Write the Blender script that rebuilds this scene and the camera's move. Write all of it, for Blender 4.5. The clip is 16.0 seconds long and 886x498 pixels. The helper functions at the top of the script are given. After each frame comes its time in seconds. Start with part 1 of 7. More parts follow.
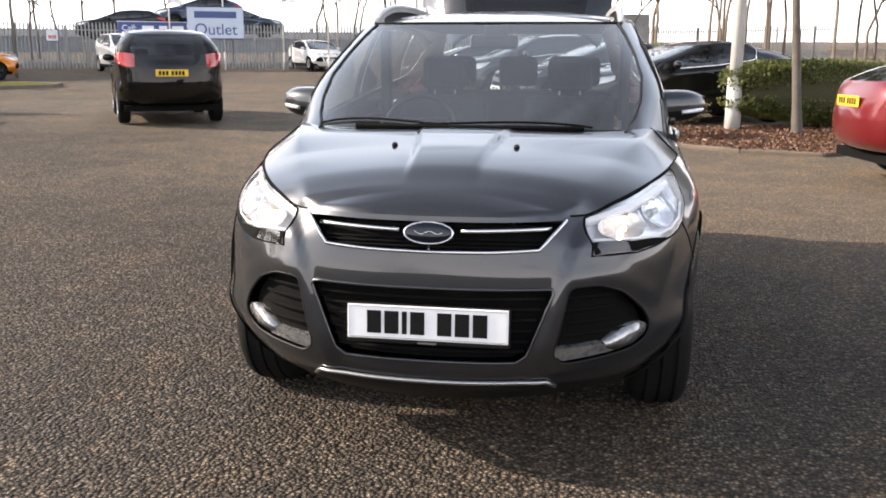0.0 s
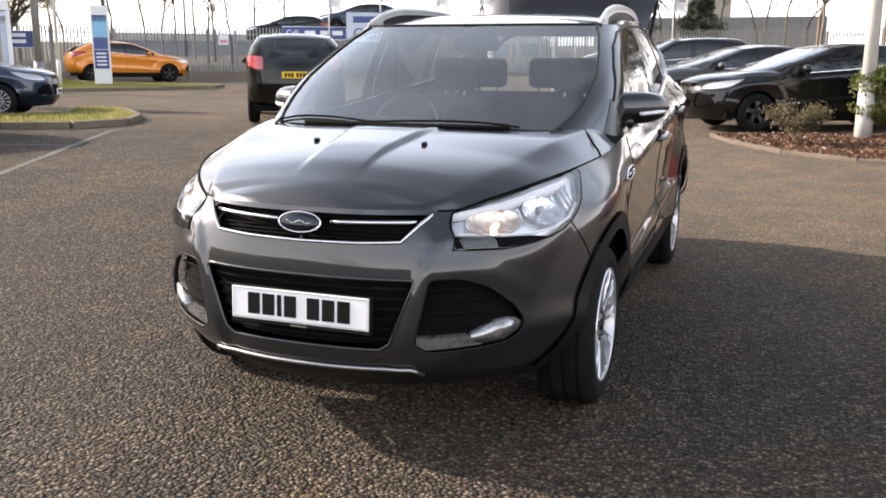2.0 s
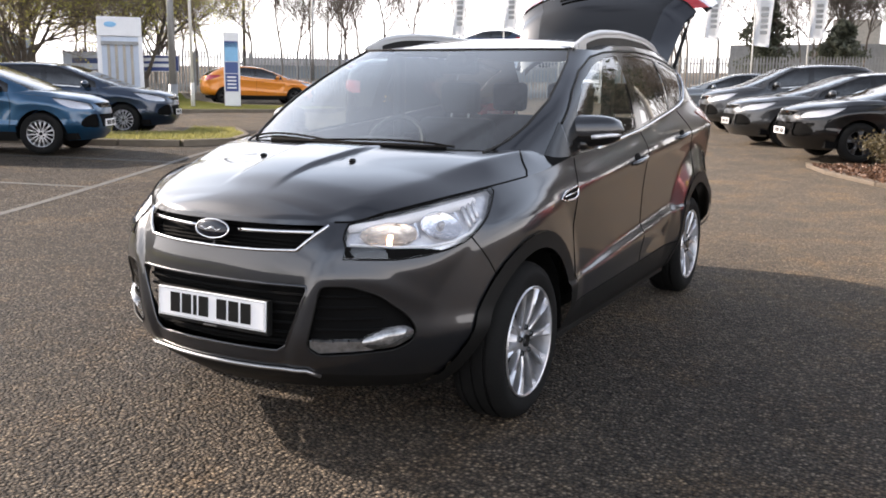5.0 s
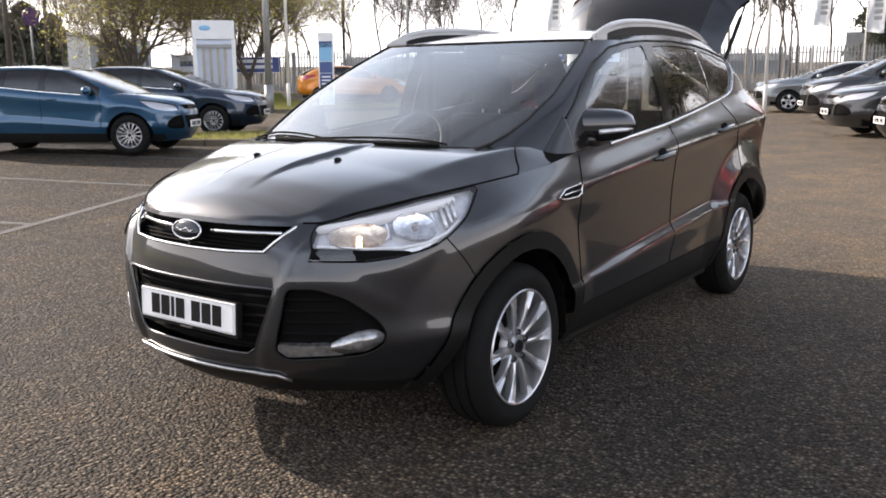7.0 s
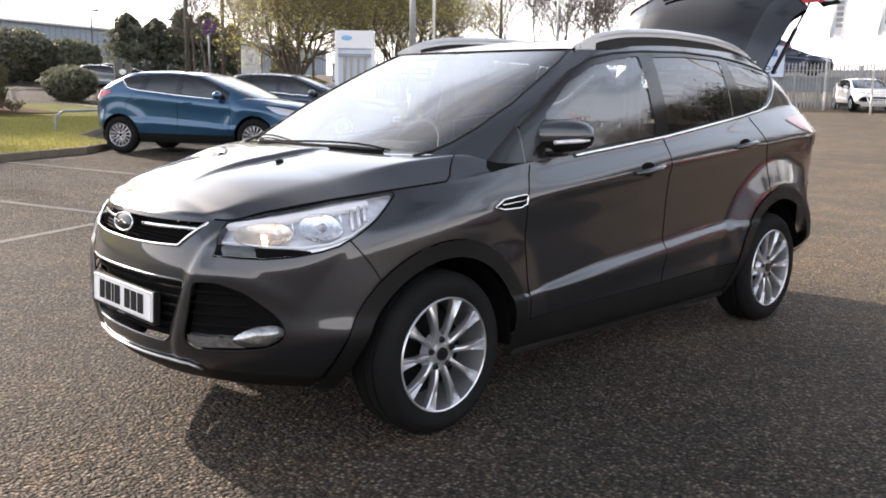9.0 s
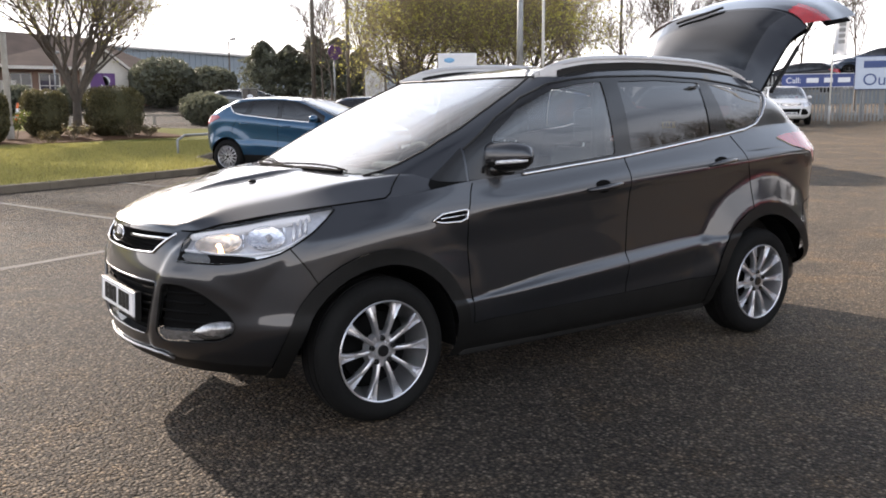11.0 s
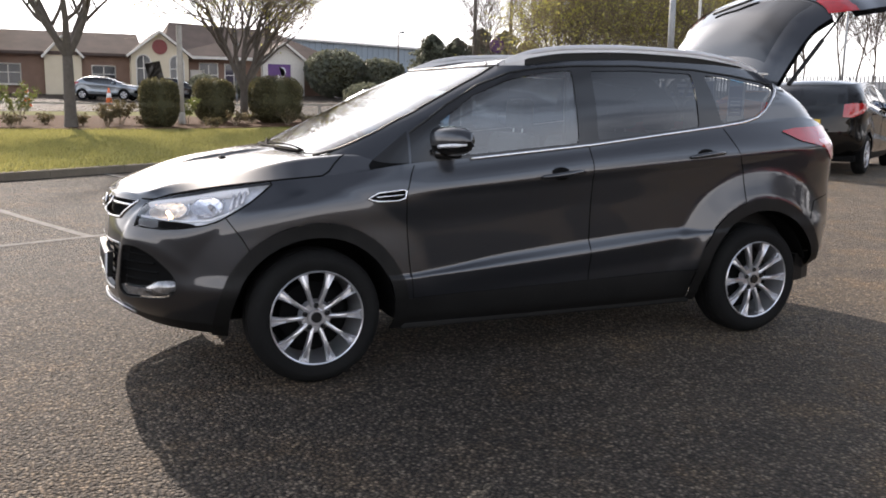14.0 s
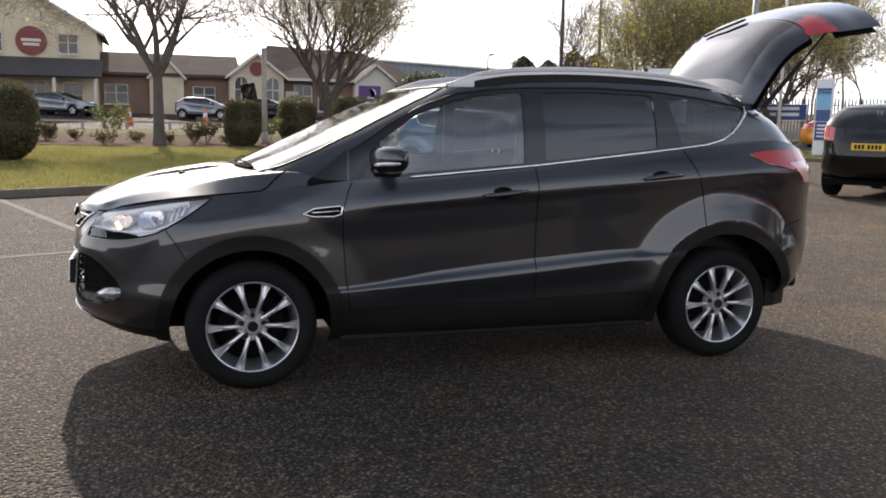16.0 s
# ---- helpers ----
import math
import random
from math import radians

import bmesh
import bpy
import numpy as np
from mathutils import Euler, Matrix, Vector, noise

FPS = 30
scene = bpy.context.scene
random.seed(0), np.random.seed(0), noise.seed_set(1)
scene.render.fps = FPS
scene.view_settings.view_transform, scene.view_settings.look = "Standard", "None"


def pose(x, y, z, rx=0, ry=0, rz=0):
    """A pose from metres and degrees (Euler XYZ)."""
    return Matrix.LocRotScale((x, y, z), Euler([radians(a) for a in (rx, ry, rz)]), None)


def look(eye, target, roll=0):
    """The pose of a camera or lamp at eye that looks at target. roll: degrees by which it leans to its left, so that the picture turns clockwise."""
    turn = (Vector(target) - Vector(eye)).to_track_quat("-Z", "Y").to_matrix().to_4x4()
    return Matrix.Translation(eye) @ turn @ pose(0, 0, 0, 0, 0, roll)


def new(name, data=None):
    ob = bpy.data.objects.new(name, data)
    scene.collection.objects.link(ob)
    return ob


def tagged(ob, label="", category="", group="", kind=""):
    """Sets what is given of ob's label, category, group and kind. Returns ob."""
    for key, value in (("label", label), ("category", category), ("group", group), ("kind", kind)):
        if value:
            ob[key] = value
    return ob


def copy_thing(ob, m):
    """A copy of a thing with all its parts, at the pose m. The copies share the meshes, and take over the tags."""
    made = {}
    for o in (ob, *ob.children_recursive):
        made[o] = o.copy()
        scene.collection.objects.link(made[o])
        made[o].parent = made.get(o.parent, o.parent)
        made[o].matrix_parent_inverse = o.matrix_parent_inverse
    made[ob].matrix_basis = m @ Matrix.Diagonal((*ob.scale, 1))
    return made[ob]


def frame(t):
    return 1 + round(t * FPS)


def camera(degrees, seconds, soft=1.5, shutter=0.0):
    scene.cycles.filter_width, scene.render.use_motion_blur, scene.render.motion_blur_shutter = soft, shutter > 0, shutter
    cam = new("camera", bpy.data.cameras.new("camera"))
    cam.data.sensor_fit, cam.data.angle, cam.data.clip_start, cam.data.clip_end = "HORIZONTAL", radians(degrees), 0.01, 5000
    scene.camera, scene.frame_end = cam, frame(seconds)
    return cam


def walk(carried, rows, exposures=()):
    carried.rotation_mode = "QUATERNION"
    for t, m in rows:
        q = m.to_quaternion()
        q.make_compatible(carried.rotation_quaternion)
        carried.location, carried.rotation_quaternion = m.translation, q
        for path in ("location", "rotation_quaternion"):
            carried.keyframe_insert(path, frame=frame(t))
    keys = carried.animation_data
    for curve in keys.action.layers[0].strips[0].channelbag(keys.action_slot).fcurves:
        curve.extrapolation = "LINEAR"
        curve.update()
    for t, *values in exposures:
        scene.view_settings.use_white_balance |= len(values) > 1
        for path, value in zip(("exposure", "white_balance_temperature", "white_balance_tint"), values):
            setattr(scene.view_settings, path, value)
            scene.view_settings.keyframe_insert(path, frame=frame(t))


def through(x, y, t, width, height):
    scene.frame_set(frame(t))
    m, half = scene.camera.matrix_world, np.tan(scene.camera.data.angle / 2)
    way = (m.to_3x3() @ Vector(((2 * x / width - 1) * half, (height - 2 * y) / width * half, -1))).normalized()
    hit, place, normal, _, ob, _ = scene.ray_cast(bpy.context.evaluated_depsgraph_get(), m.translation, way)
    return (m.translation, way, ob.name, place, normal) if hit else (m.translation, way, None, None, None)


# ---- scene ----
cam = camera(53.3, 16.0, 1.8)

PATH = [
    (0, (0.429, -3.542, 1.389), (0.144, -1.608, 0.965), 0.2),
    (0.5, (0.707, -3.535, 1.385), (0.3, -1.624, 0.956), 0.2),
    (1, (0.936, -3.462, 1.366), (0.447, -1.572, 0.933), 0.2),
    (1.5, (1.134, -3.416, 1.379), (0.568, -1.547, 0.946), 0.1),
    (2, (1.392, -3.44, 1.379), (0.749, -1.593, 0.962), 0.3),
    (2.5, (1.618, -3.421, 1.37), (0.904, -1.594, 0.979), 0.5),
    (3, (1.802, -3.348, 1.366), (1.014, -1.548, 0.991), 0.5),
    (3.5, (1.995, -3.305, 1.374), (1.142, -1.535, 1.0), 0.7),
    (6, (2.249, -3.147, 1.37), (1.274, -1.439, 1.007), 0.4),
    (6.5, (2.327, -3.008, 1.383), (1.287, -1.342, 1.005), 0.0),
    (7, (2.534, -2.908, 1.368), (1.412, -1.295, 0.995), -0.4),
    (7.5, (2.759, -2.767, 1.358), (1.556, -1.214, 0.983), -0.3),
    (8, (2.882, -2.616, 1.353), (1.61, -1.121, 0.968), -0.0),
    (8.5, (3.068, -2.473, 1.358), (1.724, -1.04, 0.981), 0.5),
    (9, (3.244, -2.344, 1.353), (1.842, -0.962, 1.004), 0.7),
    (11.5, (4.267, -1.925, 1.396), (2.636, -0.806, 1.095), -0.6),
    (12, (4.407, -1.819, 1.389), (2.753, -0.733, 1.099), -0.6),
    (12.5, (4.531, -1.68, 1.376), (2.852, -0.634, 1.08), -0.0),
    (13, (4.592, -1.517, 1.359), (2.889, -0.517, 1.048), 0.7),
    (13.5, (4.697, -1.364, 1.368), (2.952, -0.442, 1.043), 0.6),
    (14, (4.84, -1.176, 1.355), (3.048, -0.349, 1.031), 0.7),
    (14.5, (4.929, -0.991, 1.342), (3.101, -0.235, 1.044), 1.0),
    (15, (5.004, -0.828, 1.363), (3.155, -0.117, 1.087), 0.8),
    (15.5, (5.169, -0.642, 1.364), (3.303, 0.026, 1.098), 0.9),
    (16, (5.241, -0.472, 1.36), (3.363, 0.155, 1.08), 1.1),
]
EXPOSURE = [(0, 1.0, 6900), (3.5, 1.09, 6870), (7, 0.87, 6800), (9, 1.06, 6850), (11.5, 0.76, 6800), (13, 0.60, 6750), (14, 0.75, 6700), (15, 0.83, 6650), (16, 0.42, 6700)]
walk(cam, [(t, look(eye, target, roll)) for t, eye, target, roll in PATH], [(t, stops, kelvin, 17) for t, stops, kelvin in EXPOSURE])

# ---- world, sun and sky ----
SUN_EL, SUN_AZ = radians(27.0), radians(92.0)        # azimuth counted from +y towards -x
world = bpy.data.worlds.new("sky")
scene.world = world
world.use_nodes = True
wn, wl = world.node_tree.nodes, world.node_tree.links
wn.clear()
sky = wn.new("ShaderNodeTexSky")
sky.sky_type, sky.sun_disc = "NISHITA", False
sky.sun_elevation, sky.sun_rotation = SUN_EL, radians(360) - SUN_AZ
sky.dust_density, sky.air_density = 1.2, 1.0
w_coord, w_map = wn.new("ShaderNodeTexCoord"), wn.new("ShaderNodeMapping")
w_map.inputs["Scale"].default_value = (1.0, 1.0, 3.2)
w_cloud, w_ramp, w_mix = wn.new("ShaderNodeTexNoise"), wn.new("ShaderNodeValToRGB"), wn.new("ShaderNodeMixRGB")
w_cloud.inputs["Scale"].default_value, w_cloud.inputs["Detail"].default_value = 2.3, 7.0
w_ramp.color_ramp.elements[0].position, w_ramp.color_ramp.elements[1].position = 0.2, 0.46
w_mix.inputs["Color2"].default_value = (22.0, 22.0, 21.6, 1)
w_bg, w_out = wn.new("ShaderNodeBackground"), wn.new("ShaderNodeOutputWorld")
w_bg.inputs["Strength"].default_value = 0.08
wl.new(w_coord.outputs["Generated"], w_map.inputs["Vector"])
wl.new(w_map.outputs["Vector"], w_cloud.inputs["Vector"])
wl.new(w_cloud.outputs["Fac"], w_ramp.inputs["Fac"])
wl.new(w_ramp.outputs["Color"], w_mix.inputs["Fac"])
wl.new(sky.outputs["Color"], w_mix.inputs["Color1"])
w_sep, w_haze, w_mul = wn.new("ShaderNodeSeparateXYZ"), wn.new("ShaderNodeValToRGB"), wn.new("ShaderNodeMixRGB")
for w_k, (w_p, w_v) in enumerate(((0.0, (1.0, 1.0, 1.0)), (0.2, (0.64, 0.685, 0.745)), (0.5, (0.43, 0.53, 0.67)), (0.75, (0.13, 0.155, 0.20)))):
    if w_k > 1:
        w_haze.color_ramp.elements.new(w_p)
    w_haze.color_ramp.elements[w_k].position, w_haze.color_ramp.elements[w_k].color = w_p, (*w_v, 1)
w_mul.blend_type = "MULTIPLY"
w_mul.inputs["Fac"].default_value = 1.0
wl.new(w_coord.outputs["Generated"], w_sep.inputs["Vector"])
wl.new(w_sep.outputs["Z"], w_haze.inputs["Fac"])
wl.new(w_mix.outputs["Color"], w_mul.inputs["Color1"])
wl.new(w_haze.outputs["Color"], w_mul.inputs["Color2"])
# thin cloud scatters the sun's light forward into a broad bright aureole
w_dot, w_add = wn.new("ShaderNodeVectorMath"), wn.new("ShaderNodeMixRGB")
w_dot.operation, w_add.blend_type = "DOT_PRODUCT", "ADD"
w_dot.inputs[1].default_value = (-math.sin(SUN_AZ) * math.cos(SUN_EL), math.cos(SUN_AZ) * math.cos(SUN_EL), math.sin(SUN_EL))
w_glow = wn.new("ShaderNodeValToRGB")
w_glow.color_ramp.interpolation = "EASE"
for w_k, (w_p, w_v) in enumerate(((0.72, (0.0, 0.0, 0.0)), (0.90, (0.12, 0.117, 0.11)), (0.97, (0.4, 0.385, 0.36)), (1.0, (1.0, 0.96, 0.9)))):
    if w_k > 1:
        w_glow.color_ramp.elements.new(w_p)
    w_glow.color_ramp.elements[w_k].position, w_glow.color_ramp.elements[w_k].color = w_p, (*w_v, 1)
w_gain = wn.new("ShaderNodeVectorMath")
w_gain.operation = "SCALE"
w_gain.inputs["Scale"].default_value = 34.0
w_add.inputs["Fac"].default_value = 1.0
wl.new(w_coord.outputs["Generated"], w_dot.inputs[0])
wl.new(w_dot.outputs["Value"], w_glow.inputs["Fac"])
wl.new(w_glow.outputs["Color"], w_gain.inputs[0])
wl.new(w_mul.outputs["Color"], w_add.inputs["Color1"])
wl.new(w_gain.outputs["Vector"], w_add.inputs["Color2"])
wl.new(w_add.outputs["Color"], w_bg.inputs["Color"])
wl.new(w_bg.outputs["Background"], w_out.inputs["Surface"])

sun = new("sun", bpy.data.lights.new("sun", "SUN"))
sun.data.energy, sun.data.angle, sun.data.color = 4.8, radians(0.6), (1.0, 0.91, 0.78)
sun_way = Vector((-math.sin(SUN_AZ) * math.cos(SUN_EL), math.cos(SUN_AZ) * math.cos(SUN_EL), math.sin(SUN_EL)))
sun.matrix_world = look(sun_way * 60, (0, 0, 0))

# ---- materials ----
def material(name):
    m = bpy.data.materials.new(name)
    m.use_nodes = True
    n = m.node_tree.nodes
    return m, n, m.node_tree.links, n["Principled BSDF"]


def setp(bsdf, **values):
    for key, value in values.items():
        bsdf.inputs[key.replace("_", " ")].default_value = value


def ramp(n, l, src, stops):
    r = n.new("ShaderNodeValToRGB")
    e = r.color_ramp.elements
    while len(e) < len(stops):
        e.new(0.5)
    for k, (p, c) in enumerate(stops):
        e[k].position, e[k].color = p, (*c, 1) if len(c) == 3 else c
    l.new(src, r.inputs["Fac"])
    return r.outputs["Color"]


def noise_tex(n, l, scale, detail=4.0, rough=0.55, coord="Object", vec=None):
    t = n.new("ShaderNodeTexNoise")
    t.inputs["Scale"].default_value, t.inputs["Detail"].default_value, t.inputs["Roughness"].default_value = scale, detail, rough
    if vec is None:
        c = n.new("ShaderNodeTexCoord")
        vec = c.outputs[coord]
    l.new(vec, t.inputs["Vector"])
    return t.outputs["Fac"]


def bump(n, l, bsdf, height, strength, distance):
    b = n.new("ShaderNodeBump")
    b.inputs["Strength"].default_value, b.inputs["Distance"].default_value = strength, distance
    l.new(height, b.inputs["Height"])
    l.new(b.outputs["Normal"], bsdf.inputs["Normal"])
    return b


def plain(name, a, b=None, rough=0.6, metal=0.0, scale=6.0, relief=0.0, fine=60.0, coat=0.0, sheen=0.5):
    """A surface whose colour wanders between a and b in large stains and fine grain."""
    m, n, l, p = material(name)
    b = b or tuple(v * 0.8 for v in a)
    setp(p, Roughness=rough, Metallic=metal, Coat_Weight=coat)
    p.inputs["Coat Roughness"].default_value, p.inputs["Specular IOR Level"].default_value = 0.05, sheen
    big, small = noise_tex(n, l, scale), noise_tex(n, l, fine, 3)
    mix = n.new("ShaderNodeMath")
    mix.operation = "MULTIPLY_ADD"
    l.new(small, mix.inputs[0])
    mix.inputs[1].default_value = 0.45
    l.new(big, mix.inputs[2])
    l.new(ramp(n, l, mix.outputs[0], [(0.45, a), (0.95, b)]), p.inputs["Base Color"])
    if relief:
        bump(n, l, p, small, 0.6, relief)
    return m


def paint(name, colour, metal=0.6, rough=0.34, dust=0.35, ior=1.5, under=0.5):
    """Car paint: flaked base under a clear coat that is slightly dusty."""
    m, n, l, p = material(name)
    setp(p, Metallic=metal, Roughness=rough, Coat_Weight=1.0, Coat_Roughness=0.03, Coat_IOR=ior, Specular_IOR_Level=under)
    flake = noise_tex(n, l, 900.0, 2)
    dark, light = tuple(v * 0.82 for v in colour), tuple(min(1, v * 1.18) for v in colour)
    l.new(ramp(n, l, flake, [(0.3, dark), (0.7, light)]), p.inputs["Base Color"])
    grime = noise_tex(n, l, 3.0, 6)
    l.new(ramp(n, l, grime, [(0.35, (0.02,) * 3), (0.8, (0.02 + 0.12 * dust,) * 3)]), p.inputs["Coat Roughness"])
    return m


def glass(name, tint=(0.8, 0.86, 0.84), gloss=0.02, dust=0.013, base=0.08):
    m, n, l, p = material(name)
    n.remove(p)
    clear, shine, mix, fres = n.new("ShaderNodeBsdfTransparent"), n.new("ShaderNodeBsdfGlossy"), n.new("ShaderNodeMixShader"), n.new("ShaderNodeLayerWeight")
    clear.inputs["Color"].default_value = (*tint, 1)
    shine.inputs["Roughness"].default_value = gloss
    fres.inputs["Blend"].default_value = 0.5
    steep, gain = n.new("ShaderNodeMath"), n.new("ShaderNodeMath")
    steep.operation, gain.operation = "POWER", "MULTIPLY_ADD"
    steep.inputs[1].default_value, gain.inputs[1].default_value, gain.inputs[2].default_value = 3.3, 0.98 - base, base
    l.new(fres.outputs["Facing"], steep.inputs[0])
    l.new(steep.outputs[0], gain.inputs[0])
    l.new(gain.outputs[0], mix.inputs["Fac"])
    film, pale_mix = n.new("ShaderNodeBsdfDiffuse"), n.new("ShaderNodeMixShader")
    film.inputs["Color"].default_value, pale_mix.inputs["Fac"].default_value = (0.75, 0.75, 0.7, 1), dust
    l.new(clear.outputs["BSDF"], pale_mix.inputs[1])
    l.new(film.outputs["BSDF"], pale_mix.inputs[2])
    l.new(pale_mix.outputs["Shader"], mix.inputs[1])
    l.new(shine.outputs["BSDF"], mix.inputs[2])
    l.new(mix.outputs["Shader"], n["Material Output"].inputs["Surface"])
    return m


def leaf(name, a, b, through=0.45):
    """Thin leaves that let light through, each of a slightly different colour."""
    m, n, l, p = material(name)
    geo = n.new("ShaderNodeNewGeometry")
    tone = ramp(n, l, geo.outputs["Random Per Island"], [(0.0, a), (0.55, b), (1.0, tuple(v * 0.6 for v in a))])
    l.new(tone, p.inputs["Base Color"])
    setp(p, Roughness=0.55)
    thin, mix = n.new("ShaderNodeBsdfTranslucent"), n.new("ShaderNodeMixShader")
    mix.inputs["Fac"].default_value = through
    l.new(tone, thin.inputs["Color"])
    l.new(p.outputs["BSDF"], mix.inputs[1])
    l.new(thin.outputs["BSDF"], mix.inputs[2])
    l.new(mix.outputs["Shader"], n["Material Output"].inputs["Surface"])
    return m


def emitter(name, colour, power):
    m, n, l, p = material(name)
    setp(p, Base_Color=(*colour, 1), Emission_Color=(*colour, 1), Emission_Strength=power, Roughness=0.3)
    return m


def asphalt(name, lo, hi, chip):
    m, n, l, p = material(name)
    setp(p, Roughness=0.82, Diffuse_Roughness=0.3, Specular_IOR_Level=0.22)
    c = n.new("ShaderNodeTexCoord")
    v, v2 = n.new("ShaderNodeTexVoronoi"), n.new("ShaderNodeTexVoronoi")
    for t, s in ((v, 62.0), (v2, 24.0)):
        t.inputs["Scale"].default_value = s
        l.new(c.outputs["Object"], t.inputs["Vector"])
    sep = n.new("ShaderNodeSeparateColor")
    l.new(v.outputs["Color"], sep.inputs["Color"])
    chips = ramp(n, l, sep.outputs["Red"], [(0.0, lo), (0.35, tuple(v * 0.75 for v in hi)), (0.78, hi), (0.9, chip)])
    big = noise_tex(n, l, 0.16, 6, 0.6, vec=c.outputs["Object"])
    mid = noise_tex(n, l, 1.7, 7, 0.68, vec=c.outputs["Object"])
    stain = ramp(n, l, big, [(0.3, (0.74, 0.74, 0.75)), (0.48, (1.05, 1.02, 0.98)), (0.7, (1.6, 1.45, 1.27))])
    stain2 = ramp(n, l, mid, [(0.28, (0.78, 0.77, 0.77)), (0.5, (1.0, 0.97, 0.93)), (0.7, (1.42, 1.2, 0.93))])
    m1, m2 = n.new("ShaderNodeMixRGB"), n.new("ShaderNodeMixRGB")
    for q in (m1, m2):
        q.blend_type = "MULTIPLY"
        q.inputs["Fac"].default_value = 1.0
    l.new(chips, m1.inputs["Color1"]), l.new(stain, m1.inputs["Color2"])
    l.new(m1.outputs["Color"], m2.inputs["Color1"]), l.new(stain2, m2.inputs["Color2"])
    m3 = n.new("ShaderNodeMixRGB")
    m3.blend_type = "MULTIPLY"
    m3.inputs["Fac"].default_value = 1.0
    l.new(m2.outputs["Color"], m3.inputs["Color1"])
    l.new(ramp(n, l, v.outputs["Distance"], [(0.25, (1.15,) * 3), (0.6, (0.32,) * 3)]), m3.inputs["Color2"])
    # the colour turns paler and sandier over the far side of the yard
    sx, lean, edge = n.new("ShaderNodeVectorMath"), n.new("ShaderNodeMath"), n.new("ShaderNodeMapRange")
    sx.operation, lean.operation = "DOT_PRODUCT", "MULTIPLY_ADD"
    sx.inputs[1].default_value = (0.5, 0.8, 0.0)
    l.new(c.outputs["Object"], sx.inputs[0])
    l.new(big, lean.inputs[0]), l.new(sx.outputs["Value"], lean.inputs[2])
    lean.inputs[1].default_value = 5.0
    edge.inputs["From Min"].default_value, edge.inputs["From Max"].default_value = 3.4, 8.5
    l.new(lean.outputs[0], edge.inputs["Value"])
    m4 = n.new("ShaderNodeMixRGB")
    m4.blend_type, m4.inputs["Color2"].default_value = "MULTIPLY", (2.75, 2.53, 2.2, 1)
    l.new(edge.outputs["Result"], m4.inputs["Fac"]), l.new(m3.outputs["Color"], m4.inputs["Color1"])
    # there it is also blended towards one tan, which evens the texture's colour
    m5, part_of, pale_mix = n.new("ShaderNodeMixRGB"), n.new("ShaderNodeMath"), n.new("ShaderNodeMixRGB")
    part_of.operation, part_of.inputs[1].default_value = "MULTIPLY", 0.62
    pale_mix.blend_type, pale_mix.inputs["Fac"].default_value, pale_mix.inputs["Color1"].default_value = "MULTIPLY", 1.0, (0.2, 0.176, 0.146, 1)
    l.new(stain2, pale_mix.inputs["Color2"])
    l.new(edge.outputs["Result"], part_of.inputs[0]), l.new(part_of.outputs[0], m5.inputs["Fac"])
    l.new(m4.outputs["Color"], m5.inputs["Color1"]), l.new(pale_mix.outputs["Color"], m5.inputs["Color2"])
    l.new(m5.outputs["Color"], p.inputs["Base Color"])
    add = n.new("ShaderNodeMath")
    add.operation = "MULTIPLY_ADD"
    add.inputs[1].default_value = 0.6
    l.new(v2.outputs["Distance"], add.inputs[0]), l.new(v.outputs["Distance"], add.inputs[2])
    inv, lift = n.new("ShaderNodeMath"), n.new("ShaderNodeMath")
    inv.operation, lift.operation = "SUBTRACT", "MULTIPLY_ADD"
    inv.inputs[0].default_value, lift.inputs[1].default_value = 1.0, 0.45
    l.new(add.outputs[0], inv.inputs[1])
    # stones stand at uneven heights in the worn binder
    l.new(sep.outputs["Green"], lift.inputs[0]), l.new(inv.outputs[0], lift.inputs[2])
    bump(n, l, p, lift.outputs[0], 1.0, 0.05)
    return m


M = {}
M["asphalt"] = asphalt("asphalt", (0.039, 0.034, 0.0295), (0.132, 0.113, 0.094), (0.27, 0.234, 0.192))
M["kerb"] = plain("kerb_stone", (0.2, 0.168, 0.128), (0.12, 0.1, 0.075), 0.9, 0, 2.0, 0.004, 40, sheen=0.2)
M["line"] = plain("worn_line_paint", (0.115, 0.108, 0.098), (0.05, 0.046, 0.042), 0.9, 0, 11.0, 0.003, 50)
M["soil"] = plain("bark_mulch", (0.13, 0.075, 0.045), (0.055, 0.033, 0.022), 0.95, 0, 9.0, 0.03, 45, sheen=0.05)
M["grass"] = plain("turf", (0.07, 0.085, 0.014), (0.12, 0.11, 0.026), 0.9, 0, 1.2, 0.02, 70, sheen=0.05)
M["paint_grey"] = paint("grey_paint", (0.0195, 0.0215, 0.0258), 0.6, 0.32, 0.2, 1.57)
M["tyre"] = plain("tyre_rubber", (0.006, 0.006, 0.006), (0.011, 0.011, 0.0105), 0.8, 0, 5.0, 0.001, 80, sheen=0.12)
M["alloy"] = plain("alloy_silver", (0.64, 0.64, 0.655), (0.54, 0.54, 0.555), 0.28, 0.8, 9.0)
M["alloy_dark"] = plain("alloy_black", (0.03, 0.03, 0.03), (0.05, 0.05, 0.05), 0.35, 0.6)
M["chrome"] = plain("chrome", (0.82, 0.82, 0.83), (0.7, 0.7, 0.71), 0.08, 1.0)
M["rail_silver"] = plain("roof_rail_silver", (0.5, 0.5, 0.5), (0.42, 0.42, 0.42), 0.32, 0.35)
M["satin"] = plain("satin_silver", (0.42, 0.42, 0.42), (0.34, 0.34, 0.34), 0.3, 0.9)
M["plastic"] = plain("black_plastic", (0.006, 0.006, 0.006), (0.010, 0.010, 0.0095), 0.5, 0, 8.0, 0.0006, 220, sheen=0.2)
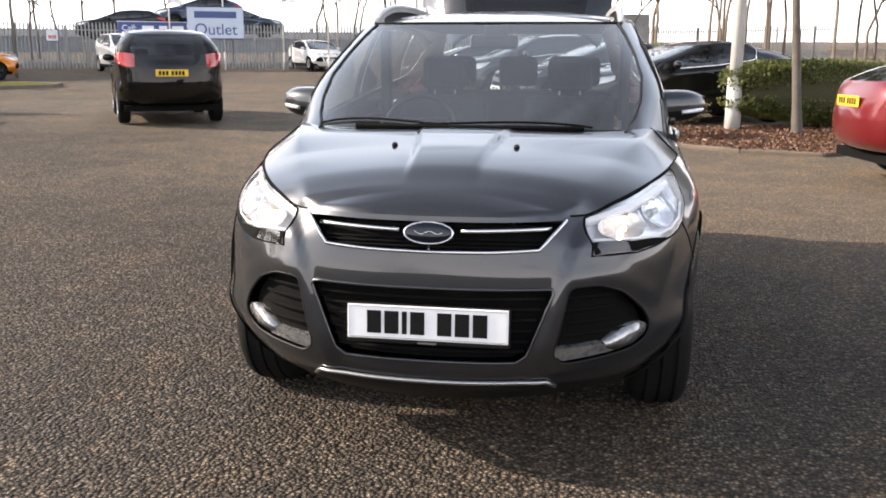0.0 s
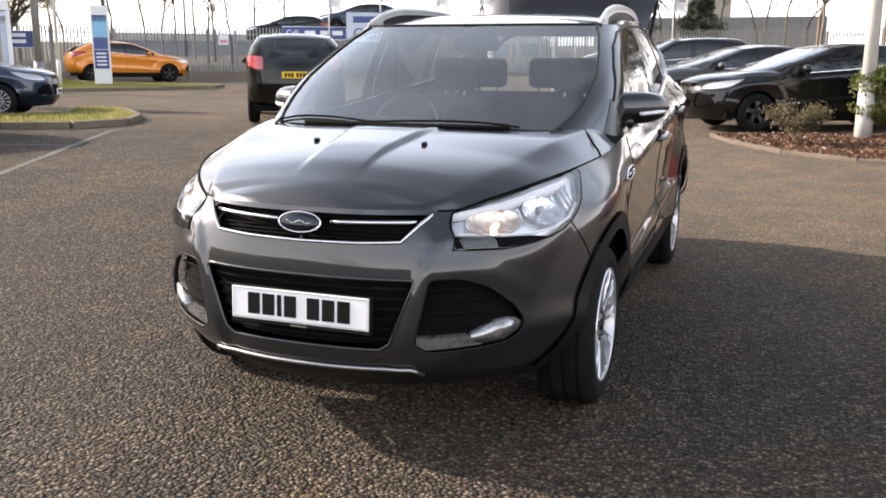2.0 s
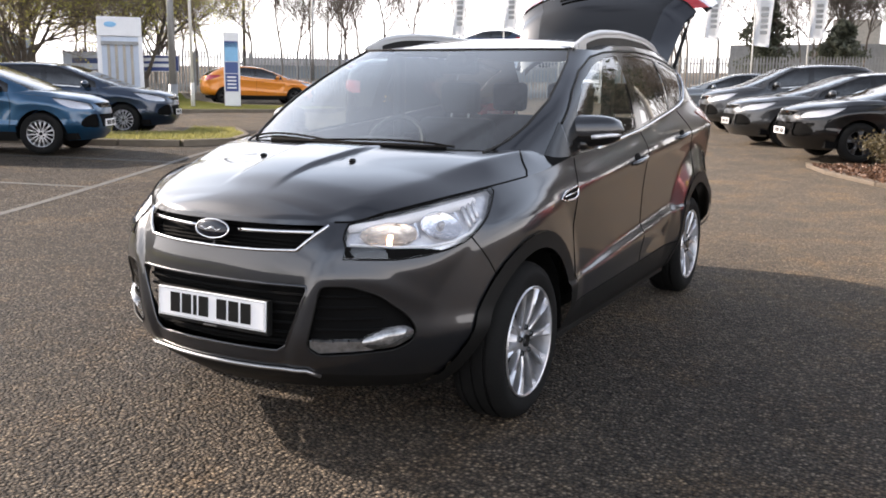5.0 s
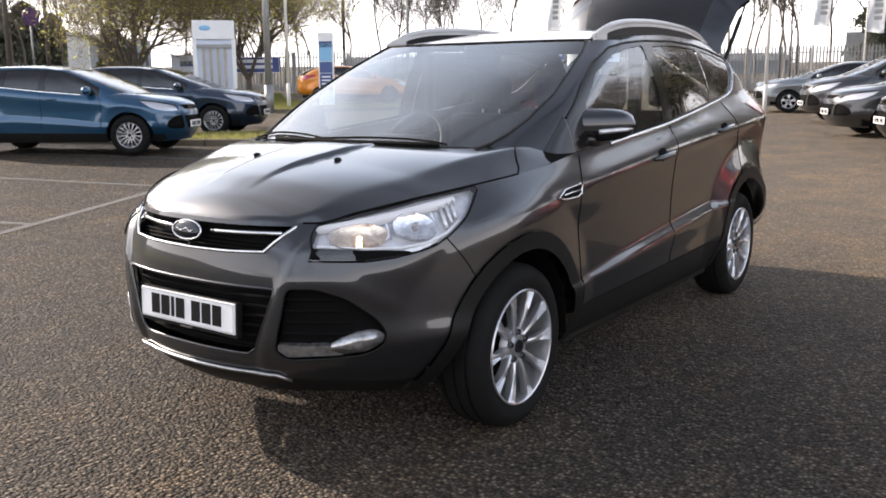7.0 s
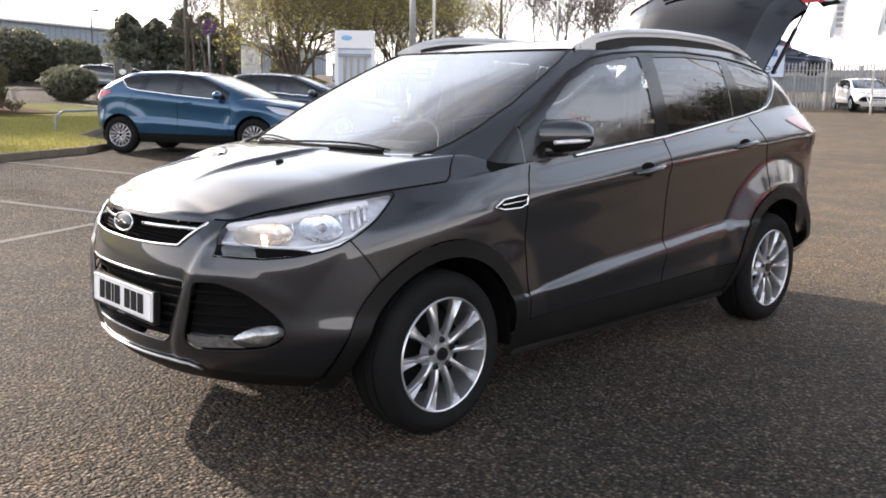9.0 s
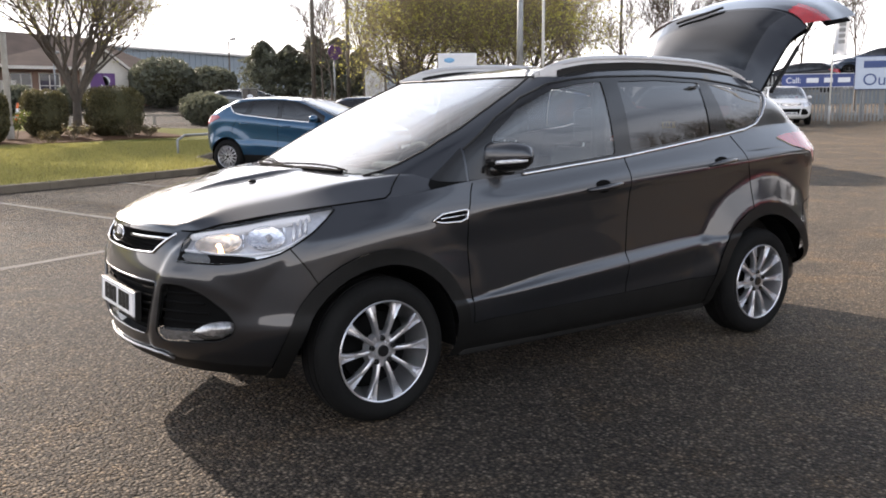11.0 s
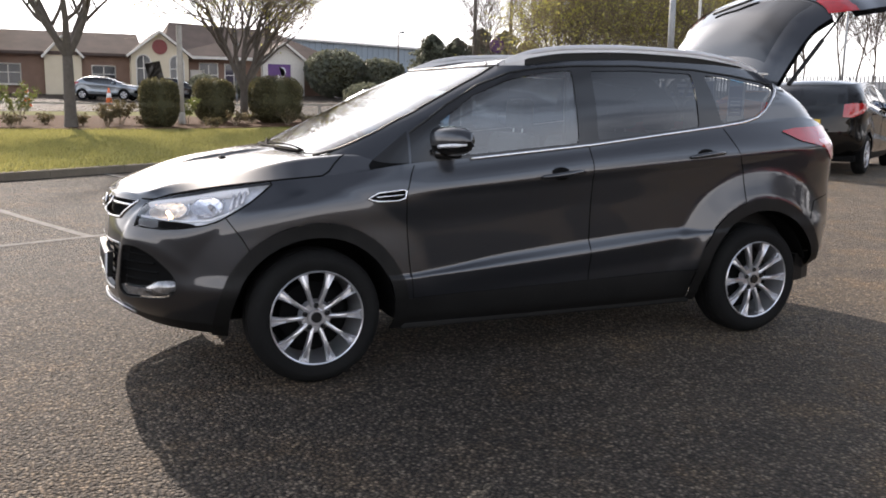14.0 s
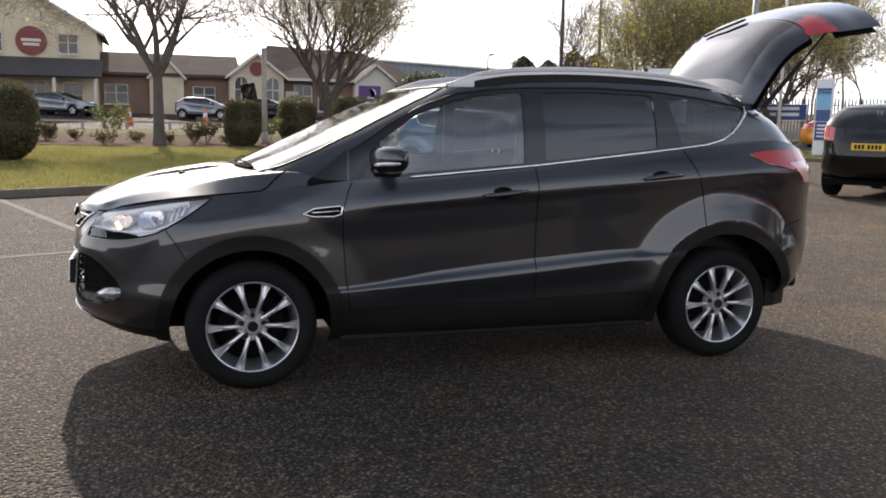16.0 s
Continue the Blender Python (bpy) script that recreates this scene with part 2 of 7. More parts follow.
M["gloss_black"] = plain("gloss_black", (0.008, 0.008, 0.008), (0.012, 0.012, 0.012), 0.12, 0, 8.0)
# near-black: puts the shade of openings, gaps and recesses into the colour
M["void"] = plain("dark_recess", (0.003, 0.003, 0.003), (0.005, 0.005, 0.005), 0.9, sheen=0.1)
M["fabric"] = plain("seat_fabric", (0.025, 0.025, 0.027), (0.04, 0.04, 0.043), 0.9, 0, 20, 0.001, 260)
M["glass"] = glass("window_glass", (0.76, 0.84, 0.84), 0.02, 0.016, 0.13)
M["tint"] = glass("privacy_glass", (0.06, 0.066, 0.072), 0.02, 0.004)
M["lens"] = glass("lamp_lens", (0.98, 0.98, 0.99), 0.02, 0.01)
M["red_lens"] = plain("red_lamp", (0.42, 0.012, 0.014), (0.3, 0.01, 0.012), 0.12, 0, 30, 0, 90, 1.0)
M["amber"] = plain("amber_lamp", (0.75, 0.3, 0.1), (0.6, 0.22, 0.06), 0.15, 0, 30)
M["pink_lens"] = plain("pink_lens", (0.72, 0.42, 0.42), (0.6, 0.32, 0.32), 0.12, 0, 30, 0, 90, 1.0)
M["bulb"] = emitter("bulb_glow", (1.0, 0.62, 0.3), 14.0)
M["white"] = plain("white_acrylic", (0.82, 0.82, 0.82), (0.76, 0.76, 0.77), 0.3, 0, 10)
M["yellow"] = plain("yellow_acrylic", (0.75, 0.5, 0.03), (0.7, 0.45, 0.03), 0.35, 0, 10)
M["ink"] = plain("black_print", (0.006, 0.006, 0.006), (0.01, 0.01, 0.01), 0.6, sheen=0.1)
M["badge_blue"] = plain("blue_enamel", (0.003, 0.005, 0.011), (0.002, 0.004, 0.009), 0.12, 0.0)

# ---- tools ----
def thing(name, label, category, at=(0, 0, 0), turn=0.0, group="", kind=""):
    """An Empty at a thing's base that carries its parts."""
    ob = new(name)
    ob.empty_display_size = 0.2
    ob.matrix_basis = pose(*at, 0, 0, turn)
    return tagged(ob, label, category, group, kind)


def mesh_of(bm, name, smooth=False, angle=None):
    me = bpy.data.meshes.new(name)
    bm.to_mesh(me)
    bm.free()
    if smooth or angle:
        for poly in me.polygons:
            poly.use_smooth = True
        if angle:
            me.set_sharp_from_angle(angle=radians(angle))
    return me


def part(name, bm, mat, parent, label="", smooth=False, angle=None):
    me = bm if isinstance(bm, bpy.types.Mesh) else mesh_of(bm, name, smooth, angle)
    if mat is not None and not me.materials:
        me.materials.append(mat)
    ob = new(name, me)
    ob.parent = parent
    return tagged(ob, label)


def solo(name, bm, mat, label, category, at=None, group="", kind="", smooth=False, angle=None):
    """A top-level thing that is one mesh."""
    me = bm if isinstance(bm, bpy.types.Mesh) else mesh_of(bm, name, smooth, angle)
    if mat is not None and not me.materials:
        me.materials.append(mat)
    ob = new(name, me)
    if at is not None:
        ob.matrix_basis = at
    return tagged(ob, label, category, group, kind)


def box(bm, lo, hi, bevel=0.0, m=None, seg=2):
    c = [(a + b) / 2 for a, b in zip(lo, hi)]
    s = [abs(b - a) for a, b in zip(lo, hi)]
    t = (m or Matrix()) @ Matrix.Translation(c) @ Matrix.Diagonal((*s, 1))
    vs = bmesh.ops.create_cube(bm, size=1.0, matrix=t)["verts"]
    if bevel:
        es = {e for v in vs for e in v.link_edges}
        bmesh.ops.bevel(bm, geom=list(es), offset=bevel, segments=seg, affect="EDGES", profile=0.5)
    return bm


def boxed(lo, hi, bevel=0.0, m=None, seg=2):
    return box(bmesh.new(), lo, hi, bevel, m, seg)


def cyl(bm, a, b, r0, r1=None, seg=12, caps=True):
    a, b = Vector(a), Vector(b)
    d = b - a
    t = Matrix.Translation((a + b) / 2) @ d.to_track_quat("Z", "Y").to_matrix().to_4x4()
    bmesh.ops.create_cone(bm, cap_ends=caps, segments=seg, radius1=r0, radius2=r0 if r1 is None else r1, depth=d.length, matrix=t)
    return bm


def ball(bm, c, s, seg=16, rings=10):
    t = Matrix.Translation(c) @ Matrix.Diagonal((*s, 1))
    bmesh.ops.create_uvsphere(bm, u_segments=seg, v_segments=rings, radius=1.0, matrix=t)
    return bm


def tube(bm, pts, r, seg=6, closed=False, caps=True):
    """A round bar along points."""
    pts = [Vector(p) for p in pts]
    n = len(pts)
    rad = r if callable(r) else (lambda k: r)
    rings, up = [], None
    for k, p in enumerate(pts):
        a = pts[(k - 1) % n] if closed or k else pts[k]
        b = pts[(k + 1) % n] if closed or k < n - 1 else pts[k]
        d = (b - a).normalized()
        if up is None:
            up = d.orthogonal().normalized()
        up = (up - d * up.dot(d))
        up = up.normalized() if up.length > 1e-6 else d.orthogonal().normalized()
        side = d.cross(up)
        rings.append([bm.verts.new(p + rad(k) * (math.cos(q) * up + math.sin(q) * side)) for q in (math.tau * j / seg for j in range(seg))])
    for k in range(n if closed else n - 1):
        a, b = rings[k], rings[(k + 1) % n]
        for j in range(seg):
            bm.faces.new((a[j], a[(j + 1) % seg], b[(j + 1) % seg], b[j]))
    if caps and not closed:
        bm.faces.new(rings[0][::-1])
        bm.faces.new(rings[-1])
    return bm


def prism(bm, outline, lo, hi, axis="y", m=None):
    """A flat outline of (u, v) drawn out from lo to hi along an axis: x takes (y, z), y takes (x, z), z takes (x, y)."""
    def put(u, v, w):
        p = Vector((w, u, v)) if axis == "x" else Vector((u, w, v)) if axis == "y" else Vector((u, v, w))
        return bm.verts.new(m @ p if m else p)
    a, b = [put(u, v, lo) for u, v in outline], [put(u, v, hi) for u, v in outline]
    n = len(outline)
    fs = [bm.faces.new(a), bm.faces.new(b[::-1])]
    fs += [bm.faces.new((a[(k + 1) % n], a[k], b[k], b[(k + 1) % n])) for k in range(n)]
    bmesh.ops.recalc_face_normals(bm, faces=fs)
    return bm


def pchip(keys):
    """A smooth curve through keys (x, y) that never overshoots."""
    xs, ys = np.array([k[0] for k in keys], float), np.array([k[1:] for k in keys], float)
    h = np.diff(xs)[:, None]
    d = np.diff(ys, axis=0) / h
    m = np.zeros_like(ys)
    m[0], m[-1] = d[0], d[-1]
    same = d[:-1] * d[1:] > 0
    w1, w2 = 2 * h[1:] + h[:-1], h[1:] + 2 * h[:-1]
    with np.errstate(divide="ignore", invalid="ignore"):
        m[1:-1] = np.where(same, (w1 + w2) / (w1 / d[:-1] + w2 / d[1:]), 0)

    def at(x):
        x = np.clip(np.asarray(x, float), xs[0], xs[-1])
        k = np.clip(np.searchsorted(xs, x, side="right") - 1, 0, len(xs) - 2)
        hh = (xs[k + 1] - xs[k])[..., None]
        t = ((x - xs[k])[..., None]) / hh
        out = (2 * t**3 - 3 * t**2 + 1) * ys[k] + (t**3 - 2 * t**2 + t) * hh * m[k] + (3 * t**2 - 2 * t**3) * ys[k + 1] + (t**3 - t**2) * hh * m[k + 1]
        return out[..., 0] if out.shape[-1] == 1 else out
    return at


def smooth(a, b, x):
    t = np.clip((x - a) / (b - a), 0, 1)
    return t * t * (3 - 2 * t)


def rounded(poly, r, n=4):
    """A polygon with its corners rounded."""
    out, k = [], len(poly)
    for i in range(k):
        p, a, b = Vector(poly[i]), Vector(poly[i - 1]), Vector(poly[(i + 1) % k])
        ra = min(r, (a - p).length * 0.45)
        rb = min(r, (b - p).length * 0.45)
        p0, p1 = p + (a - p).normalized() * ra, p + (b - p).normalized() * rb
        out += [tuple(p0.lerp(p, s).lerp(p.lerp(p1, s), s)) for s in (j / n for j in range(n + 1))]
    return out


def inside(poly, u, v):
    hit, k = False, len(poly)
    for i in range(k):
        (a, b), (c, d) = poly[i], poly[i - 1]
        if (b > v) != (d > v) and u < (c - a) * (v - b) / (d - b) + a:
            hit = not hit
    return hit


def ground_z(x, y):
    """The yard dips gently towards the parked car and rises away from it."""
    d = max(0.0, math.hypot(x - 0.5, y - 1.3) - 4.0)
    t = min(1.0, d / 9)
    z = 0.022 + 0.2 * t * t * (3 - 2 * t)
    return z + (0.00045 * d * d if d < 60 else 1.62 + 2.16 * (1 - math.exp(-(d - 60) / 40)))


def slab(outline, lift, drop, step=1.2):
    """A sheet over an outline of (x, y) that follows the ground, lift above it, with a skirt drop deep."""
    bm = bmesh.new()
    ring = dense(outline, step, True)
    top = [bm.verts.new((x, y, ground_z(x, y) + lift)) for x, y in ring]
    bm.faces.new(top)
    bmesh.ops.triangulate(bm, faces=bm.faces[:])
    bmesh.ops.subdivide_edges(bm, edges=[e for e in bm.edges if e.calc_length() > 3], cuts=3, use_grid_fill=True)
    bmesh.ops.triangulate(bm, faces=bm.faces[:])
    for v in bm.verts:
        v.co.z = ground_z(v.co.x, v.co.y) + lift
    rim = [e for e in bm.edges if e.is_boundary]
    low = bmesh.ops.extrude_edge_only(bm, edges=rim)["geom"]
    for v in low:
        if isinstance(v, bmesh.types.BMVert):
            v.co.z -= drop
    bmesh.ops.recalc_face_normals(bm, faces=bm.faces)
    return bm


def segs_mesh(name, segs, sides=5):
    """Tapered bars from (a, b, r0, r1) in one mesh."""
    verts, faces = [], []
    for a, b, r0, r1 in segs:
        d = (b - a)
        if d.length < 1e-5:
            continue
        d.normalize()
        u = d.orthogonal().normalized()
        w = d.cross(u)
        k = len(verts)
        for p, r in ((a, r0), (b, r1)):
            verts += [tuple(p + r * (math.cos(q) * u + math.sin(q) * w)) for q in (math.tau * j / sides for j in range(sides))]
        faces += [(k + j, k + (j + 1) % sides, k + sides + (j + 1) % sides, k + sides + j) for j in range(sides)]
    me = bpy.data.meshes.new(name)
    me.from_pydata(verts, [], faces)
    for p in me.polygons:
        p.use_smooth = True
    return me


def leaves_mesh(name, spots, rng, size, long=1.5):
    """Small leaf blades at spots (place, outward way)."""
    verts, faces = [], []
    for p, n in spots:
        d = Vector((rng.gauss(0, 1), rng.gauss(0, 1), rng.gauss(0, 1)))
        d = (d.normalized() + n * 0.6).normalized()
        u = d.orthogonal().normalized()
        u.rotate(Matrix.Rotation(rng.random() * 6.28, 3, d))
        w = d.cross(u)
        s = size * rng.uniform(0.6, 1.3)
        k = len(verts)
        verts += [tuple(p - w * s * 0.5), tuple(p + u * s * 0.5 * long + d * s * 0.2), tuple(p + w * s * 0.5), tuple(p - u * s * 0.5 * long)]
        faces.append((k, k + 1, k + 2, k + 3))
    me = bpy.data.meshes.new(name)
    me.from_pydata(verts, [], faces)
    return me

# ---- ground ----
def ground_sheet():
    def axis(c):
        near = [c + k * 1.0 for k in range(-70, 71)]
        far = [70 * 1.22**k for k in range(1, 21)]
        return sorted([c - f for f in far] + near + [c + f for f in far])
    xs, ys = axis(-10), axis(10)
    verts = [(x, y, ground_z(x, y)) for y in ys for x in xs]
    w = len(xs)
    faces = [(j * w + i, j * w + i + 1, (j + 1) * w + i + 1, (j + 1) * w + i) for j in range(len(ys) - 1) for i in range(w - 1)]
    me = bpy.data.meshes.new("ground")
    me.from_pydata(verts, [], faces)
    for poly in me.polygons:
        poly.use_smooth = True
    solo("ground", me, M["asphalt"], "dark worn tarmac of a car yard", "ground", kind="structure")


ground_sheet()

# ---- car bodies ----
from mathutils.bvhtree import BVHTree


class Shell:
    """The left half of a car's skin: tub, bonnet, greenhouse and roof, drawn from waterlines that run from the nose round the side to the tail.
    warp moves the skin of the large estate to another car's measures."""

    def __init__(self, tub, green, crown, hood, step=0.02, warp=None, arches=((0.0, 0.345), (2.69, 0.345)), haunch=0.02, dome=0.016, fins=False):
        self.arches, self.haunch, self.dome, self.warp, self.fins = arches, haunch, dome, warp, fins
        self.bm = bmesh.new()
        self.kind = self.bm.faces.layers.int.new("kind")
        self.col = self.bm.faces.layers.float.new("col")
        self.row = self.bm.faces.layers.float.new("row")
        nose, side, tail = max(10, int(1.25 / step)), int(2.7 / step), max(8, int(0.9 / step))
        self.cols = np.concatenate([np.linspace(0, 1, nose, endpoint=False), np.linspace(1, 2, side, endpoint=False), np.linspace(2, 3, tail)])
        self.tub, self.green = tub, green
        self.sheet(self.net(tub, step, True), 0)
        self.sheet(self.net(green, step, False), 2)
        self.cap(tub[-1], hood, step * (0.6 if step < 0.03 else 1.0), 1)
        self.cap(green[-1], crown, step, 3)
        if warp:
            for v in self.bm.verts:
                v.co = warp(v.co)
        self.refresh()

    def line(self, row, c):
        z, yf, w, yr, lf, nf, lr, nr = row
        c = np.asarray(c, float)
        a = np.clip(c, 0, 1) * math.pi / 2
        b = np.clip(3 - c, 0, 1) * math.pi / 2
        x = np.where(c <= 1, w * np.sin(a) ** (2 / nf), np.where(c >= 2, w * np.sin(b) ** (2 / nr), w))
        y0, y1 = yf + lf, yr - lr
        y = np.where(c <= 1, yf + lf * (1 - np.cos(a) ** (2 / nf)), np.where(c >= 2, yr - lr * (1 - np.cos(b) ** (2 / nr)), y0 + (c - 1) * (y1 - y0)))
        x = x * (1 - 0.012 * ((y - 1.3) / 1.6) ** 2)
        return np.stack([x, y, pchip(z)(y)], -1)

    def net(self, rows, step, lower):
        key = np.stack([self.line(r, self.cols) for r in rows])
        length = np.linalg.norm(np.diff(key[:, len(self.cols) // 2], axis=0), axis=-1)
        vs = [0.0]
        for k, d in enumerate(length):
            n = max(1, round(d / step))
            vs += [k + (j + 1) / n for j in range(n)]
        self.vs = vs
        flat = key.reshape(len(rows), -1)
        net = pchip([(k, *flat[k]) for k in range(len(rows))])(np.array(vs)).reshape(len(vs), len(self.cols), 3)
        if lower:
            for cy, cz in self.arches:
                r = np.hypot(net[..., 1] - cy, net[..., 2] - cz)
                if self.fins:
                    # a broad bevel round each wheel, with a crisp outer edge
                    swell = 0.046 * np.clip((0.66 - r) / 0.165, 0, 1) if cy > 1 else 0.027 * np.clip((0.61 - r) / 0.15, 0, 1)
                else:
                    swell = self.haunch * (1 - smooth(0.55, 0.68, r))
                net[..., 0] += swell * smooth(0.3, 0.5, net[..., 2]) * smooth(0.5, 0.8, net[..., 0])
        if lower:
            # the sharp crease along the foot of the doors
            y, z = net[..., 1], net[..., 2]
            d = z - pchip(self.tub[3][0])(y)
            band = np.interp(y, (0.45, 1.0, 1.5, 2.1, 2.25), (0.018, 0.046, 0.056, 0.046, 0.02))
            ridge = np.where(d < 0, 1 - smooth(0.0, 0.13, -d), np.clip(1 - d / band, 0, 1))
            net[..., 0] += 0.02 * ridge * smooth(0.40, 1.0, y) * (1 - smooth(2.12, 2.26, y)) * (net[..., 0] > 0.7)
        if lower and self.fins:
            # the shoulder line that runs through the door handles to the tail lamp
            y, z = net[..., 1], net[..., 2]
            d = z - np.interp(y, (0.3, 0.45, 1.31, 2.26, 2.9, 3.2), (0.925, 0.937, 0.992, 1.075, 1.13, 1.15))
            lip = np.where(d < 0, 1 - smooth(0.0, 0.045, -d), 1 - smooth(0.0, 0.12, d))
            net[..., 0] += 0.009 * lip * smooth(0.42, 0.75, y) * (1 - smooth(2.8, 3.1, y)) * (net[..., 0] > 0.7)
        if lower and self.fins:
            # raised creases that flank the grilles and brows over the fog lamps
            x, y, z = net[..., 0].copy(), net[..., 1], net[..., 2]
            nose = 1 - smooth(-0.7, -0.35, y)
            s = x - np.interp(z, (0.30, 0.42, 0.69, 0.80, 0.9), (0.32, 0.345, 0.43, 0.47, 0.52))
            rise = smooth(-0.035, 0.0, s) * (1 - smooth(0.02, 0.42, s))
            u = np.clip((x - 0.44) / 0.32, 0, 1)
            away = np.abs(z - (0.70 + 0.012 * np.sin(u * 3) - 0.13 * u**3))
            brow = (1 - smooth(0.0, 0.055, away)) * smooth(0.40, 0.50, x) * (1 - smooth(0.72, 0.84, x))
            net[..., 1] -= nose * (0.015 * rise * smooth(0.3, 0.42, z) * (1 - smooth(0.82, 0.9, z)) + 0.005 * brow)
        return net

    def sheet(self, net, kind):
        bm = self.bm
        vs = [[bm.verts.new(p) for p in line] for line in net]
        for j in range(len(vs) - 1):
            for i in range(len(self.cols) - 1):
                f = bm.faces.new((vs[j][i], vs[j][i + 1], vs[j + 1][i + 1], vs[j + 1][i]))
                f[self.kind], f[self.col], f[self.row] = kind, (self.cols[i] + self.cols[i + 1]) / 2, (self.vs[j] + self.vs[j + 1]) / 2

    def cap(self, row, top, step, kind):
        """The bonnet or the roof: from a waterline up to the crown line top(y); the bonnet ends at the screen."""
        crown, end, power = pchip(top[0]), top[1], top[2]
        cs = np.linspace(0, 1 if kind == 1 else 3, 900)
        edge = self.line(row, cs)
        half = edge[: np.argmax(edge[:, 0]) + 1]
        x_at = pchip([(y, x, z) for x, y, z in half[::6]]) if kind == 1 else None
        wide = half[-1][0]
        if kind == 1:
            full = self.line(row, np.linspace(0, 1.35, 400))
            full = full[np.concatenate([[True], np.diff(full[:, 1]) > 1e-5])]
            x_at = pchip([tuple(p[[1, 0, 2]]) for p in full])
            wide = float(x_at(end(0.9))[0])
        else:
            full = edge[np.concatenate([[True], np.diff(edge[:, 1]) > 1e-5])]
            x_at = pchip([tuple(p[[1, 0, 2]]) for p in full])
        a = np.linspace(0, 1, max(10, int(0.85 / step)))
        b = np.linspace(0, 1, max(14, int((1.2 if kind == 1 else 2.0) / step)))
        rising = full[: np.argmax(full[:, 0]) + 1]
        falling = full[np.argmax(full[:, 0]):]
        bm, vs = self.bm, []
        for s in a:
            x = s * wide * 0.9995
            y0 = float(np.interp(x, rising[:, 0], rising[:, 1]))
            y1 = end(x) if kind == 1 else float(np.interp(-x, -falling[:, 0], falling[:, 1]))
            y1 = max(y1, y0 + 0.002)
            ys = y0 + (y1 - y0) * b
            e = x_at(ys)
            f = np.clip(x / np.maximum(e[:, 0], 1e-4), 0, 1)
            z = e[:, 1] + (crown(ys) - e[:, 1]) * (1 - f**power)
            if kind == 1:
                # a broad top that breaks at a crease into a steep side
                cx = np.minimum(np.interp(ys, (-0.74, -0.4, -0.1, 0.18, 0.5), (0.44, 0.58, 0.68, 0.745, 0.80)), e[:, 0] * 0.96)
                drop = np.interp(ys, (-0.84, -0.74, -0.31, 0.0, 0.18), (0.0, 0.055, 0.045, 0.02, 0.006))
                brim = np.maximum(crown(ys) - drop, e[:, 1])
                top_z = crown(ys) - (crown(ys) - brim) * (x / np.maximum(cx, 1e-4)) ** 2
                side_z = e[:, 1] + (brim - e[:, 1]) * (e[:, 0] - x) / np.maximum(e[:, 0] - cx, 1e-4)
                low = np.minimum(top_z, side_z)
                z = np.where(f > 0.999, e[:, 1], low - 0.003 * np.log(np.exp(-(top_z - low) / 0.003) + np.exp(-(side_z - low) / 0.003)))
                ridge = 0.12 + 0.09 * smooth(-0.6, 0.3, ys)
                z = z + self.dome * (1 - smooth(-0.009, 0.009, x - ridge)) * smooth(-0.72, -0.35, ys) * (1 - 0.6 * smooth(-0.2, 0.0, ys))
            vs.append([bm.verts.new((x, y, h)) for y, h in zip(ys, z)])
        for i in range(len(a) - 1):
            for j in range(len(b) - 1):
                q = (vs[i][j], vs[i + 1][j], vs[i + 1][j + 1], vs[i][j + 1])
                f = bm.faces.new(q)
                f[self.kind], f[self.col], f[self.row] = kind, 0, 0

    def refresh(self):
        bmesh.ops.remove_doubles(self.bm, verts=self.bm.verts, dist=1e-5)
        bmesh.ops.dissolve_degenerate(self.bm, edges=self.bm.edges, dist=1e-6)
        self.bm.normal_update()
        self.tree = BVHTree.FromBMesh(self.bm)

    def on(self, u, v, axis="x", out=0.0):
        """The place on the skin that shows at (y, z) from the side, at (x, z) from the front or at (x, y) from above."""
        o, d = (Vector((3, u, v)), Vector((-1, 0, 0))) if axis == "x" else (Vector((u, -4, v)), Vector((0, 1, 0))) if axis == "y" else (Vector((u, 12, v)), Vector((0, -1, 0))) if axis == "b" else (Vector((u, v, 4)), Vector((0, 0, -1)))
        hit, normal, _, _ = self.tree.ray_cast(o, d)
        if hit is None:
            hit, normal, _, _ = self.tree.find_nearest(Vector((0.86, u, v)) if axis == "x" else Vector((u, -0.8, v)) if axis == "y" else Vector((u, 3.5, v)) if axis == "b" else Vector((u, v, 1.0)))
        if normal.dot(-d) < 0:
            normal = -normal
        return hit + normal * out

    def cut(self, poly, axis="x", ok=None):
        """Cuts the skin along an outline seen from the side or the front, and returns the faces within."""
        ia, ib = (1, 2) if axis == "x" else (0, 2)
        us, vs = [p[0] for p in poly], [p[1] for p in poly]
        lo, hi = (min(us), min(vs)), (max(us), max(vs))
        def bounds(f):
            a, b = [v.co[ia] for v in f.verts], [v.co[ib] for v in f.verts]
            return min(a), max(a), min(b), max(b)
        def facing(f):
            n = f.normal
            if ok and not ok(f):
                return False
            if axis == "x":
                return True
            c = f.calc_center_median()
            return (c.y < 0.3 if axis == "y" else c.y > 1.6)
        pool = set()
        for f in self.bm.faces:
            a0, a1, b0, b1 = bounds(f)
            if a1 > lo[0] - 0.05 and a0 < hi[0] + 0.05 and b1 > lo[1] - 0.05 and b0 < hi[1] + 0.05 and facing(f):
                pool.add(f)
        k = len(poly)
        for i in range(k):
            (a, b), (c, d) = poly[i], poly[(i + 1) % k]
            if abs(a - c) + abs(b - d) < 1e-5:
                continue
            near = []
            for f in pool:
                a0, a1, b0, b1 = bounds(f)
                if a1 > min(a, c) - 1e-3 and a0 < max(a, c) + 1e-3 and b1 > min(b, d) - 1e-3 and b0 < max(b, d) + 1e-3:
                    near.append(f)
            if not near:
                continue
            p, n = [0, 0, 0], [0, 0, 0]
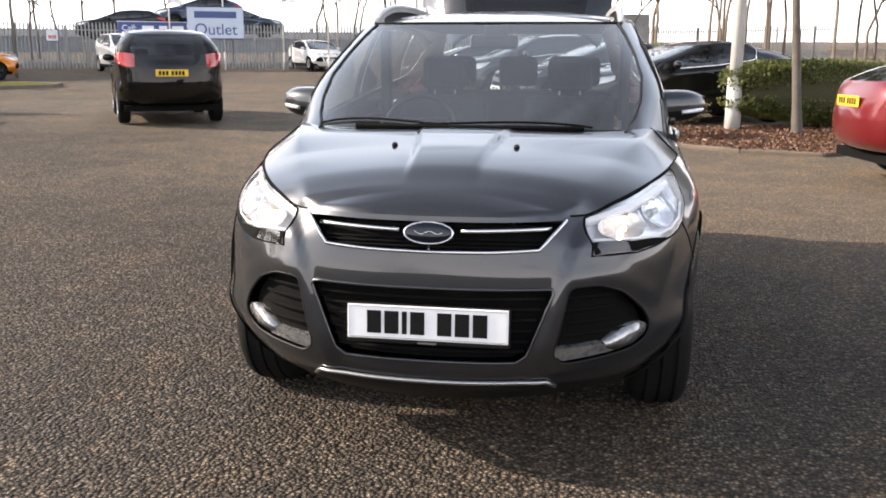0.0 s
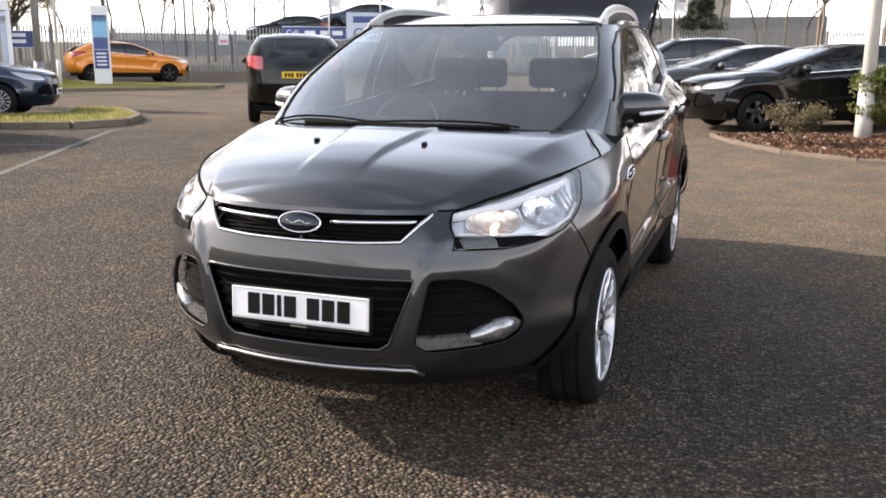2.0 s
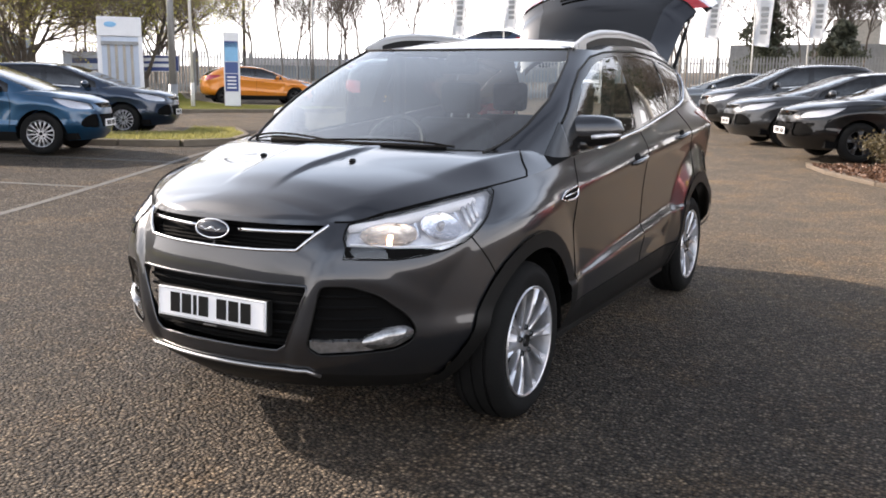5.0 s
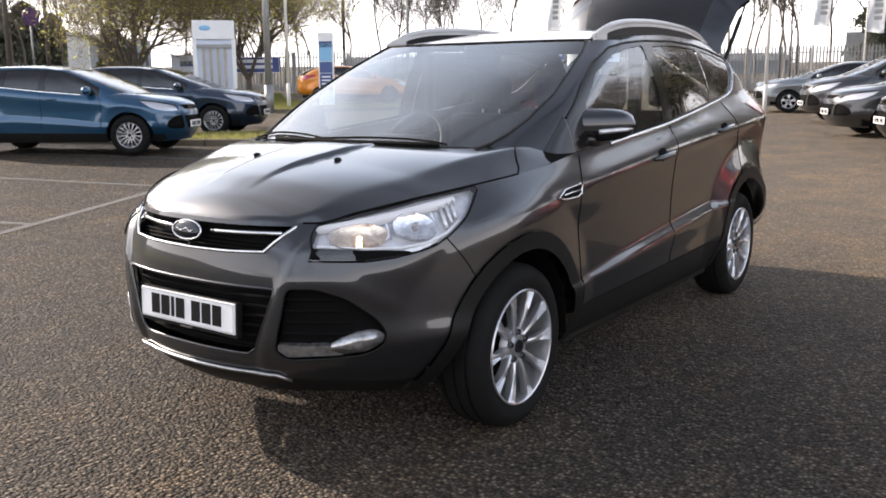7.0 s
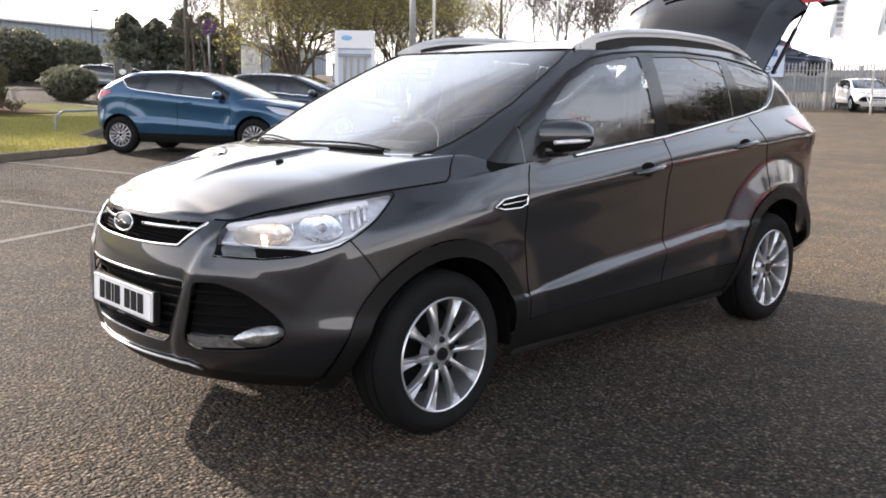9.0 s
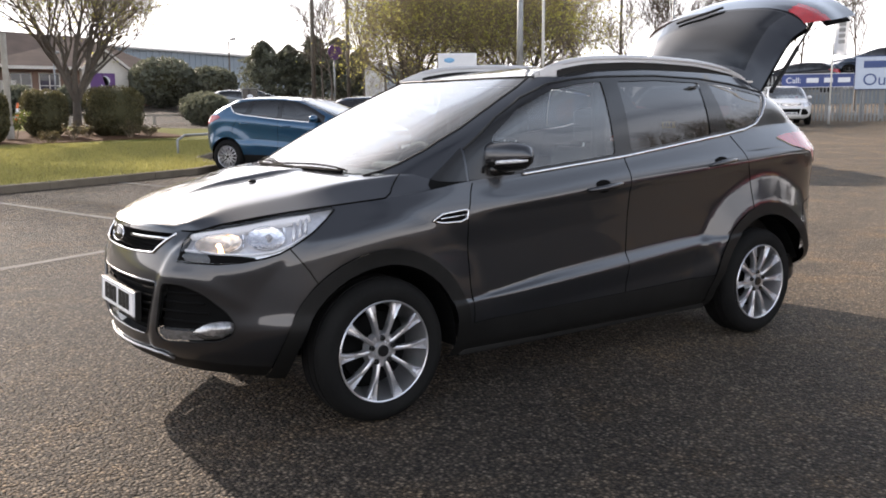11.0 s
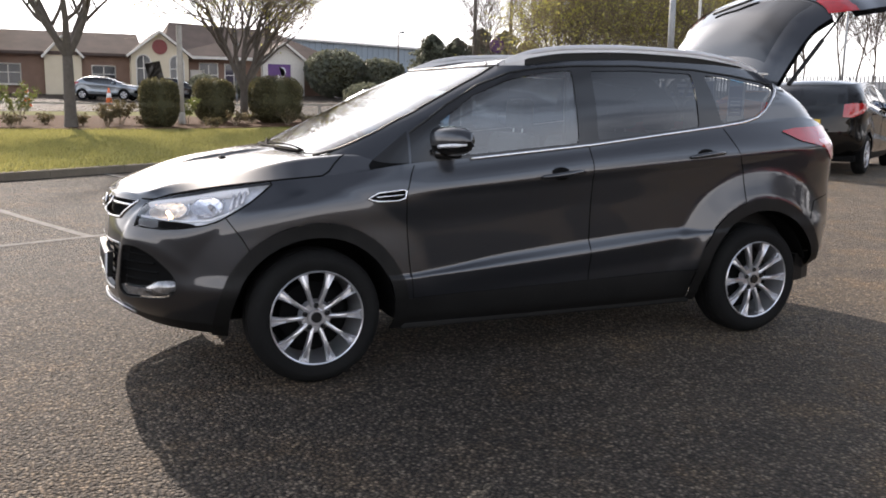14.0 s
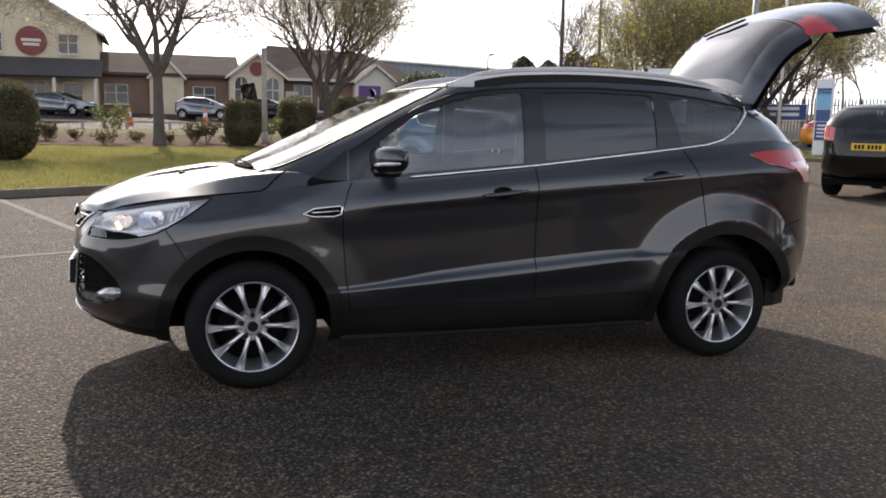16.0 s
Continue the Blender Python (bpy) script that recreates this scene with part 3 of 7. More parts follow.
            p[ia], p[ib], n[ia], n[ib] = a, b, d - b, a - c
            geom = list({e for f in near for e in f.edges} | {v for f in near for v in f.verts} | set(near))
            got = bmesh.ops.bisect_plane(self.bm, geom=geom, dist=1e-6, plane_co=p, plane_no=n)
            pool |= {g for g in got["geom"] if isinstance(g, bmesh.types.BMFace)}
            pool = {f for f in pool if f.is_valid}
        found = []
        for f in pool:
            m = f.calc_center_median()
            if inside(poly, m[ia], m[ib]):
                found.append(f)
        return found

    def lift(self, name, faces, mat, parent, both=False, label="", out=0.0, mirror=False, shift=(0, 0, 0), m=None, keep=False):
        """Takes faces off the skin into a mesh of their own; both: with the mirror half in one mesh; mirror: the right half alone."""
        faces = [f for f in faces if f.is_valid]
        index, verts, normals, polys = {}, [], [], []
        for f in faces:
            for v in f.verts:
                if v not in index:
                    n = v.normal.copy()
                    if abs(v.co.x) < 1e-3:
                        n.x = 0
                        n.normalize()
                    index[v] = len(verts)
                    verts.append(v.co + n * out + Vector(shift)), normals.append(n)
            polys.append([index[v] for v in f.verts])
        # the skin faces outwards
        flip = [p[::-1] for p in polys]
        k = len(verts)
        mv, mn = [Vector((-v.x, v.y, v.z)) for v in verts], [Vector((-q.x, q.y, q.z)) for q in normals]
        if both:
            verts, normals, polys = verts + mv, normals + mn, polys + [[q + k for q in p] for p in flip]
        elif mirror:
            verts, normals, polys = mv, mn, flip
        if m is not None:
            verts, normals = [m @ v for v in verts], [m.to_3x3() @ q for q in normals]
        me = bpy.data.meshes.new(name)
        me.from_pydata([tuple(v) for v in verts], [], polys)
        for p in me.polygons:
            p.use_smooth = True
        me.normals_split_custom_set_from_vertices([tuple(q) for q in normals])
        return part(name, me, mat, parent, label)

    def pair(self, name, faces, mat, parent, label="", out=0.0, shift=(0, 0, 0)):
        a = self.lift(name, faces, mat, parent, False, label, out, False, shift)
        b = self.lift(name, faces, mat, parent, False, label, out, True, shift)
        return a, b


def mirror_mesh(me):
    m2 = me.copy()
    m2.transform(Matrix.Diagonal((-1, 1, 1, 1)))
    m2.flip_normals()
    return m2


def twin(name, bm, mat, parent, label="", smooth=False, angle=None):
    """A part on the car's left and its mirror on the right."""
    me = mesh_of(bm, name, smooth, angle)
    me.materials.append(mat)
    return part(name, me, None, parent, label), part(name, mirror_mesh(me), None, parent, label)


def bar_along(pts, r, seg=6, closed=False):
    return tube(bmesh.new(), pts, r, seg, closed)


def dense(poly, step=0.03, closed=False):
    out = []
    n = len(poly)
    for i in range(n if closed else n - 1):
        a, b = Vector(poly[i]), Vector(poly[(i + 1) % n])
        k = max(1, int((b - a).length / step))
        out += [tuple(a.lerp(b, j / k)) for j in range(k)]
    if not closed:
        out.append(tuple(poly[-1]))
    return out


WHEELS = {}


def wheel(parent, at, left, style="ten", r=0.324, rim=0.226, width=0.225, mat="alloy"):
    """A wheel under its car: tyre, rim, centre cap and nuts; its outer face looks to the car's left or right."""
    key = (style, r, rim, width, mat)
    hub = new("wheel")
    hub.parent = parent
    hub.empty_display_size = 0.1
    hub.matrix_basis = pose(*at, 0, 0, 0 if left else 180)
    if key not in WHEELS:
        t = bmesh.new()
        h = width / 2
        prof = [(rim - 0.006, h - 0.022), (rim + 0.012, h - 0.006), (rim + 0.05, h), (r - 0.035, h - 0.004), (r - 0.012, h - 0.02), (r, h - 0.045), (r + 0.001, 0.06), (r - 0.008, 0.058), (r - 0.008, 0.048), (r + 0.002, 0.046), (r + 0.002, 0.006), (r - 0.008, 0.004), (r - 0.008, -0.004), (r + 0.002, -0.006), (r + 0.002, -0.046), (r - 0.008, -0.048), (r - 0.008, -0.058), (r + 0.001, -0.06), (r, -h + 0.045), (r - 0.012, -h + 0.02), (r - 0.04, -h), (rim, -h + 0.01)]
        seg = 48
        rings = [[t.verts.new((x, q * math.cos(a), q * math.sin(a))) for q, x in prof] for a in (math.tau * k / seg for k in range(seg))]
        for k in range(seg):
            for j in range(len(prof) - 1):
                t.faces.new((rings[k][j], rings[k][j + 1], rings[(k + 1) % seg][j + 1], rings[(k + 1) % seg][j]))
        bmesh.ops.recalc_face_normals(t, faces=t.faces)
        q = bmesh.new()
        seg = 60
        prof = [(rim + 0.004, h - 0.008), (rim, h - 0.003), (rim - 0.005, h - 0.006), (rim - 0.009, h - 0.03), (rim - 0.012, h - 0.06), (rim - 0.03, -h + 0.03)]
        rings = [[q.verts.new((x, s * math.cos(a), s * math.sin(a))) for s, x in prof] for a in (math.tau * k / seg for k in range(seg))]
        for k in range(seg):
            for j in range(len(prof) - 1):
                q.faces.new((rings[k][j], rings[k][j + 1], rings[(k + 1) % seg][j + 1], rings[(k + 1) % seg][j]))
        count = 10 if style == "ten" else 15 if style == "many" else 5
        wide = {"ten": 0.0155, "many": 0.011, "five": 0.042}[style]
        for k in range(count):
            mm = Matrix.Rotation(math.tau * (k + (0.5 if style == "ten" else 0)) / count, 4, "X")
            rr = rim - 0.006
            lines = []
            # each spoke is slim at the hub and forks into two ribs at the rim
            for s, half, x, dip in ((0.055, wide * 0.72, h - 0.033, -0.004), (rr * 0.5, wide * 0.66, h - 0.019, -0.003), (rr * 0.68, wide * 0.8, h - 0.014, 0.002), (rr * 0.84, wide * 1.15, h - 0.010, 0.012), (rr, wide * 1.75, h - 0.009, 0.022)):
                rib = half * 0.42
                lines.append([q.verts.new(mm @ Vector((x + dx, dy, s))) for dx, dy in ((-0.034, -half * 0.8), (-0.006, -half), (0, -half + rib * 0.5), (-dip, -half + rib * 1.7), (-dip, half - rib * 1.7), (0, half - rib * 0.5), (-0.006, half), (-0.034, half * 0.8))])
            for a, b in zip(lines, lines[1:]):
                for j in range(7):
                    q.faces.new((a[j], a[j + 1], b[j + 1], b[j]))
        cyl(q, (h - 0.065, 0, 0), (h - 0.036, 0, 0), 0.084, 0.072, 30)
        cyl(q, (h - 0.04, 0, 0), (h - 0.027, 0, 0), 0.046, 0.038, 24)
        bmesh.ops.recalc_face_normals(q, faces=q.faces)
        cap = cyl(bmesh.new(), (h - 0.03, 0, 0), (h - 0.018, 0, 0), 0.028, 0.025, 24)
        nuts = [cyl(bmesh.new(), (h - 0.03, 0.057 * math.sin(a), 0.057 * math.cos(a)), (h - 0.020, 0.057 * math.sin(a), 0.057 * math.cos(a)), 0.0145, 0.0105, 8) for a in (math.tau * k / 5 for k in range(5))]
        disc = cyl(bmesh.new(), (h - 0.13, 0, 0), (h - 0.1, 0, 0), rim * 0.72, None, 32)
        cyl(disc, (h - 0.19, 0, 0), (h - 0.17, 0, 0), rim - 0.02, None, 32)
        WHEELS[key] = (mesh_of(t, "tyre", angle=40), mesh_of(q, "rim", angle=32), mesh_of(cap, "centre_cap", angle=40), [mesh_of(b, "wheel_nut") for b in nuts], mesh_of(disc, "brake_disc", angle=40))
    tyre, rimm, cap, nuts, disc = WHEELS[key]
    part("tyre", tyre, M["tyre"], hub)
    part("rim", rimm, M[mat], hub)
    part("centre_cap", cap, M["gloss_black"], hub)
    part("brake_disc", disc, M["void"], hub)
    for n in nuts:
        part("wheel_nut", n, M["gloss_black"], hub)
    return hub

# ---- the grey five-door estate that the camera walks round ----
TUB = [
    ([(-0.75, 0.26), (-0.3, 0.25), (0.4, 0.25), (2.2, 0.25), (3.0, 0.36), (3.5, 0.38)], -0.76, 0.82, 3.46, 0.85, 2.0, 0.62, 2.5),
    ([(-0.85, 0.33), (-0.4, 0.33), (0.4, 0.32), (2.2, 0.31), (3.0, 0.42), (3.6, 0.44)], -0.855, 0.868, 3.54, 0.88, 2.1, 0.64, 2.5),
    ([(-0.87, 0.40), (-0.4, 0.42), (0.45, 0.43), (2.1, 0.45), (3.0, 0.52), (3.6, 0.52)], -0.883, 0.893, 3.58, 0.9, 2.3, 0.64, 2.5),
    ([(-0.88, 0.50), (-0.4, 0.50), (0.45, 0.51), (1.0, 0.548), (1.5, 0.585), (2.1, 0.635), (2.25, 0.644), (3.0, 0.66), (3.6, 0.62)], -0.887, 0.896, 3.60, 0.9, 2.5, 0.64, 2.5),
    ([(-0.88, 0.60), (-0.4, 0.57), (0.45, 0.53), (1.0, 0.596), (1.5, 0.643), (2.1, 0.68), (2.25, 0.668), (3.0, 0.74), (3.6, 0.72)], -0.887, 0.886, 3.61, 0.9, 2.5, 0.64, 2.5),
    ([(-0.88, 0.70), (-0.4, 0.72), (0.45, 0.75), (1.5, 0.82), (2.4, 0.88), (3.0, 0.90), (3.6, 0.85)], -0.88, 0.892, 3.60, 0.9, 2.5, 0.64, 2.5),
    ([(-0.86, 0.795), (-0.6, 0.795), (-0.39, 0.84), (0.45, 0.91), (1.5, 1.02), (2.37, 1.10), (3.0, 1.13), (3.6, 1.0)], -0.865, 0.910, 3.57, 0.95, 2.4, 0.62, 2.6),
    ([(-0.84, 0.90), (-0.70, 0.892), (-0.6, 0.924), (-0.4, 0.966), (-0.18, 0.994), (0.2, 1.03), (0.5, 1.07), (0.8, 1.09), (1.52, 1.151), (2.42, 1.247), (2.8, 1.29), (3.1, 1.30), (3.5, 1.2)], -0.845, 0.862, 3.50, 1.3, 2.4, 0.5, 3),
]
GREEN = [
    ([(-0.02, 1.112), (0.15, 1.105), (0.28, 1.07), (0.4, 1.066), (0.6, 1.076), (0.8, 1.09), (1.52, 1.151), (2.42, 1.247), (2.8, 1.29), (3.1, 1.30), (3.45, 1.2)], -0.02, 0.861, 3.50, 0.62, 2.6, 0.5, 3),
    ([(0.30, 1.25), (0.7, 1.25), (0.9, 1.25), (1.5, 1.30), (2.4, 1.37), (3.0, 1.40), (3.4, 1.36)], 0.30, 0.822, 3.38, 0.52, 3.4, 0.5, 3),
    ([(0.645, 1.41), (1.1, 1.415), (1.5, 1.45), (2.4, 1.485), (2.9, 1.485), (3.25, 1.47)], 0.645, 0.765, 3.24, 0.46, 4.0, 0.5, 3),
    ([(0.99, 1.56), (1.2, 1.56), (1.5, 1.592), (1.9, 1.605), (2.4, 1.60), (2.9, 1.57), (3.05, 1.56)], 0.99, 0.695, 3.06, 0.40, 4.4, 0.45, 3),
]
ROOF = ([(0.99, 1.56), (1.2, 1.60), (1.6, 1.645), (2.0, 1.66), (2.5, 1.652), (2.9, 1.615), (3.06, 1.56)], None, 2.6)
def screen_foot(x):
    """Where the bonnet's rear edge runs along the foot of the screen."""
    q = min(0.999, abs(x) / 0.861) ** 1.3
    return -0.02 + 0.62 * (1 - math.sqrt(1 - q * q) ** (1 / 1.3)) - 0.03 + 0.06 * min(1, abs(x) / 0.7)


def tail_taper(p):
    """The greenhouse and shoulders draw in towards the tail, above a crease over haunches that keep their width."""
    t = max(0.0, p[1] - 1.4) / 1.5
    crease = float(np.interp(p[1], (0.3, 0.45, 1.31, 2.26, 2.9, 3.2), (0.925, 0.937, 0.992, 1.075, 1.13, 1.15)))
    w = min(1.0, max(0.0, (p[2] - crease + 0.01) / 0.17))
    return Vector((p[0] * (1 - 0.105 * w * t**1.3), p[1], p[2]))


BONNET = ([(-0.84, 0.90), (-0.79, 0.94), (-0.66, 0.995), (-0.56, 1.028), (-0.3, 1.075), (-0.02, 1.11), (0.2, 1.114), (0.5, 1.10)], screen_foot, 2.8)


def circle(cy, cz, r, n=40):
    return [(cy + r * math.cos(math.tau * k / n), cz + r * math.sin(math.tau * k / n)) for k in range(n)]


DLO = [(0.487, 1.05), (0.497, 1.212), (0.707, 1.35), (0.897, 1.45), (1.096, 1.522), (1.28, 1.55), (1.5, 1.566), (1.9, 1.577), (2.3, 1.567), (2.6, 1.54), (2.93, 1.492), (2.915, 1.455), (2.80, 1.345), (2.72, 1.30), (2.55, 1.262), (2.42, 1.2475), (1.52, 1.1515), (0.79, 1.0905), (0.6, 1.05)]
BELT = [(0.80, 1.086), (1.52, 1.149), (2.42, 1.245), (2.6, 1.268), (2.72, 1.298), (2.80, 1.343), (2.92, 1.455), (2.935, 1.492)]
HEADLAMP = [(-0.775, 0.775), (-0.745, 0.84), (-0.70, 0.884), (-0.60, 0.92), (-0.40, 0.963), (-0.19, 0.99), (-0.187, 0.976), (-0.235, 0.94), (-0.30, 0.895), (-0.40, 0.836), (-0.445, 0.812), (-0.50, 0.795), (-0.58, 0.779), (-0.66, 0.771)]
SCREEN = [(-0.1, 1.0), (0.5, 1.0), (0.63, 1.10), (0.675, 1.15), (0.70, 1.21), (0.71, 1.31), (0.682, 1.41), (0.645, 1.5), (0.61, 1.555), (0.575, 1.60), (-0.1, 1.62)]
REGIONS = [
    ("windscreen", SCREEN, "y", (2,)),
    ("corner_pane", rounded([(0.277, 1.04), (0.475, 1.045), (0.485, 1.22), (0.465, 1.205), (0.277, 1.06)], 0.006, 2), "x", (1, 2)),
    ("front_glass", rounded([(0.69, 1.098), (0.65, 1.262), (0.856, 1.40), (1.089, 1.488), (1.28, 1.522), (1.46, 1.542), (1.44, 1.162)], 0.02, 3), "x", (2,)),
    ("rear_glass", rounded([(1.565, 1.174), (1.58, 1.54), (1.9, 1.552), (2.28, 1.543), (2.27, 1.247)], 0.02, 3), "x", (2,)),
    ("quarter_glass", rounded([(2.44, 1.264), (2.375, 1.538), (2.6, 1.516), (2.90, 1.472), (2.79, 1.345), (2.71, 1.304)], 0.025, 3), "x", (2,)),
    ("dlo", DLO, "x", (1, 2)),
    ("headlamp", HEADLAMP, "x", (0, 1)),
    ("upper_grille", rounded([(0.0, 0.884), (0.425, 0.882), (0.345, 0.797), (0.0, 0.789)], 0.02, 3) + [(-0.1, 0.79), (-0.1, 0.884)], "y", (0, 1)),
    ("lower_grille", [(-0.1, 0.675)] + [(0.39, 0.675), (0.395, 0.66), (0.315, 0.455), (0.28, 0.432), (-0.1, 0.432)], "y", (0,)),
    ("fog_recess", rounded([(0.445, 0.682), (0.54, 0.684), (0.62, 0.65), (0.69, 0.575), (0.718, 0.515), (0.705, 0.47), (0.655, 0.44), (0.55, 0.43), (0.43, 0.422), (0.395, 0.455), (0.42, 0.56)], 0.025, 3), "y", (0,)),
    ("arch_hole", circle(0.0, 0.345, 0.392), "x", (0,)),
    ("arch_hole", circle(2.69, 0.345, 0.42), "x", (0,)),
    ("arch_trim", circle(0.0, 0.345, 0.46), "x", (0,)),
    ("arch_trim", circle(2.69, 0.345, 0.49), "x", (0,)),
    ("reverse_lens", rounded([(3.13, 1.17), (3.34, 1.185), (3.42, 1.07), (3.28, 1.055), (3.2, 1.115)], 0.012, 2), "x", (0,)),
    ("tail_lamp", rounded([(2.86, 1.218), (2.98, 1.236), (3.28, 1.25), (3.52, 1.23), (3.52, 1.05), (3.28, 1.05), (3.19, 1.12), (2.97, 1.165)], 0.015, 2), "x", (0,)),
    ("sill", [(0.30, 0.1), (0.30, 0.405), (1.5, 0.425), (2.4, 0.445), (2.4, 0.1)], "x", (0,)),
    ("front_door", [(0.485, 0.407), (0.462, 0.6), (0.444, 0.916), (0.48, 1.02), (0.50, 1.1), (1.50, 1.3), (1.505, 0.42)], "x", (0,)),
    ("rear_door", [(1.505, 0.42), (1.50, 1.3), (2.42, 1.4), (2.42, 1.24), (2.47, 1.15), (2.53, 1.0), (2.54, 0.79), (2.4, 0.7), (2.27, 0.55), (2.235, 0.442)], "x", (0,)),
    ("chin", [(-1.1, 0.1), (-1.1, 0.347), (-0.8, 0.347), (-0.6, 0.325), (-0.3, 0.30), (-0.3, 0.1)], "x", (0,)),
    ("front_bumper", [(-1.1, 0.1), (-0.35, 0.1), (-0.38, 0.70), (-0.33, 0.868), (-0.40, 0.836), (-0.445, 0.812), (-0.50, 0.795), (-0.58, 0.779), (-0.66, 0.771), (-0.775, 0.775), (-0.745, 0.84), (-0.72, 0.95), (-1.1, 0.95)], "x", (0,)),
    ("rear_bumper", [(4.0, 0.1), (3.05, 0.1), (3.06, 0.70), (3.12, 0.80), (3.3, 0.83), (4.0, 0.78)], "x", (0,)),
]


def hero_car():
    car = thing("estate_car", "dark grey five-door crossover car with open tailgate parked on tarmac", "car", (0.0, 0.01, 0.0), -0.85)
    sh = Shell(TUB, GREEN, ROOF, BONNET, 0.019, tail_taper, fins=True)
    for name, poly, axis, kinds in REGIONS:
        sh.cut(poly, axis, lambda f: f[sh.kind] in kinds)
    sh.bm.normal_update()
    sets = {}
    for f in sh.bm.faces:
        c, k, col = f.calc_center_median(), f[sh.kind], f[sh.col]
        where = None
        if k == 2 and col > 2.36:
            where = "hatch_glass"
        elif k == 0 and col > 2.42 and c.z > 0.74:
            where = "hatch_panel"
        if where is None:
            for name, poly, axis, kinds in REGIONS:
                if k in kinds and (axis == "x" or c.y < (1.2 if k == 2 else 0.3)) and inside(poly, *((c.y, c.z) if axis == "x" else (c.x, c.z))):
                    where = name
                    break
        sets.setdefault(where or ("wing", "bonnet", "pillars", "roof")[k], []).append(f)
    P = M["paint_grey"]
    wings = sets.pop("wing")
    sh.pair("front_wing", [f for f in wings if f.calc_center_median().y < 1.2], P, car)
    sh.pair("rear_quarter", [f for f in wings if f.calc_center_median().y >= 1.2], P, car)
    sh.lift("bonnet", sets["bonnet"], P, car, True, "grey bonnet with two pressed ridges")
    sh.lift("roof", sets["roof"], P, car, True)
    sh.pair("pillar", sets["pillars"], P, car)
    sh.lift("front_bumper", sets["front_bumper"], P, car, True)
    sh.lift("chin", sets["chin"], M["plastic"], car, True, "black plastic bumper chin")
    sh.lift("rear_bumper", sets["rear_bumper"], P, car, True)
    doors = {}
    for name in ("front_door", "rear_door"):
        doors[name] = sh.pair(name, sets[name], P, car)
    sh.lift("windscreen", sets["windscreen"], M["glass"], car, True, "clear raked windscreen", -0.002)
    for k, (side, mirror) in enumerate((("left", False), ("right", True))):
        for name, owner, mat, lab in (("front_glass", "front_door", "glass", "clear side window"), ("rear_glass", "rear_door", "tint", "dark tinted side window")):
            sh.lift("window", sets[name], M[mat], doors[owner][k], False, lab, -0.004, mirror)
        sh.lift("quarter_window", sets["quarter_glass"], M["tint"], car, False, "dark tinted quarter window", -0.004, mirror)
        sh.lift("corner_pane", [f for f in sets["corner_pane"] if f[sh.kind] == 2], M["gloss_black"], car, False, "small black corner window", 0.003, mirror)
        sh.lift("corner_seal", [f for key in ("corner_pane", "dlo") for f in sets[key] if f[sh.kind] == 1], M["void"], car, False, "", 0.002, mirror)
        sh.lift("window_surround", [f for f in sets["dlo"] if f[sh.kind] == 2], M["gloss_black"], car, False, "gloss black window pillars", 0.001, mirror)
        sh.lift("sill", sets["sill"], M["plastic"], car, False, "black plastic sill", 0.004, mirror)
        sh.lift("arch_trim", [f for f in sets["arch_trim"] if f.calc_center_median().y < 1], M["plastic"], car, False, "black plastic wheel arch trim", 0.011, mirror)
        sh.lift("arch_trim", [f for f in sets["arch_trim"] if f.calc_center_median().y > 1], M["plastic"], car, False, "black plastic wheel arch trim", 0.008, mirror)
        lamp = sh.lift("tail_lamp", sets["tail_lamp"], M["red_lens"], car, False, "red tail lamp", 0.006, mirror)
        sh.lift("reverse_lens", sets["reverse_lens"], M["pink_lens"], lamp, False, "pale pink reverse lens", 0.0065, mirror)
        # headlamp: clear lens over a bright bowl
        lamp = sh.lift("headlamp", sets["headlamp"], M["lens"], car, False, "clear headlamp with lit amber bulb", 0.003, mirror)
        sh.lift("lamp_bowl", sets["headlamp"], M["lamp_back"], lamp, False, "", -0.028, mirror)
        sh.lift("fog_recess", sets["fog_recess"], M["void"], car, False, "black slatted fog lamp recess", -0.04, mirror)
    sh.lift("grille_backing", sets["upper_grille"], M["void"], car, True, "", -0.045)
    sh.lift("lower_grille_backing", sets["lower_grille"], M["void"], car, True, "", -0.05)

    # seams between panels
    def seam(name, pts, axis="x", r=0.003, closed=False, mat="void", out=0.0, both=True):
        line = [sh.on(u, v, axis, out) for u, v in dense(pts, 0.025, closed)]
        if both:
            return twin(name, bar_along(line, r, 5, closed), M[mat], car)
    seam("door_seam", [(0.485, 0.407), (0.462, 0.6), (0.444, 0.916), (0.48, 1.02), (0.50, 1.06)])
    seam("door_seam", [(1.505, 0.42), (1.50, 1.148)])
    seam("door_seam", [(2.44, 1.235), (2.47, 1.15), (2.53, 1.0), (2.542, 0.795)])
    seam("door_seam", [(0.485, 0.407), (1.5, 0.425), (2.24, 0.443)])
    seam("bumper_seam", [(-0.405, 0.83), (-0.34, 0.735), (-0.31, 0.68)])
    seam("bumper_seam", [(3.06, 0.70), (3.12, 0.80), (3.28, 0.83)])
    seam("lamp_seam", HEADLAMP, r=0.0045, closed=True)
    edge = [sh.line(TUB[-1], c) for c in np.linspace(0.30, 0.84, 60)]
    edge += [sh.on(x, y, "z") for x, y in ((0.815, 0.085), (0.785, 0.115), (0.755, 0.155), (0.735, 0.185))]
    twin("bonnet_seam", bar_along([Vector(p) + Vector((0.001, -0.001, 0.001)) for p in edge], 0.0035, 5), M["void"], car)
    # window line in chrome, black rain channel above
    belt = [sh.on(u, v, "x", 0.004) for u, v in dense(BELT, 0.03)]
    twin("window_trim", bar_along(belt, 0.0085, 6), M["chrome"], car, "bright chrome window strip", True)
    top = [sh.on(u, v, "x", 0.002) for u, v in dense(DLO[1:11], 0.03)]
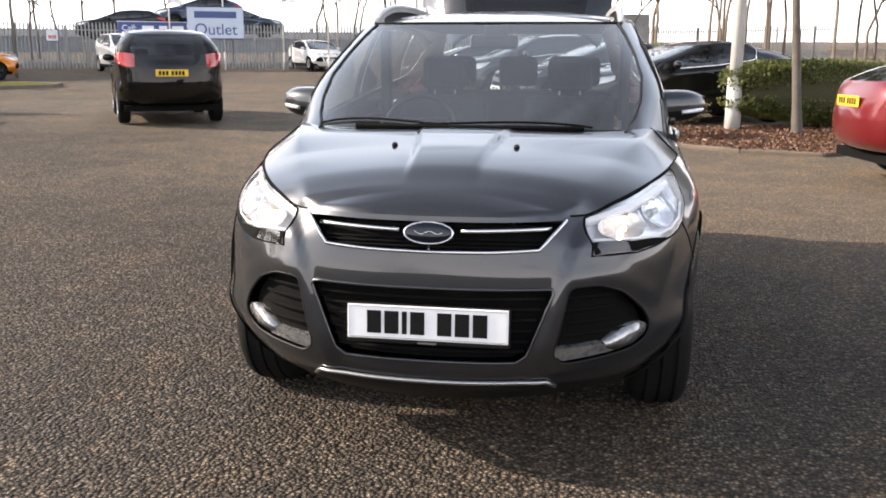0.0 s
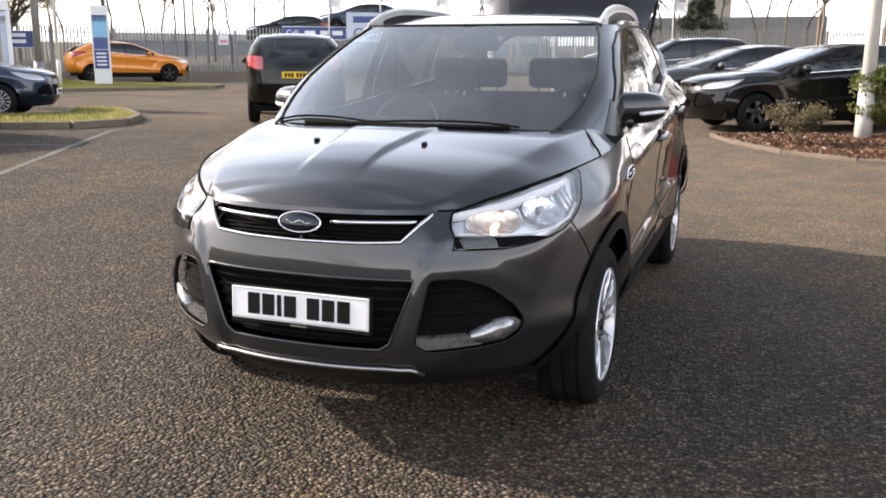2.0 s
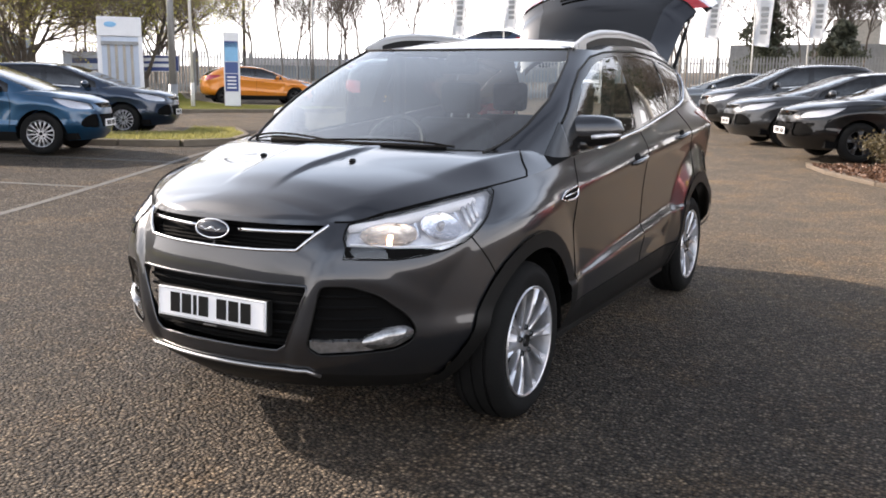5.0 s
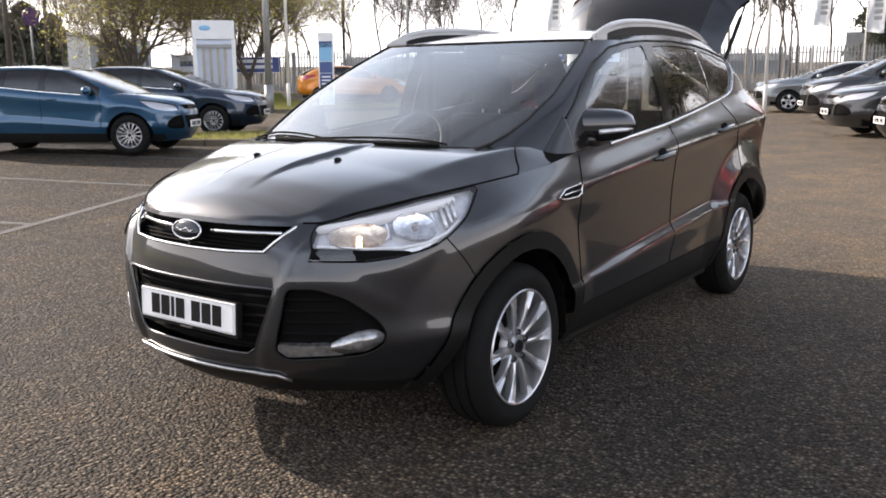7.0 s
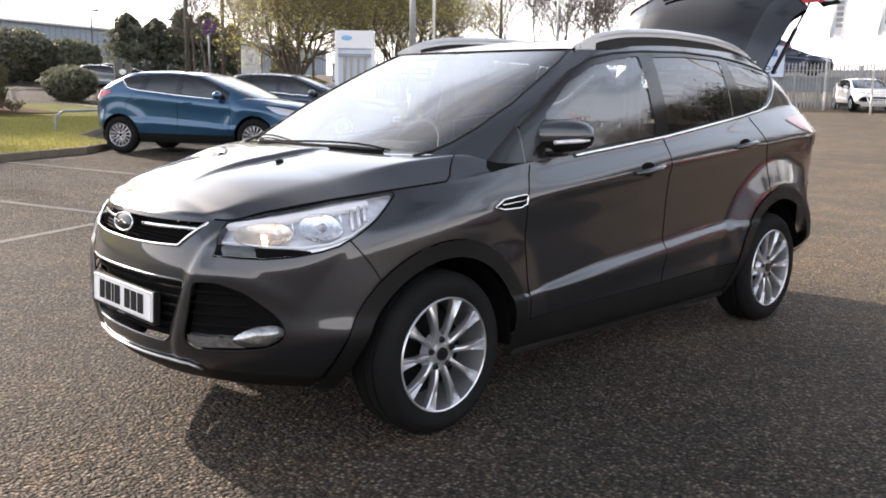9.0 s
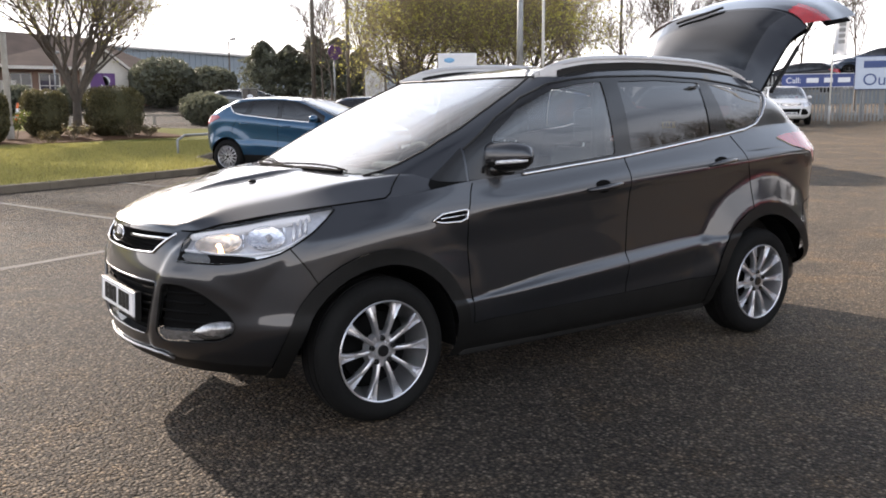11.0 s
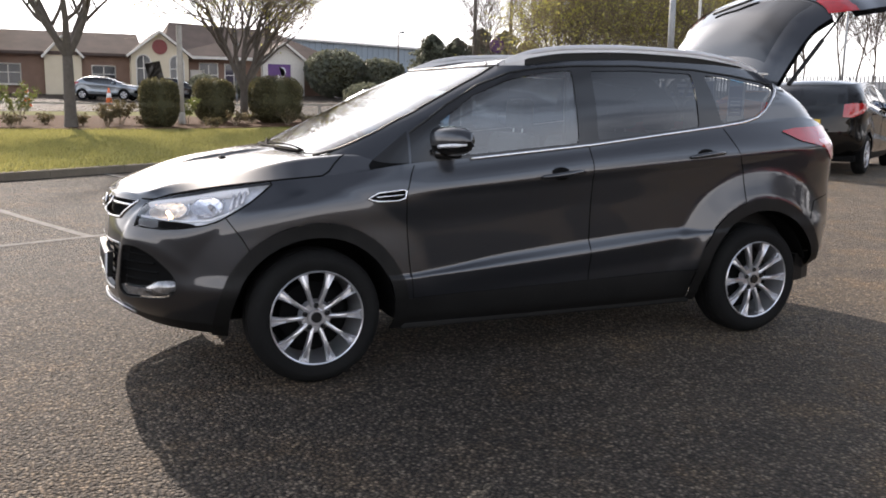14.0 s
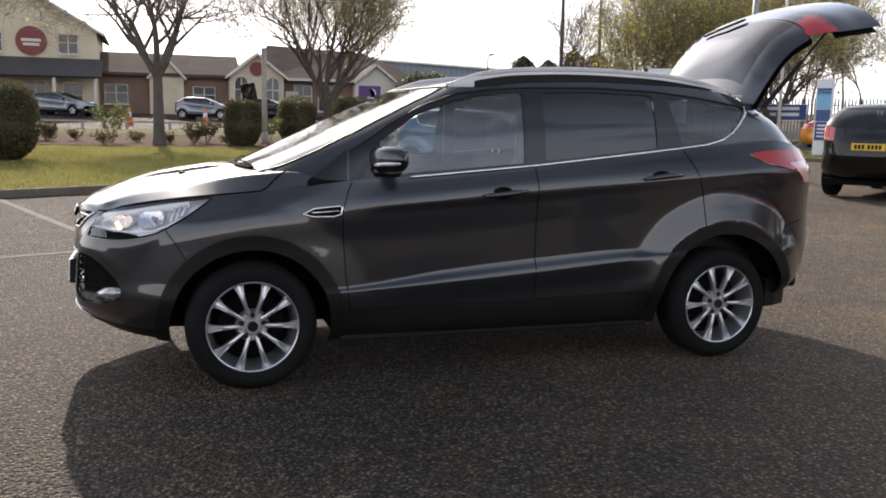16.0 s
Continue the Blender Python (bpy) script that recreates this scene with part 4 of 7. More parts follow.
    twin("rain_channel", bar_along(top, 0.006, 5), M["plastic"], car)
    # black border of the windscreen
    low = [Vector(sh.line(GREEN[0], c)) + Vector((0, 0.004, 0.004)) for c in np.linspace(0, 0.30, 20)]
    twin("cowl_strip", bar_along(low, 0.010, 6), M["void"], car)
    pil = [sh.on(x, z, "y", 0.001) for x, z in dense(SCREEN[2:9], 0.03)]
    twin("screen_seal", bar_along(pil, 0.006, 6), M["plastic"], car)
    head = [Vector(sh.line(GREEN[-1], c)) for c in np.linspace(0, 0.6, 30)]
    twin("header_seal", bar_along(head, 0.005, 6), M["plastic"], car)
    hero_front(car, sh)
    hero_sides(car, sh)
    hero_hatch(car, sh, sets)
    hero_inside(car)
    for y in (0.0, 2.69):
        wheel(car, (0.785, y, 0.345), True)
        wheel(car, (-0.785, y, 0.345), False)
        for s in (1, -1):
            well = bmesh.new()
            n = 20
            ring = [(y + 0.40 * math.cos(math.pi * k / n), 0.345 + 0.40 * math.sin(math.pi * k / n)) for k in range(n + 1)]
            ring = [(y + 0.40, 0.30 if y < 1 else 0.45)] + (ring if y < 1 else ring[3:]) + [(y - 0.40, 0.345 if y < 1 else 0.30)]
            a = [well.verts.new((s * (0.80 if u < y - 0.33 else 0.868 if u < y + 0.33 or y < 1 else 0.872), u, v)) for u, v in ring]
            b = [well.verts.new((s * 0.52, u, v)) for u, v in ring]
            for k in range(len(ring) - 1):
                well.faces.new((a[k], a[k + 1], b[k + 1], b[k]))
            well.faces.new(b)
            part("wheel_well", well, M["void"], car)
    half = [(0.0, 3.04), (0.835, 3.04), (0.81, 3.13), (0.75, 3.24), (0.64, 3.33), (0.42, 3.40), (0.0, 3.42)]
    part("rear_valance", prism(bmesh.new(), half + [(-x, y) for x, y in half[-2:0:-1]], 0.305, 0.47, "z"), M["plastic"], car, "black plastic rear valance")
    part("undertray", box(box(boxed((-0.58, -0.56, 0.275), (0.58, -0.40, 0.33), 0.02), (0.46, -0.44, 0.29), (0.72, -0.40, 0.50), 0.01), (-0.72, -0.44, 0.29), (-0.46, -0.40, 0.50), 0.01), M["void"], car)
    part("floor_pan", boxed((-0.5, -0.42, 0.28), (0.5, 2.9, 0.35)), M["void"], car)
    return car


def hero_front(car, sh):
    def front(x, z, out=0.0):
        p = sh.on(abs(x), z, "y", out)
        return Vector((math.copysign(1, x) * p.x, p.y, p.z))
    # upper grille: chrome lip, two bars, mesh slats and the oval badge
    lip = [(-0.425, 0.882), (-0.345, 0.797), (-0.2, 0.791), (0.0, 0.789), (0.2, 0.791), (0.345, 0.797), (0.425, 0.882)]
    part("grille_lip", tube(bmesh.new(), [front(x, z, 0.003) for x, z in dense(lip, 0.03)], 0.006, 6), M["chrome"], car, "chrome grille lip", True)
    for s in (1, -1):
        line = [front(s * x, 0.853 + 0.010 * (x / 0.4), -0.012) for x in np.linspace(0.10, 0.385, 10)]
        part("grille_bar", tube(bmesh.new(), line, 0.008, 8), M["chrome"], car, "chrome grille bar", True)
    for z in (0.805, 0.818, 0.831, 0.872):
        line = [front(x, z, -0.03) for x in np.linspace(-0.37, 0.37, 20)]
        part("grille_slat", tube(bmesh.new(), line, 0.004, 5), M["void"], car)
    c = front(0.0, 0.848, 0.012)
    oval = bmesh.new()
    ball(oval, (0, 0, 0), (0.078, 0.012, 0.034), 32, 12)
    bmesh.ops.transform(oval, matrix=Matrix.Translation(c) @ Matrix.Rotation(radians(-14), 4, "X"), verts=oval.verts)
    badge = part("badge", oval, M["badge_blue"], car, "dark blue oval badge with chrome rim", True)
    ring = [c + Matrix.Rotation(radians(-14), 3, "X") @ Vector((0.078 * math.cos(a), -0.004, 0.034 * math.sin(a))) for a in (math.tau * k / 40 for k in range(40))]
    part("badge_rim", tube(bmesh.new(), ring, 0.0032, 6, True), M["chrome"], badge, "", True)
    script = [c + Matrix.Rotation(radians(-14), 3, "X") @ Vector((x, -0.0135, 0.0045 * math.sin(x * 120 + 1.0))) for x in np.linspace(-0.045, 0.045, 24)]
    part("badge_script", tube(bmesh.new(), script, 0.0018, 5), M["chrome"], badge, "", True)
    # lower grille
    for z in (0.465, 0.50, 0.535, 0.57, 0.605, 0.64):
        w = 0.305 + 0.08 * (z - 0.45) / 0.22
        part("grille_slat", tube(bmesh.new(), [front(x, z, -0.022) for x in np.linspace(-w, w, 18)], 0.006, 5), M["void"], car)
    rim = [(-0.39, 0.675), (-0.395, 0.66), (-0.315, 0.455), (-0.28, 0.432), (0.28, 0.432), (0.315, 0.455), (0.395, 0.66), (0.39, 0.675)]
    part("grille_frame", tube(bmesh.new(), [front(x, z, -0.002) for x, z in dense(rim, 0.03, True)], 0.006, 5, True), M["paint_grey"], car, "", True)
    # the number plate, its characters plain bars
    m = Matrix.Translation(front(0, 0.56, 0.006)) @ Matrix.Rotation(radians(-3), 4, "X")
    plate = part("number_plate", boxed((-0.26, -0.004, -0.0555), (0.26, 0.004, 0.0555), 0.003, m), M["white"], car, "white front number plate")
    part("plate_holder", boxed((-0.265, 0.003, -0.07), (0.265, 0.03, 0.058), 0.003, m), M["plastic"], car)
    x = -0.195
    for k in range(7):
        x += 0.03 if k == 4 else 0
        w = 0.016 if k == 2 else 0.046
        part("plate_bar", boxed((x, -0.0065, -0.036), (x + w, -0.0035, 0.038), 0, m), M["ink"], plate)
        x += w + 0.011
    part("plate_rim", tube(bmesh.new(), [m @ Vector(p) for p in ((-0.254, -0.0045, -0.05), (0.254, -0.0045, -0.05), (0.254, -0.0045, 0.05), (-0.254, -0.0045, 0.05))], 0.0012, 4, True), M["satin"], plate)
    part("plate_maker_mark", boxed((-0.03, -0.0062, -0.066), (0.03, 0.002, -0.061), 0, m), M["satin"], plate)
    # silver blade under the bumper
    blade = [front(x, 0.366, 0.008) for x in np.linspace(-0.375, 0.375, 24)]
    ends = [front(0.405, 0.338, 0.006)]
    part("bumper_blade", tube(bmesh.new(), [Vector((-ends[0].x, *ends[0].yz))] + blade + ends, 0.0075, 6), M["satin"], car, "silver bumper blade", True)
    for s in (1, -1):
        def q(x, z, out=0.0):
            return front(s * x, z, out)
        # fog lamp strip with its round lens
        def patch(outline, depth, rise):
            bm = bmesh.new()
            rim = [bm.verts.new(q(x, z, depth)) for x, z in outline]
            back = [bm.verts.new(q(x, z, depth - 0.03)) for x, z in outline]
            cx, cz = sum(o[0] for o in outline) / len(outline), sum(o[1] for o in outline) / len(outline)
            mid = bm.verts.new(q(cx, cz, depth + rise))
            for k in range(len(rim)):
                bm.faces.new((rim[k], rim[(k + 1) % len(rim)], mid))
                bm.faces.new((rim[(k + 1) % len(rim)], rim[k], back[k], back[(k + 1) % len(rim)]))
            bmesh.ops.recalc_face_normals(bm, faces=bm.faces)
            return bm
        fog = part("fog_lamp", patch(dense([(0.405, 0.452), (0.432, 0.43), (0.50, 0.434), (0.60, 0.441), (0.595, 0.468), (0.56, 0.478), (0.48, 0.476), (0.408, 0.477)], 0.03, True), -0.012, 0.002), M["dim_lens"], car, "clear fog and running lamp strip")
        part("fog_lens", patch(dense(rounded([(0.566, 0.465), (0.60, 0.444), (0.66, 0.449), (0.706, 0.485), (0.712, 0.515), (0.685, 0.533), (0.63, 0.521), (0.585, 0.49)], 0.012, 2), 0.03, True), -0.010, 0.010), M["fog_clear"], fog, "clear fog lamp lens", True)
        for z in (0.52, 0.56, 0.60, 0.64):
            lo, hi = 0.425, 0.60 + 0.35 * (0.64 - z)
            part("fog_slat", tube(bmesh.new(), [q(x, z, -0.025) for x in np.linspace(lo, hi, 8)], 0.005, 5), M["void"], car)
        lip = [(0.445, 0.682), (0.54, 0.684), (0.62, 0.65), (0.69, 0.575), (0.718, 0.515), (0.705, 0.47), (0.655, 0.44), (0.55, 0.43), (0.43, 0.422), (0.395, 0.455), (0.42, 0.56)]
        part("fog_lip", tube(bmesh.new(), [q(x, z, -0.003) for x, z in dense(rounded(lip, 0.025, 3), 0.03, True)], 0.005, 5, True), M["plastic"], car, "", True)
        # headlamp innards: reflector cups, amber bulb, chrome bar
        def h(y, z, out):
            p = sh.on(y, z, "x", out)
            return Vector((s * p.x, p.y, p.z))
        lamp = [o for o in car.children if o.name.startswith("headlamp")][0 if s > 0 else 1]
        for y0, z0, ry, rz, tilt in ((-0.635, 0.852, 0.078, 0.036, 0.2), (-0.475, 0.876, 0.064, 0.044, 0.2)):
            cup, rows = bmesh.new(), []
            for r in (0.12, 0.4, 0.65, 0.85, 1.0):
                rows.append([cup.verts.new(h(y0 + ry * r * math.cos(a), z0 + rz * r * math.sin(a) + tilt * ry * r * math.cos(a), -0.006 - 0.02 * (1 - r * r))) for a in (math.tau * k / 24 for k in range(24))])
            for u, v in zip(rows, rows[1:]):
                for k in range(24):
                    cup.faces.new((u[k], u[(k + 1) % 24], v[(k + 1) % 24], v[k]))
            cup.faces.new(rows[0])
            part("reflector", cup, M["warm_chrome" if y0 < -0.6 else "lamp_chrome"], lamp, "chrome reflector cup")
            ring = [h(y0 + ry * math.cos(a), z0 + rz * math.sin(a) + tilt * ry * math.cos(a), -0.006) for a in (math.tau * k / 24 for k in range(24))]
            part("reflector_rim", tube(bmesh.new(), ring, 0.002, 5, True), M["lamp_chrome"], lamp)
        bulb = ball(bmesh.new(), h(-0.64, 0.85, -0.014), (0.009, 0.009, 0.009), 12, 8)
        part("bulb", bulb, M["bulb"], lamp, "lit amber side bulb", True)
        bulb = ball(bmesh.new(), h(-0.465, 0.885, -0.016), (0.012, 0.012, 0.012), 12, 8)
        part("bulb", bulb, M["satin"], lamp, "unlit clear bulb", True)
        for d in (0.0, 0.028, 0.054):
            bar = tube(bmesh.new(), [h(-0.385 + d, 0.868 + d * 0.55, -0.014), h(-0.372 + d, 0.90 + d * 0.5, -0.012), h(-0.355 + d, 0.935 + d * 0.4, -0.012)], 0.008, 6)
            part("light_bar", bar, M["lamp_clear"], lamp, "white running light bar", True)
        lid = bmesh.new()
        crown = [(-0.71, 0.882, 0.874), (-0.65, 0.896, 0.881), (-0.58, 0.911, 0.891), (-0.5, 0.927, 0.909), (-0.42, 0.943, 0.924), (-0.35, 0.955, 0.937), (-0.29, 0.963, 0.95)]
        rows = [[lid.verts.new(h(y, z, d)) for z, d in ((a, -0.004), ((a + b) / 2, -0.003), (b, -0.006), (b - 0.004, -0.022))] for y, a, b in crown]
        for u, v in zip(rows, rows[1:]):
            for k in range(3):
                lid.faces.new((u[k], u[k + 1], v[k + 1], v[k]))
        bmesh.ops.recalc_face_normals(lid, faces=lid.faces)
        # thin walls split the bowl into chambers; a clear strip runs under them
        for y0, z0 in ((-0.552, 0.84), (-0.405, 0.868)):
            part("divider", tube(bmesh.new(), [h(y0 - 0.012, z0, -0.008), h(y0, z0 + 0.025, -0.012), h(y0 + 0.006, z0 + 0.05, -0.008)], 0.004, 5), M["lamp_chrome"], lamp)
        part("lamp_strip", tube(bmesh.new(), [h(y, z, -0.007) for y, z in ((-0.745, 0.824), (-0.65, 0.814), (-0.55, 0.81), (-0.47, 0.822), (-0.40, 0.848), (-0.33, 0.888))], 0.005, 6), M["white"], lamp, "", True)
        part("lamp_lid", lid, M["white"], lamp, "", True)
        bezel = bmesh.new()
        low = [h(y, z, 0.006) for y, z in ((-0.77, 0.778), (-0.66, 0.774), (-0.58, 0.782), (-0.53, 0.791))]
        top = [h(y, z, 0.006) for y, z in ((-0.758, 0.815), (-0.66, 0.806), (-0.58, 0.803), (-0.53, 0.796))]
        a, b = [bezel.verts.new(q_) for q_ in low], [bezel.verts.new(q_) for q_ in top]
        for k in range(3):
            bezel.faces.new((a[k], a[k + 1], b[k + 1], b[k]))
        part("bezel", bezel, M["void"], lamp)
        # washer jet on the bonnet
        p = sh.on(0.228, -0.31, "z")
        jet = ball(bmesh.new(), Vector((s * p.x, p.y, p.z + 0.004)), (0.011, 0.02, 0.009), 10, 8)
        part("washer_jet", jet, M["plastic"], car, "", True)
    # wipers lie along the foot of the screen
    for a, b in (((0.50, 0.045), (-0.26, -0.012)), ((-0.06, -0.02), (-0.64, 0.118))):
        pts = []
        for k in range(9):
            t = k / 8
            x, y = a[0] + (b[0] - a[0]) * t, a[1] + (b[1] - a[1]) * t
            p = sh.on(abs(x), y, "z")
            pts.append(Vector((x, y, p.z + 0.008)))
        arm = bmesh.new()
        tube(arm, pts, 0.0048, 6)
        part("wiper", arm, M["void"], car)


def hero_sides(car, sh):
    def s3(y, z, out=0.0):
        return sh.on(y, z, "x", out)
    # side vent with chrome outline
    vent = [(0.246, 0.905), (0.30, 0.932), (0.428, 0.944), (0.444, 0.938), (0.436, 0.905), (0.40, 0.893), (0.30, 0.893)]
    twin("vent_rim", bar_along([s3(y, z, 0.004) for y, z in dense(vent, 0.02, True)], 0.0055, 6, True), M["chrome"], car, "chrome side vent rim", True)
    bm = bmesh.new()
    bm.faces.new([bm.verts.new(s3(y, z, 0.003)) for y, z in vent])
    twin("vent_face", bm, M["void"], car)
    twin("vent_bar", bar_along([s3(y, z, 0.005) for y, z in ((0.29, 0.912), (0.36, 0.917), (0.425, 0.921))], 0.004, 6), M["chrome"], car, "", True)
    # handles over near-black ovals, whose colour gives the shade of dished recesses
    for y0, z0, slope in ((1.31, 1.002, 0.10), (2.26, 1.088, 0.09)):
        dish = bmesh.new()
        ball(dish, s3(y0 - 0.01, z0 + 0.004, -0.004), (0.006, 0.062, 0.034), 20, 10)
        twin("handle_recess", dish, M["void"], car, "", True)
        line = [s3(y0 + d, z0 + slope * d, o) for d, o in ((-0.125, 0.004), (-0.10, 0.016), (-0.04, 0.03), (0.04, 0.03), (0.10, 0.016), (0.125, 0.004))]
        h = bmesh.new()
        tube(h, line, lambda k: (0.008, 0.012, 0.015, 0.015, 0.012, 0.008)[k], 8)
        twin("door_handle", h, M["paint_grey"], car, "", True)
    # mirrors: painted cap, black foot, indicator strip and glass
    def mirror_shell(lo, hi):
        bm = bmesh.new()
        rows, n = [], 20
        for j in range(11):
            t = j / 10
            x = 0.815 + 0.20 * t
            yc, zc = 0.675 + 0.055 * t, 1.172 + 0.008 * t
            ry, rz = 0.085 * (1 - t**3.0) ** 0.5 + 0.002, 0.072 * (1 - t**3.4) ** 0.5 + 0.002
            rows.append([bm.verts.new((x, yc + ry * math.copysign(abs(math.cos(a)) ** 0.8, math.cos(a)) * (1.0 if math.cos(a) < 0 else 0.75), zc + rz * math.copysign(abs(math.sin(a)) ** 0.85, math.sin(a)))) for a in (lo + (hi - lo) * i / n for i in range(n + 1))])
        for a, b in zip(rows, rows[1:]):
            for i in range(n):
                bm.faces.new((a[i], a[i + 1], b[i + 1], b[i]))
        bmesh.ops.recalc_face_normals(bm, faces=bm.faces)
        return bm
    caps = twin("mirror", mirror_shell(radians(-12), radians(192)), M["paint_grey"], car, "grey door mirror with black foot", True)
    foot = mirror_shell(radians(192), radians(348))
    box(foot, (0.80, 0.61, 1.085), (0.875, 0.76, 1.14), 0.02)
    me = mesh_of(foot, "mirror_foot", True)
    part("mirror_foot", me, M["gloss_black"], caps[0], "", True), part("mirror_foot", mirror_mesh(me), M["gloss_black"], caps[1], "", True)
    strip = bmesh.new()
    pts = [(0.90 + 0.105 * t, 0.612 + 0.028 * t + 0.075 * t**3, 1.150 + 0.012 * t) for t in (k / 8 for k in range(9))]
    tube(strip, pts, lambda k: 0.010 if k < 8 else 0.005, 6)
    me = mesh_of(strip, "indicator", True)
    part("indicator", me, M["lamp_clear"], caps[0], "clear indicator strip"), part("indicator", mirror_mesh(me), M["lamp_clear"], caps[1], "clear indicator strip")
    # roof rails on feet
    rail = [(1.06, 1.568, 0.628), (1.14, 1.596, 0.626), (1.26, 1.63, 0.624), (1.5, 1.662, 0.622), (1.9, 1.676, 0.614), (2.3, 1.668, 0.596), (2.6, 1.643, 0.576), (2.78, 1.612, 0.560), (2.90, 1.58, 0.548)]
    curve = pchip([(y, z, x) for y, z, x in rail])
    bm = bmesh.new()
    pts = [(float(curve(y)[1]), y, float(curve(y)[0])) for y in np.linspace(1.06, 2.90, 50)]
    tube(bm, pts, lambda k: 0.007 + 0.010 * min(1, k / 6, (49 - k) / 6), 8)
    rails = twin("roof_rail", bm, M["rail_silver"], car, "satin silver roof rail", True)
    ys = np.linspace(1.10, 2.86, 24)
    fin, rows, band, cheek = bmesh.new(), [], bmesh.new(), []
    for y in ys:
        top, x = (float(v) for v in curve(y))
        low = sh.on(x, y, "z").z - 0.01
        rows.append([fin.verts.new((x + d, y, z)) for d, z in ((-0.006, low), (0.006, low), (0.006, top), (-0.006, top))])
        cut = top - min(0.024, (top - low) * 0.5)
        cheek.append([band.verts.new((x + d, y, z)) for d, z in ((-0.015, cut), (0.015, cut), (0.012, top + 0.008), (-0.012, top + 0.008))])
    for bm, rings in ((fin, rows), (band, cheek)):
        for a, b in zip(rings, rings[1:]):
            for k in range(4):
                bm.faces.new((a[k], a[(k + 1) % 4], b[(k + 1) % 4], b[k]))
        bm.faces.new(rings[0]), bm.faces.new(rings[-1][::-1])
        bmesh.ops.recalc_face_normals(bm, faces=bm.faces)
    # black fin below the silver band, drawn for the shadow line under the rail
    twin("rail_shadow_fin", fin, M["plastic"], car)
    twin("rail_cheek", band, M["rail_silver"], car, "satin silver rail flank", angle=35)
    for lo, hi in ((1.07, 1.22), (2.74, 2.89)):
        bm = bmesh.new()
        ys = np.linspace(lo, hi, 10)
        top = [(float(curve(y)[0])) for y in ys]
        mid = float(curve((lo + hi) / 2)[1])
        outline = [(y, z) for y, z in zip(ys, top)] + [(y, sh.on(mid, y, "z").z - 0.01) for y in ys[::-1]]
        prism(bm, outline, mid - 0.011, mid + 0.011, "x")
        twin("rail_foot", bm, M["rail_silver"], car)
    # mud flap shadow gap behind the front wheel and side skirts' jacking lip
    twin("skirt", boxed((0.80, 0.44, 0.235), (0.835, 2.24, 0.27), 0.008), M["plastic"], car)


def hero_hatch(car, sh, sets):
    """The tailgate, swung up on its hinges at the roof's end."""
    hinge = Vector((0, 3.03, 1.585))
    m = Matrix.Translation(hinge) @ Matrix.Rotation(radians(94), 4, "X") @ Matrix.Translation(-hinge)
    red = [f for f in sets["hatch_panel"] if 1.08 < f.calc_center_median().z < 1.24 and f.calc_center_median().x > 0.52]
    sets["hatch_panel"] = [f for f in sets["hatch_panel"] if f not in set(red)]
    gate = sh.lift("tailgate", sets["hatch_panel"], M["paint_grey"], car, True, "grey tailgate standing open", 0, False, (0, 0, 0), m)
    sh.lift("inner_lamp", red, M["red_lens"], gate, False, "red tail lamp", 0.004, False, (0, 0, 0), m)
    sh.lift("inner_lamp", red, M["red_lens"], gate, False, "red tail lamp", 0.004, True, (0, 0, 0), m)
    glass_faces = [f for f in sets["hatch_glass"]]
    sh.lift("rear_window", [f for f in glass_faces if f[sh.col] > 2.62 and f[sh.row] > 0.15 and f[sh.row] < 2.6], M["deep_tint"], gate, True, "", 0, False, (0, 0, 0), m)
    sh.lift("window_frame", [f for f in glass_faces if not (f[sh.col] > 2.62 and f[sh.row] > 0.15 and f[sh.row] < 2.6)], M["paint_grey"], gate, True, "", 0, False, (0, 0, 0), m)
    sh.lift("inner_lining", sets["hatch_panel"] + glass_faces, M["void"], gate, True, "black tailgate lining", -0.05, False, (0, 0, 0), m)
    for s in (1, -1):
        strut = bmesh.new()
        a = Vector((s * 0.60, 3.12, 1.50))
        b = m @ Vector((s * 0.62, 3.42, 1.02))
        mid = a.lerp(b, 0.55)
        cyl(strut, a, mid, 0.014, None, 10)
        cyl(strut, mid, b, 0.007, None, 8)
        part("gas_strut", strut, M["plastic"], car)
    wip = tube(bmesh.new(), [m @ Vector(p) for p in ((0.0, 3.52, 1.2), (-0.16, 3.48, 1.26), (-0.34, 3.44, 1.29))], 0.009, 6)
    part("rear_wiper", wip, M["plastic"], gate)


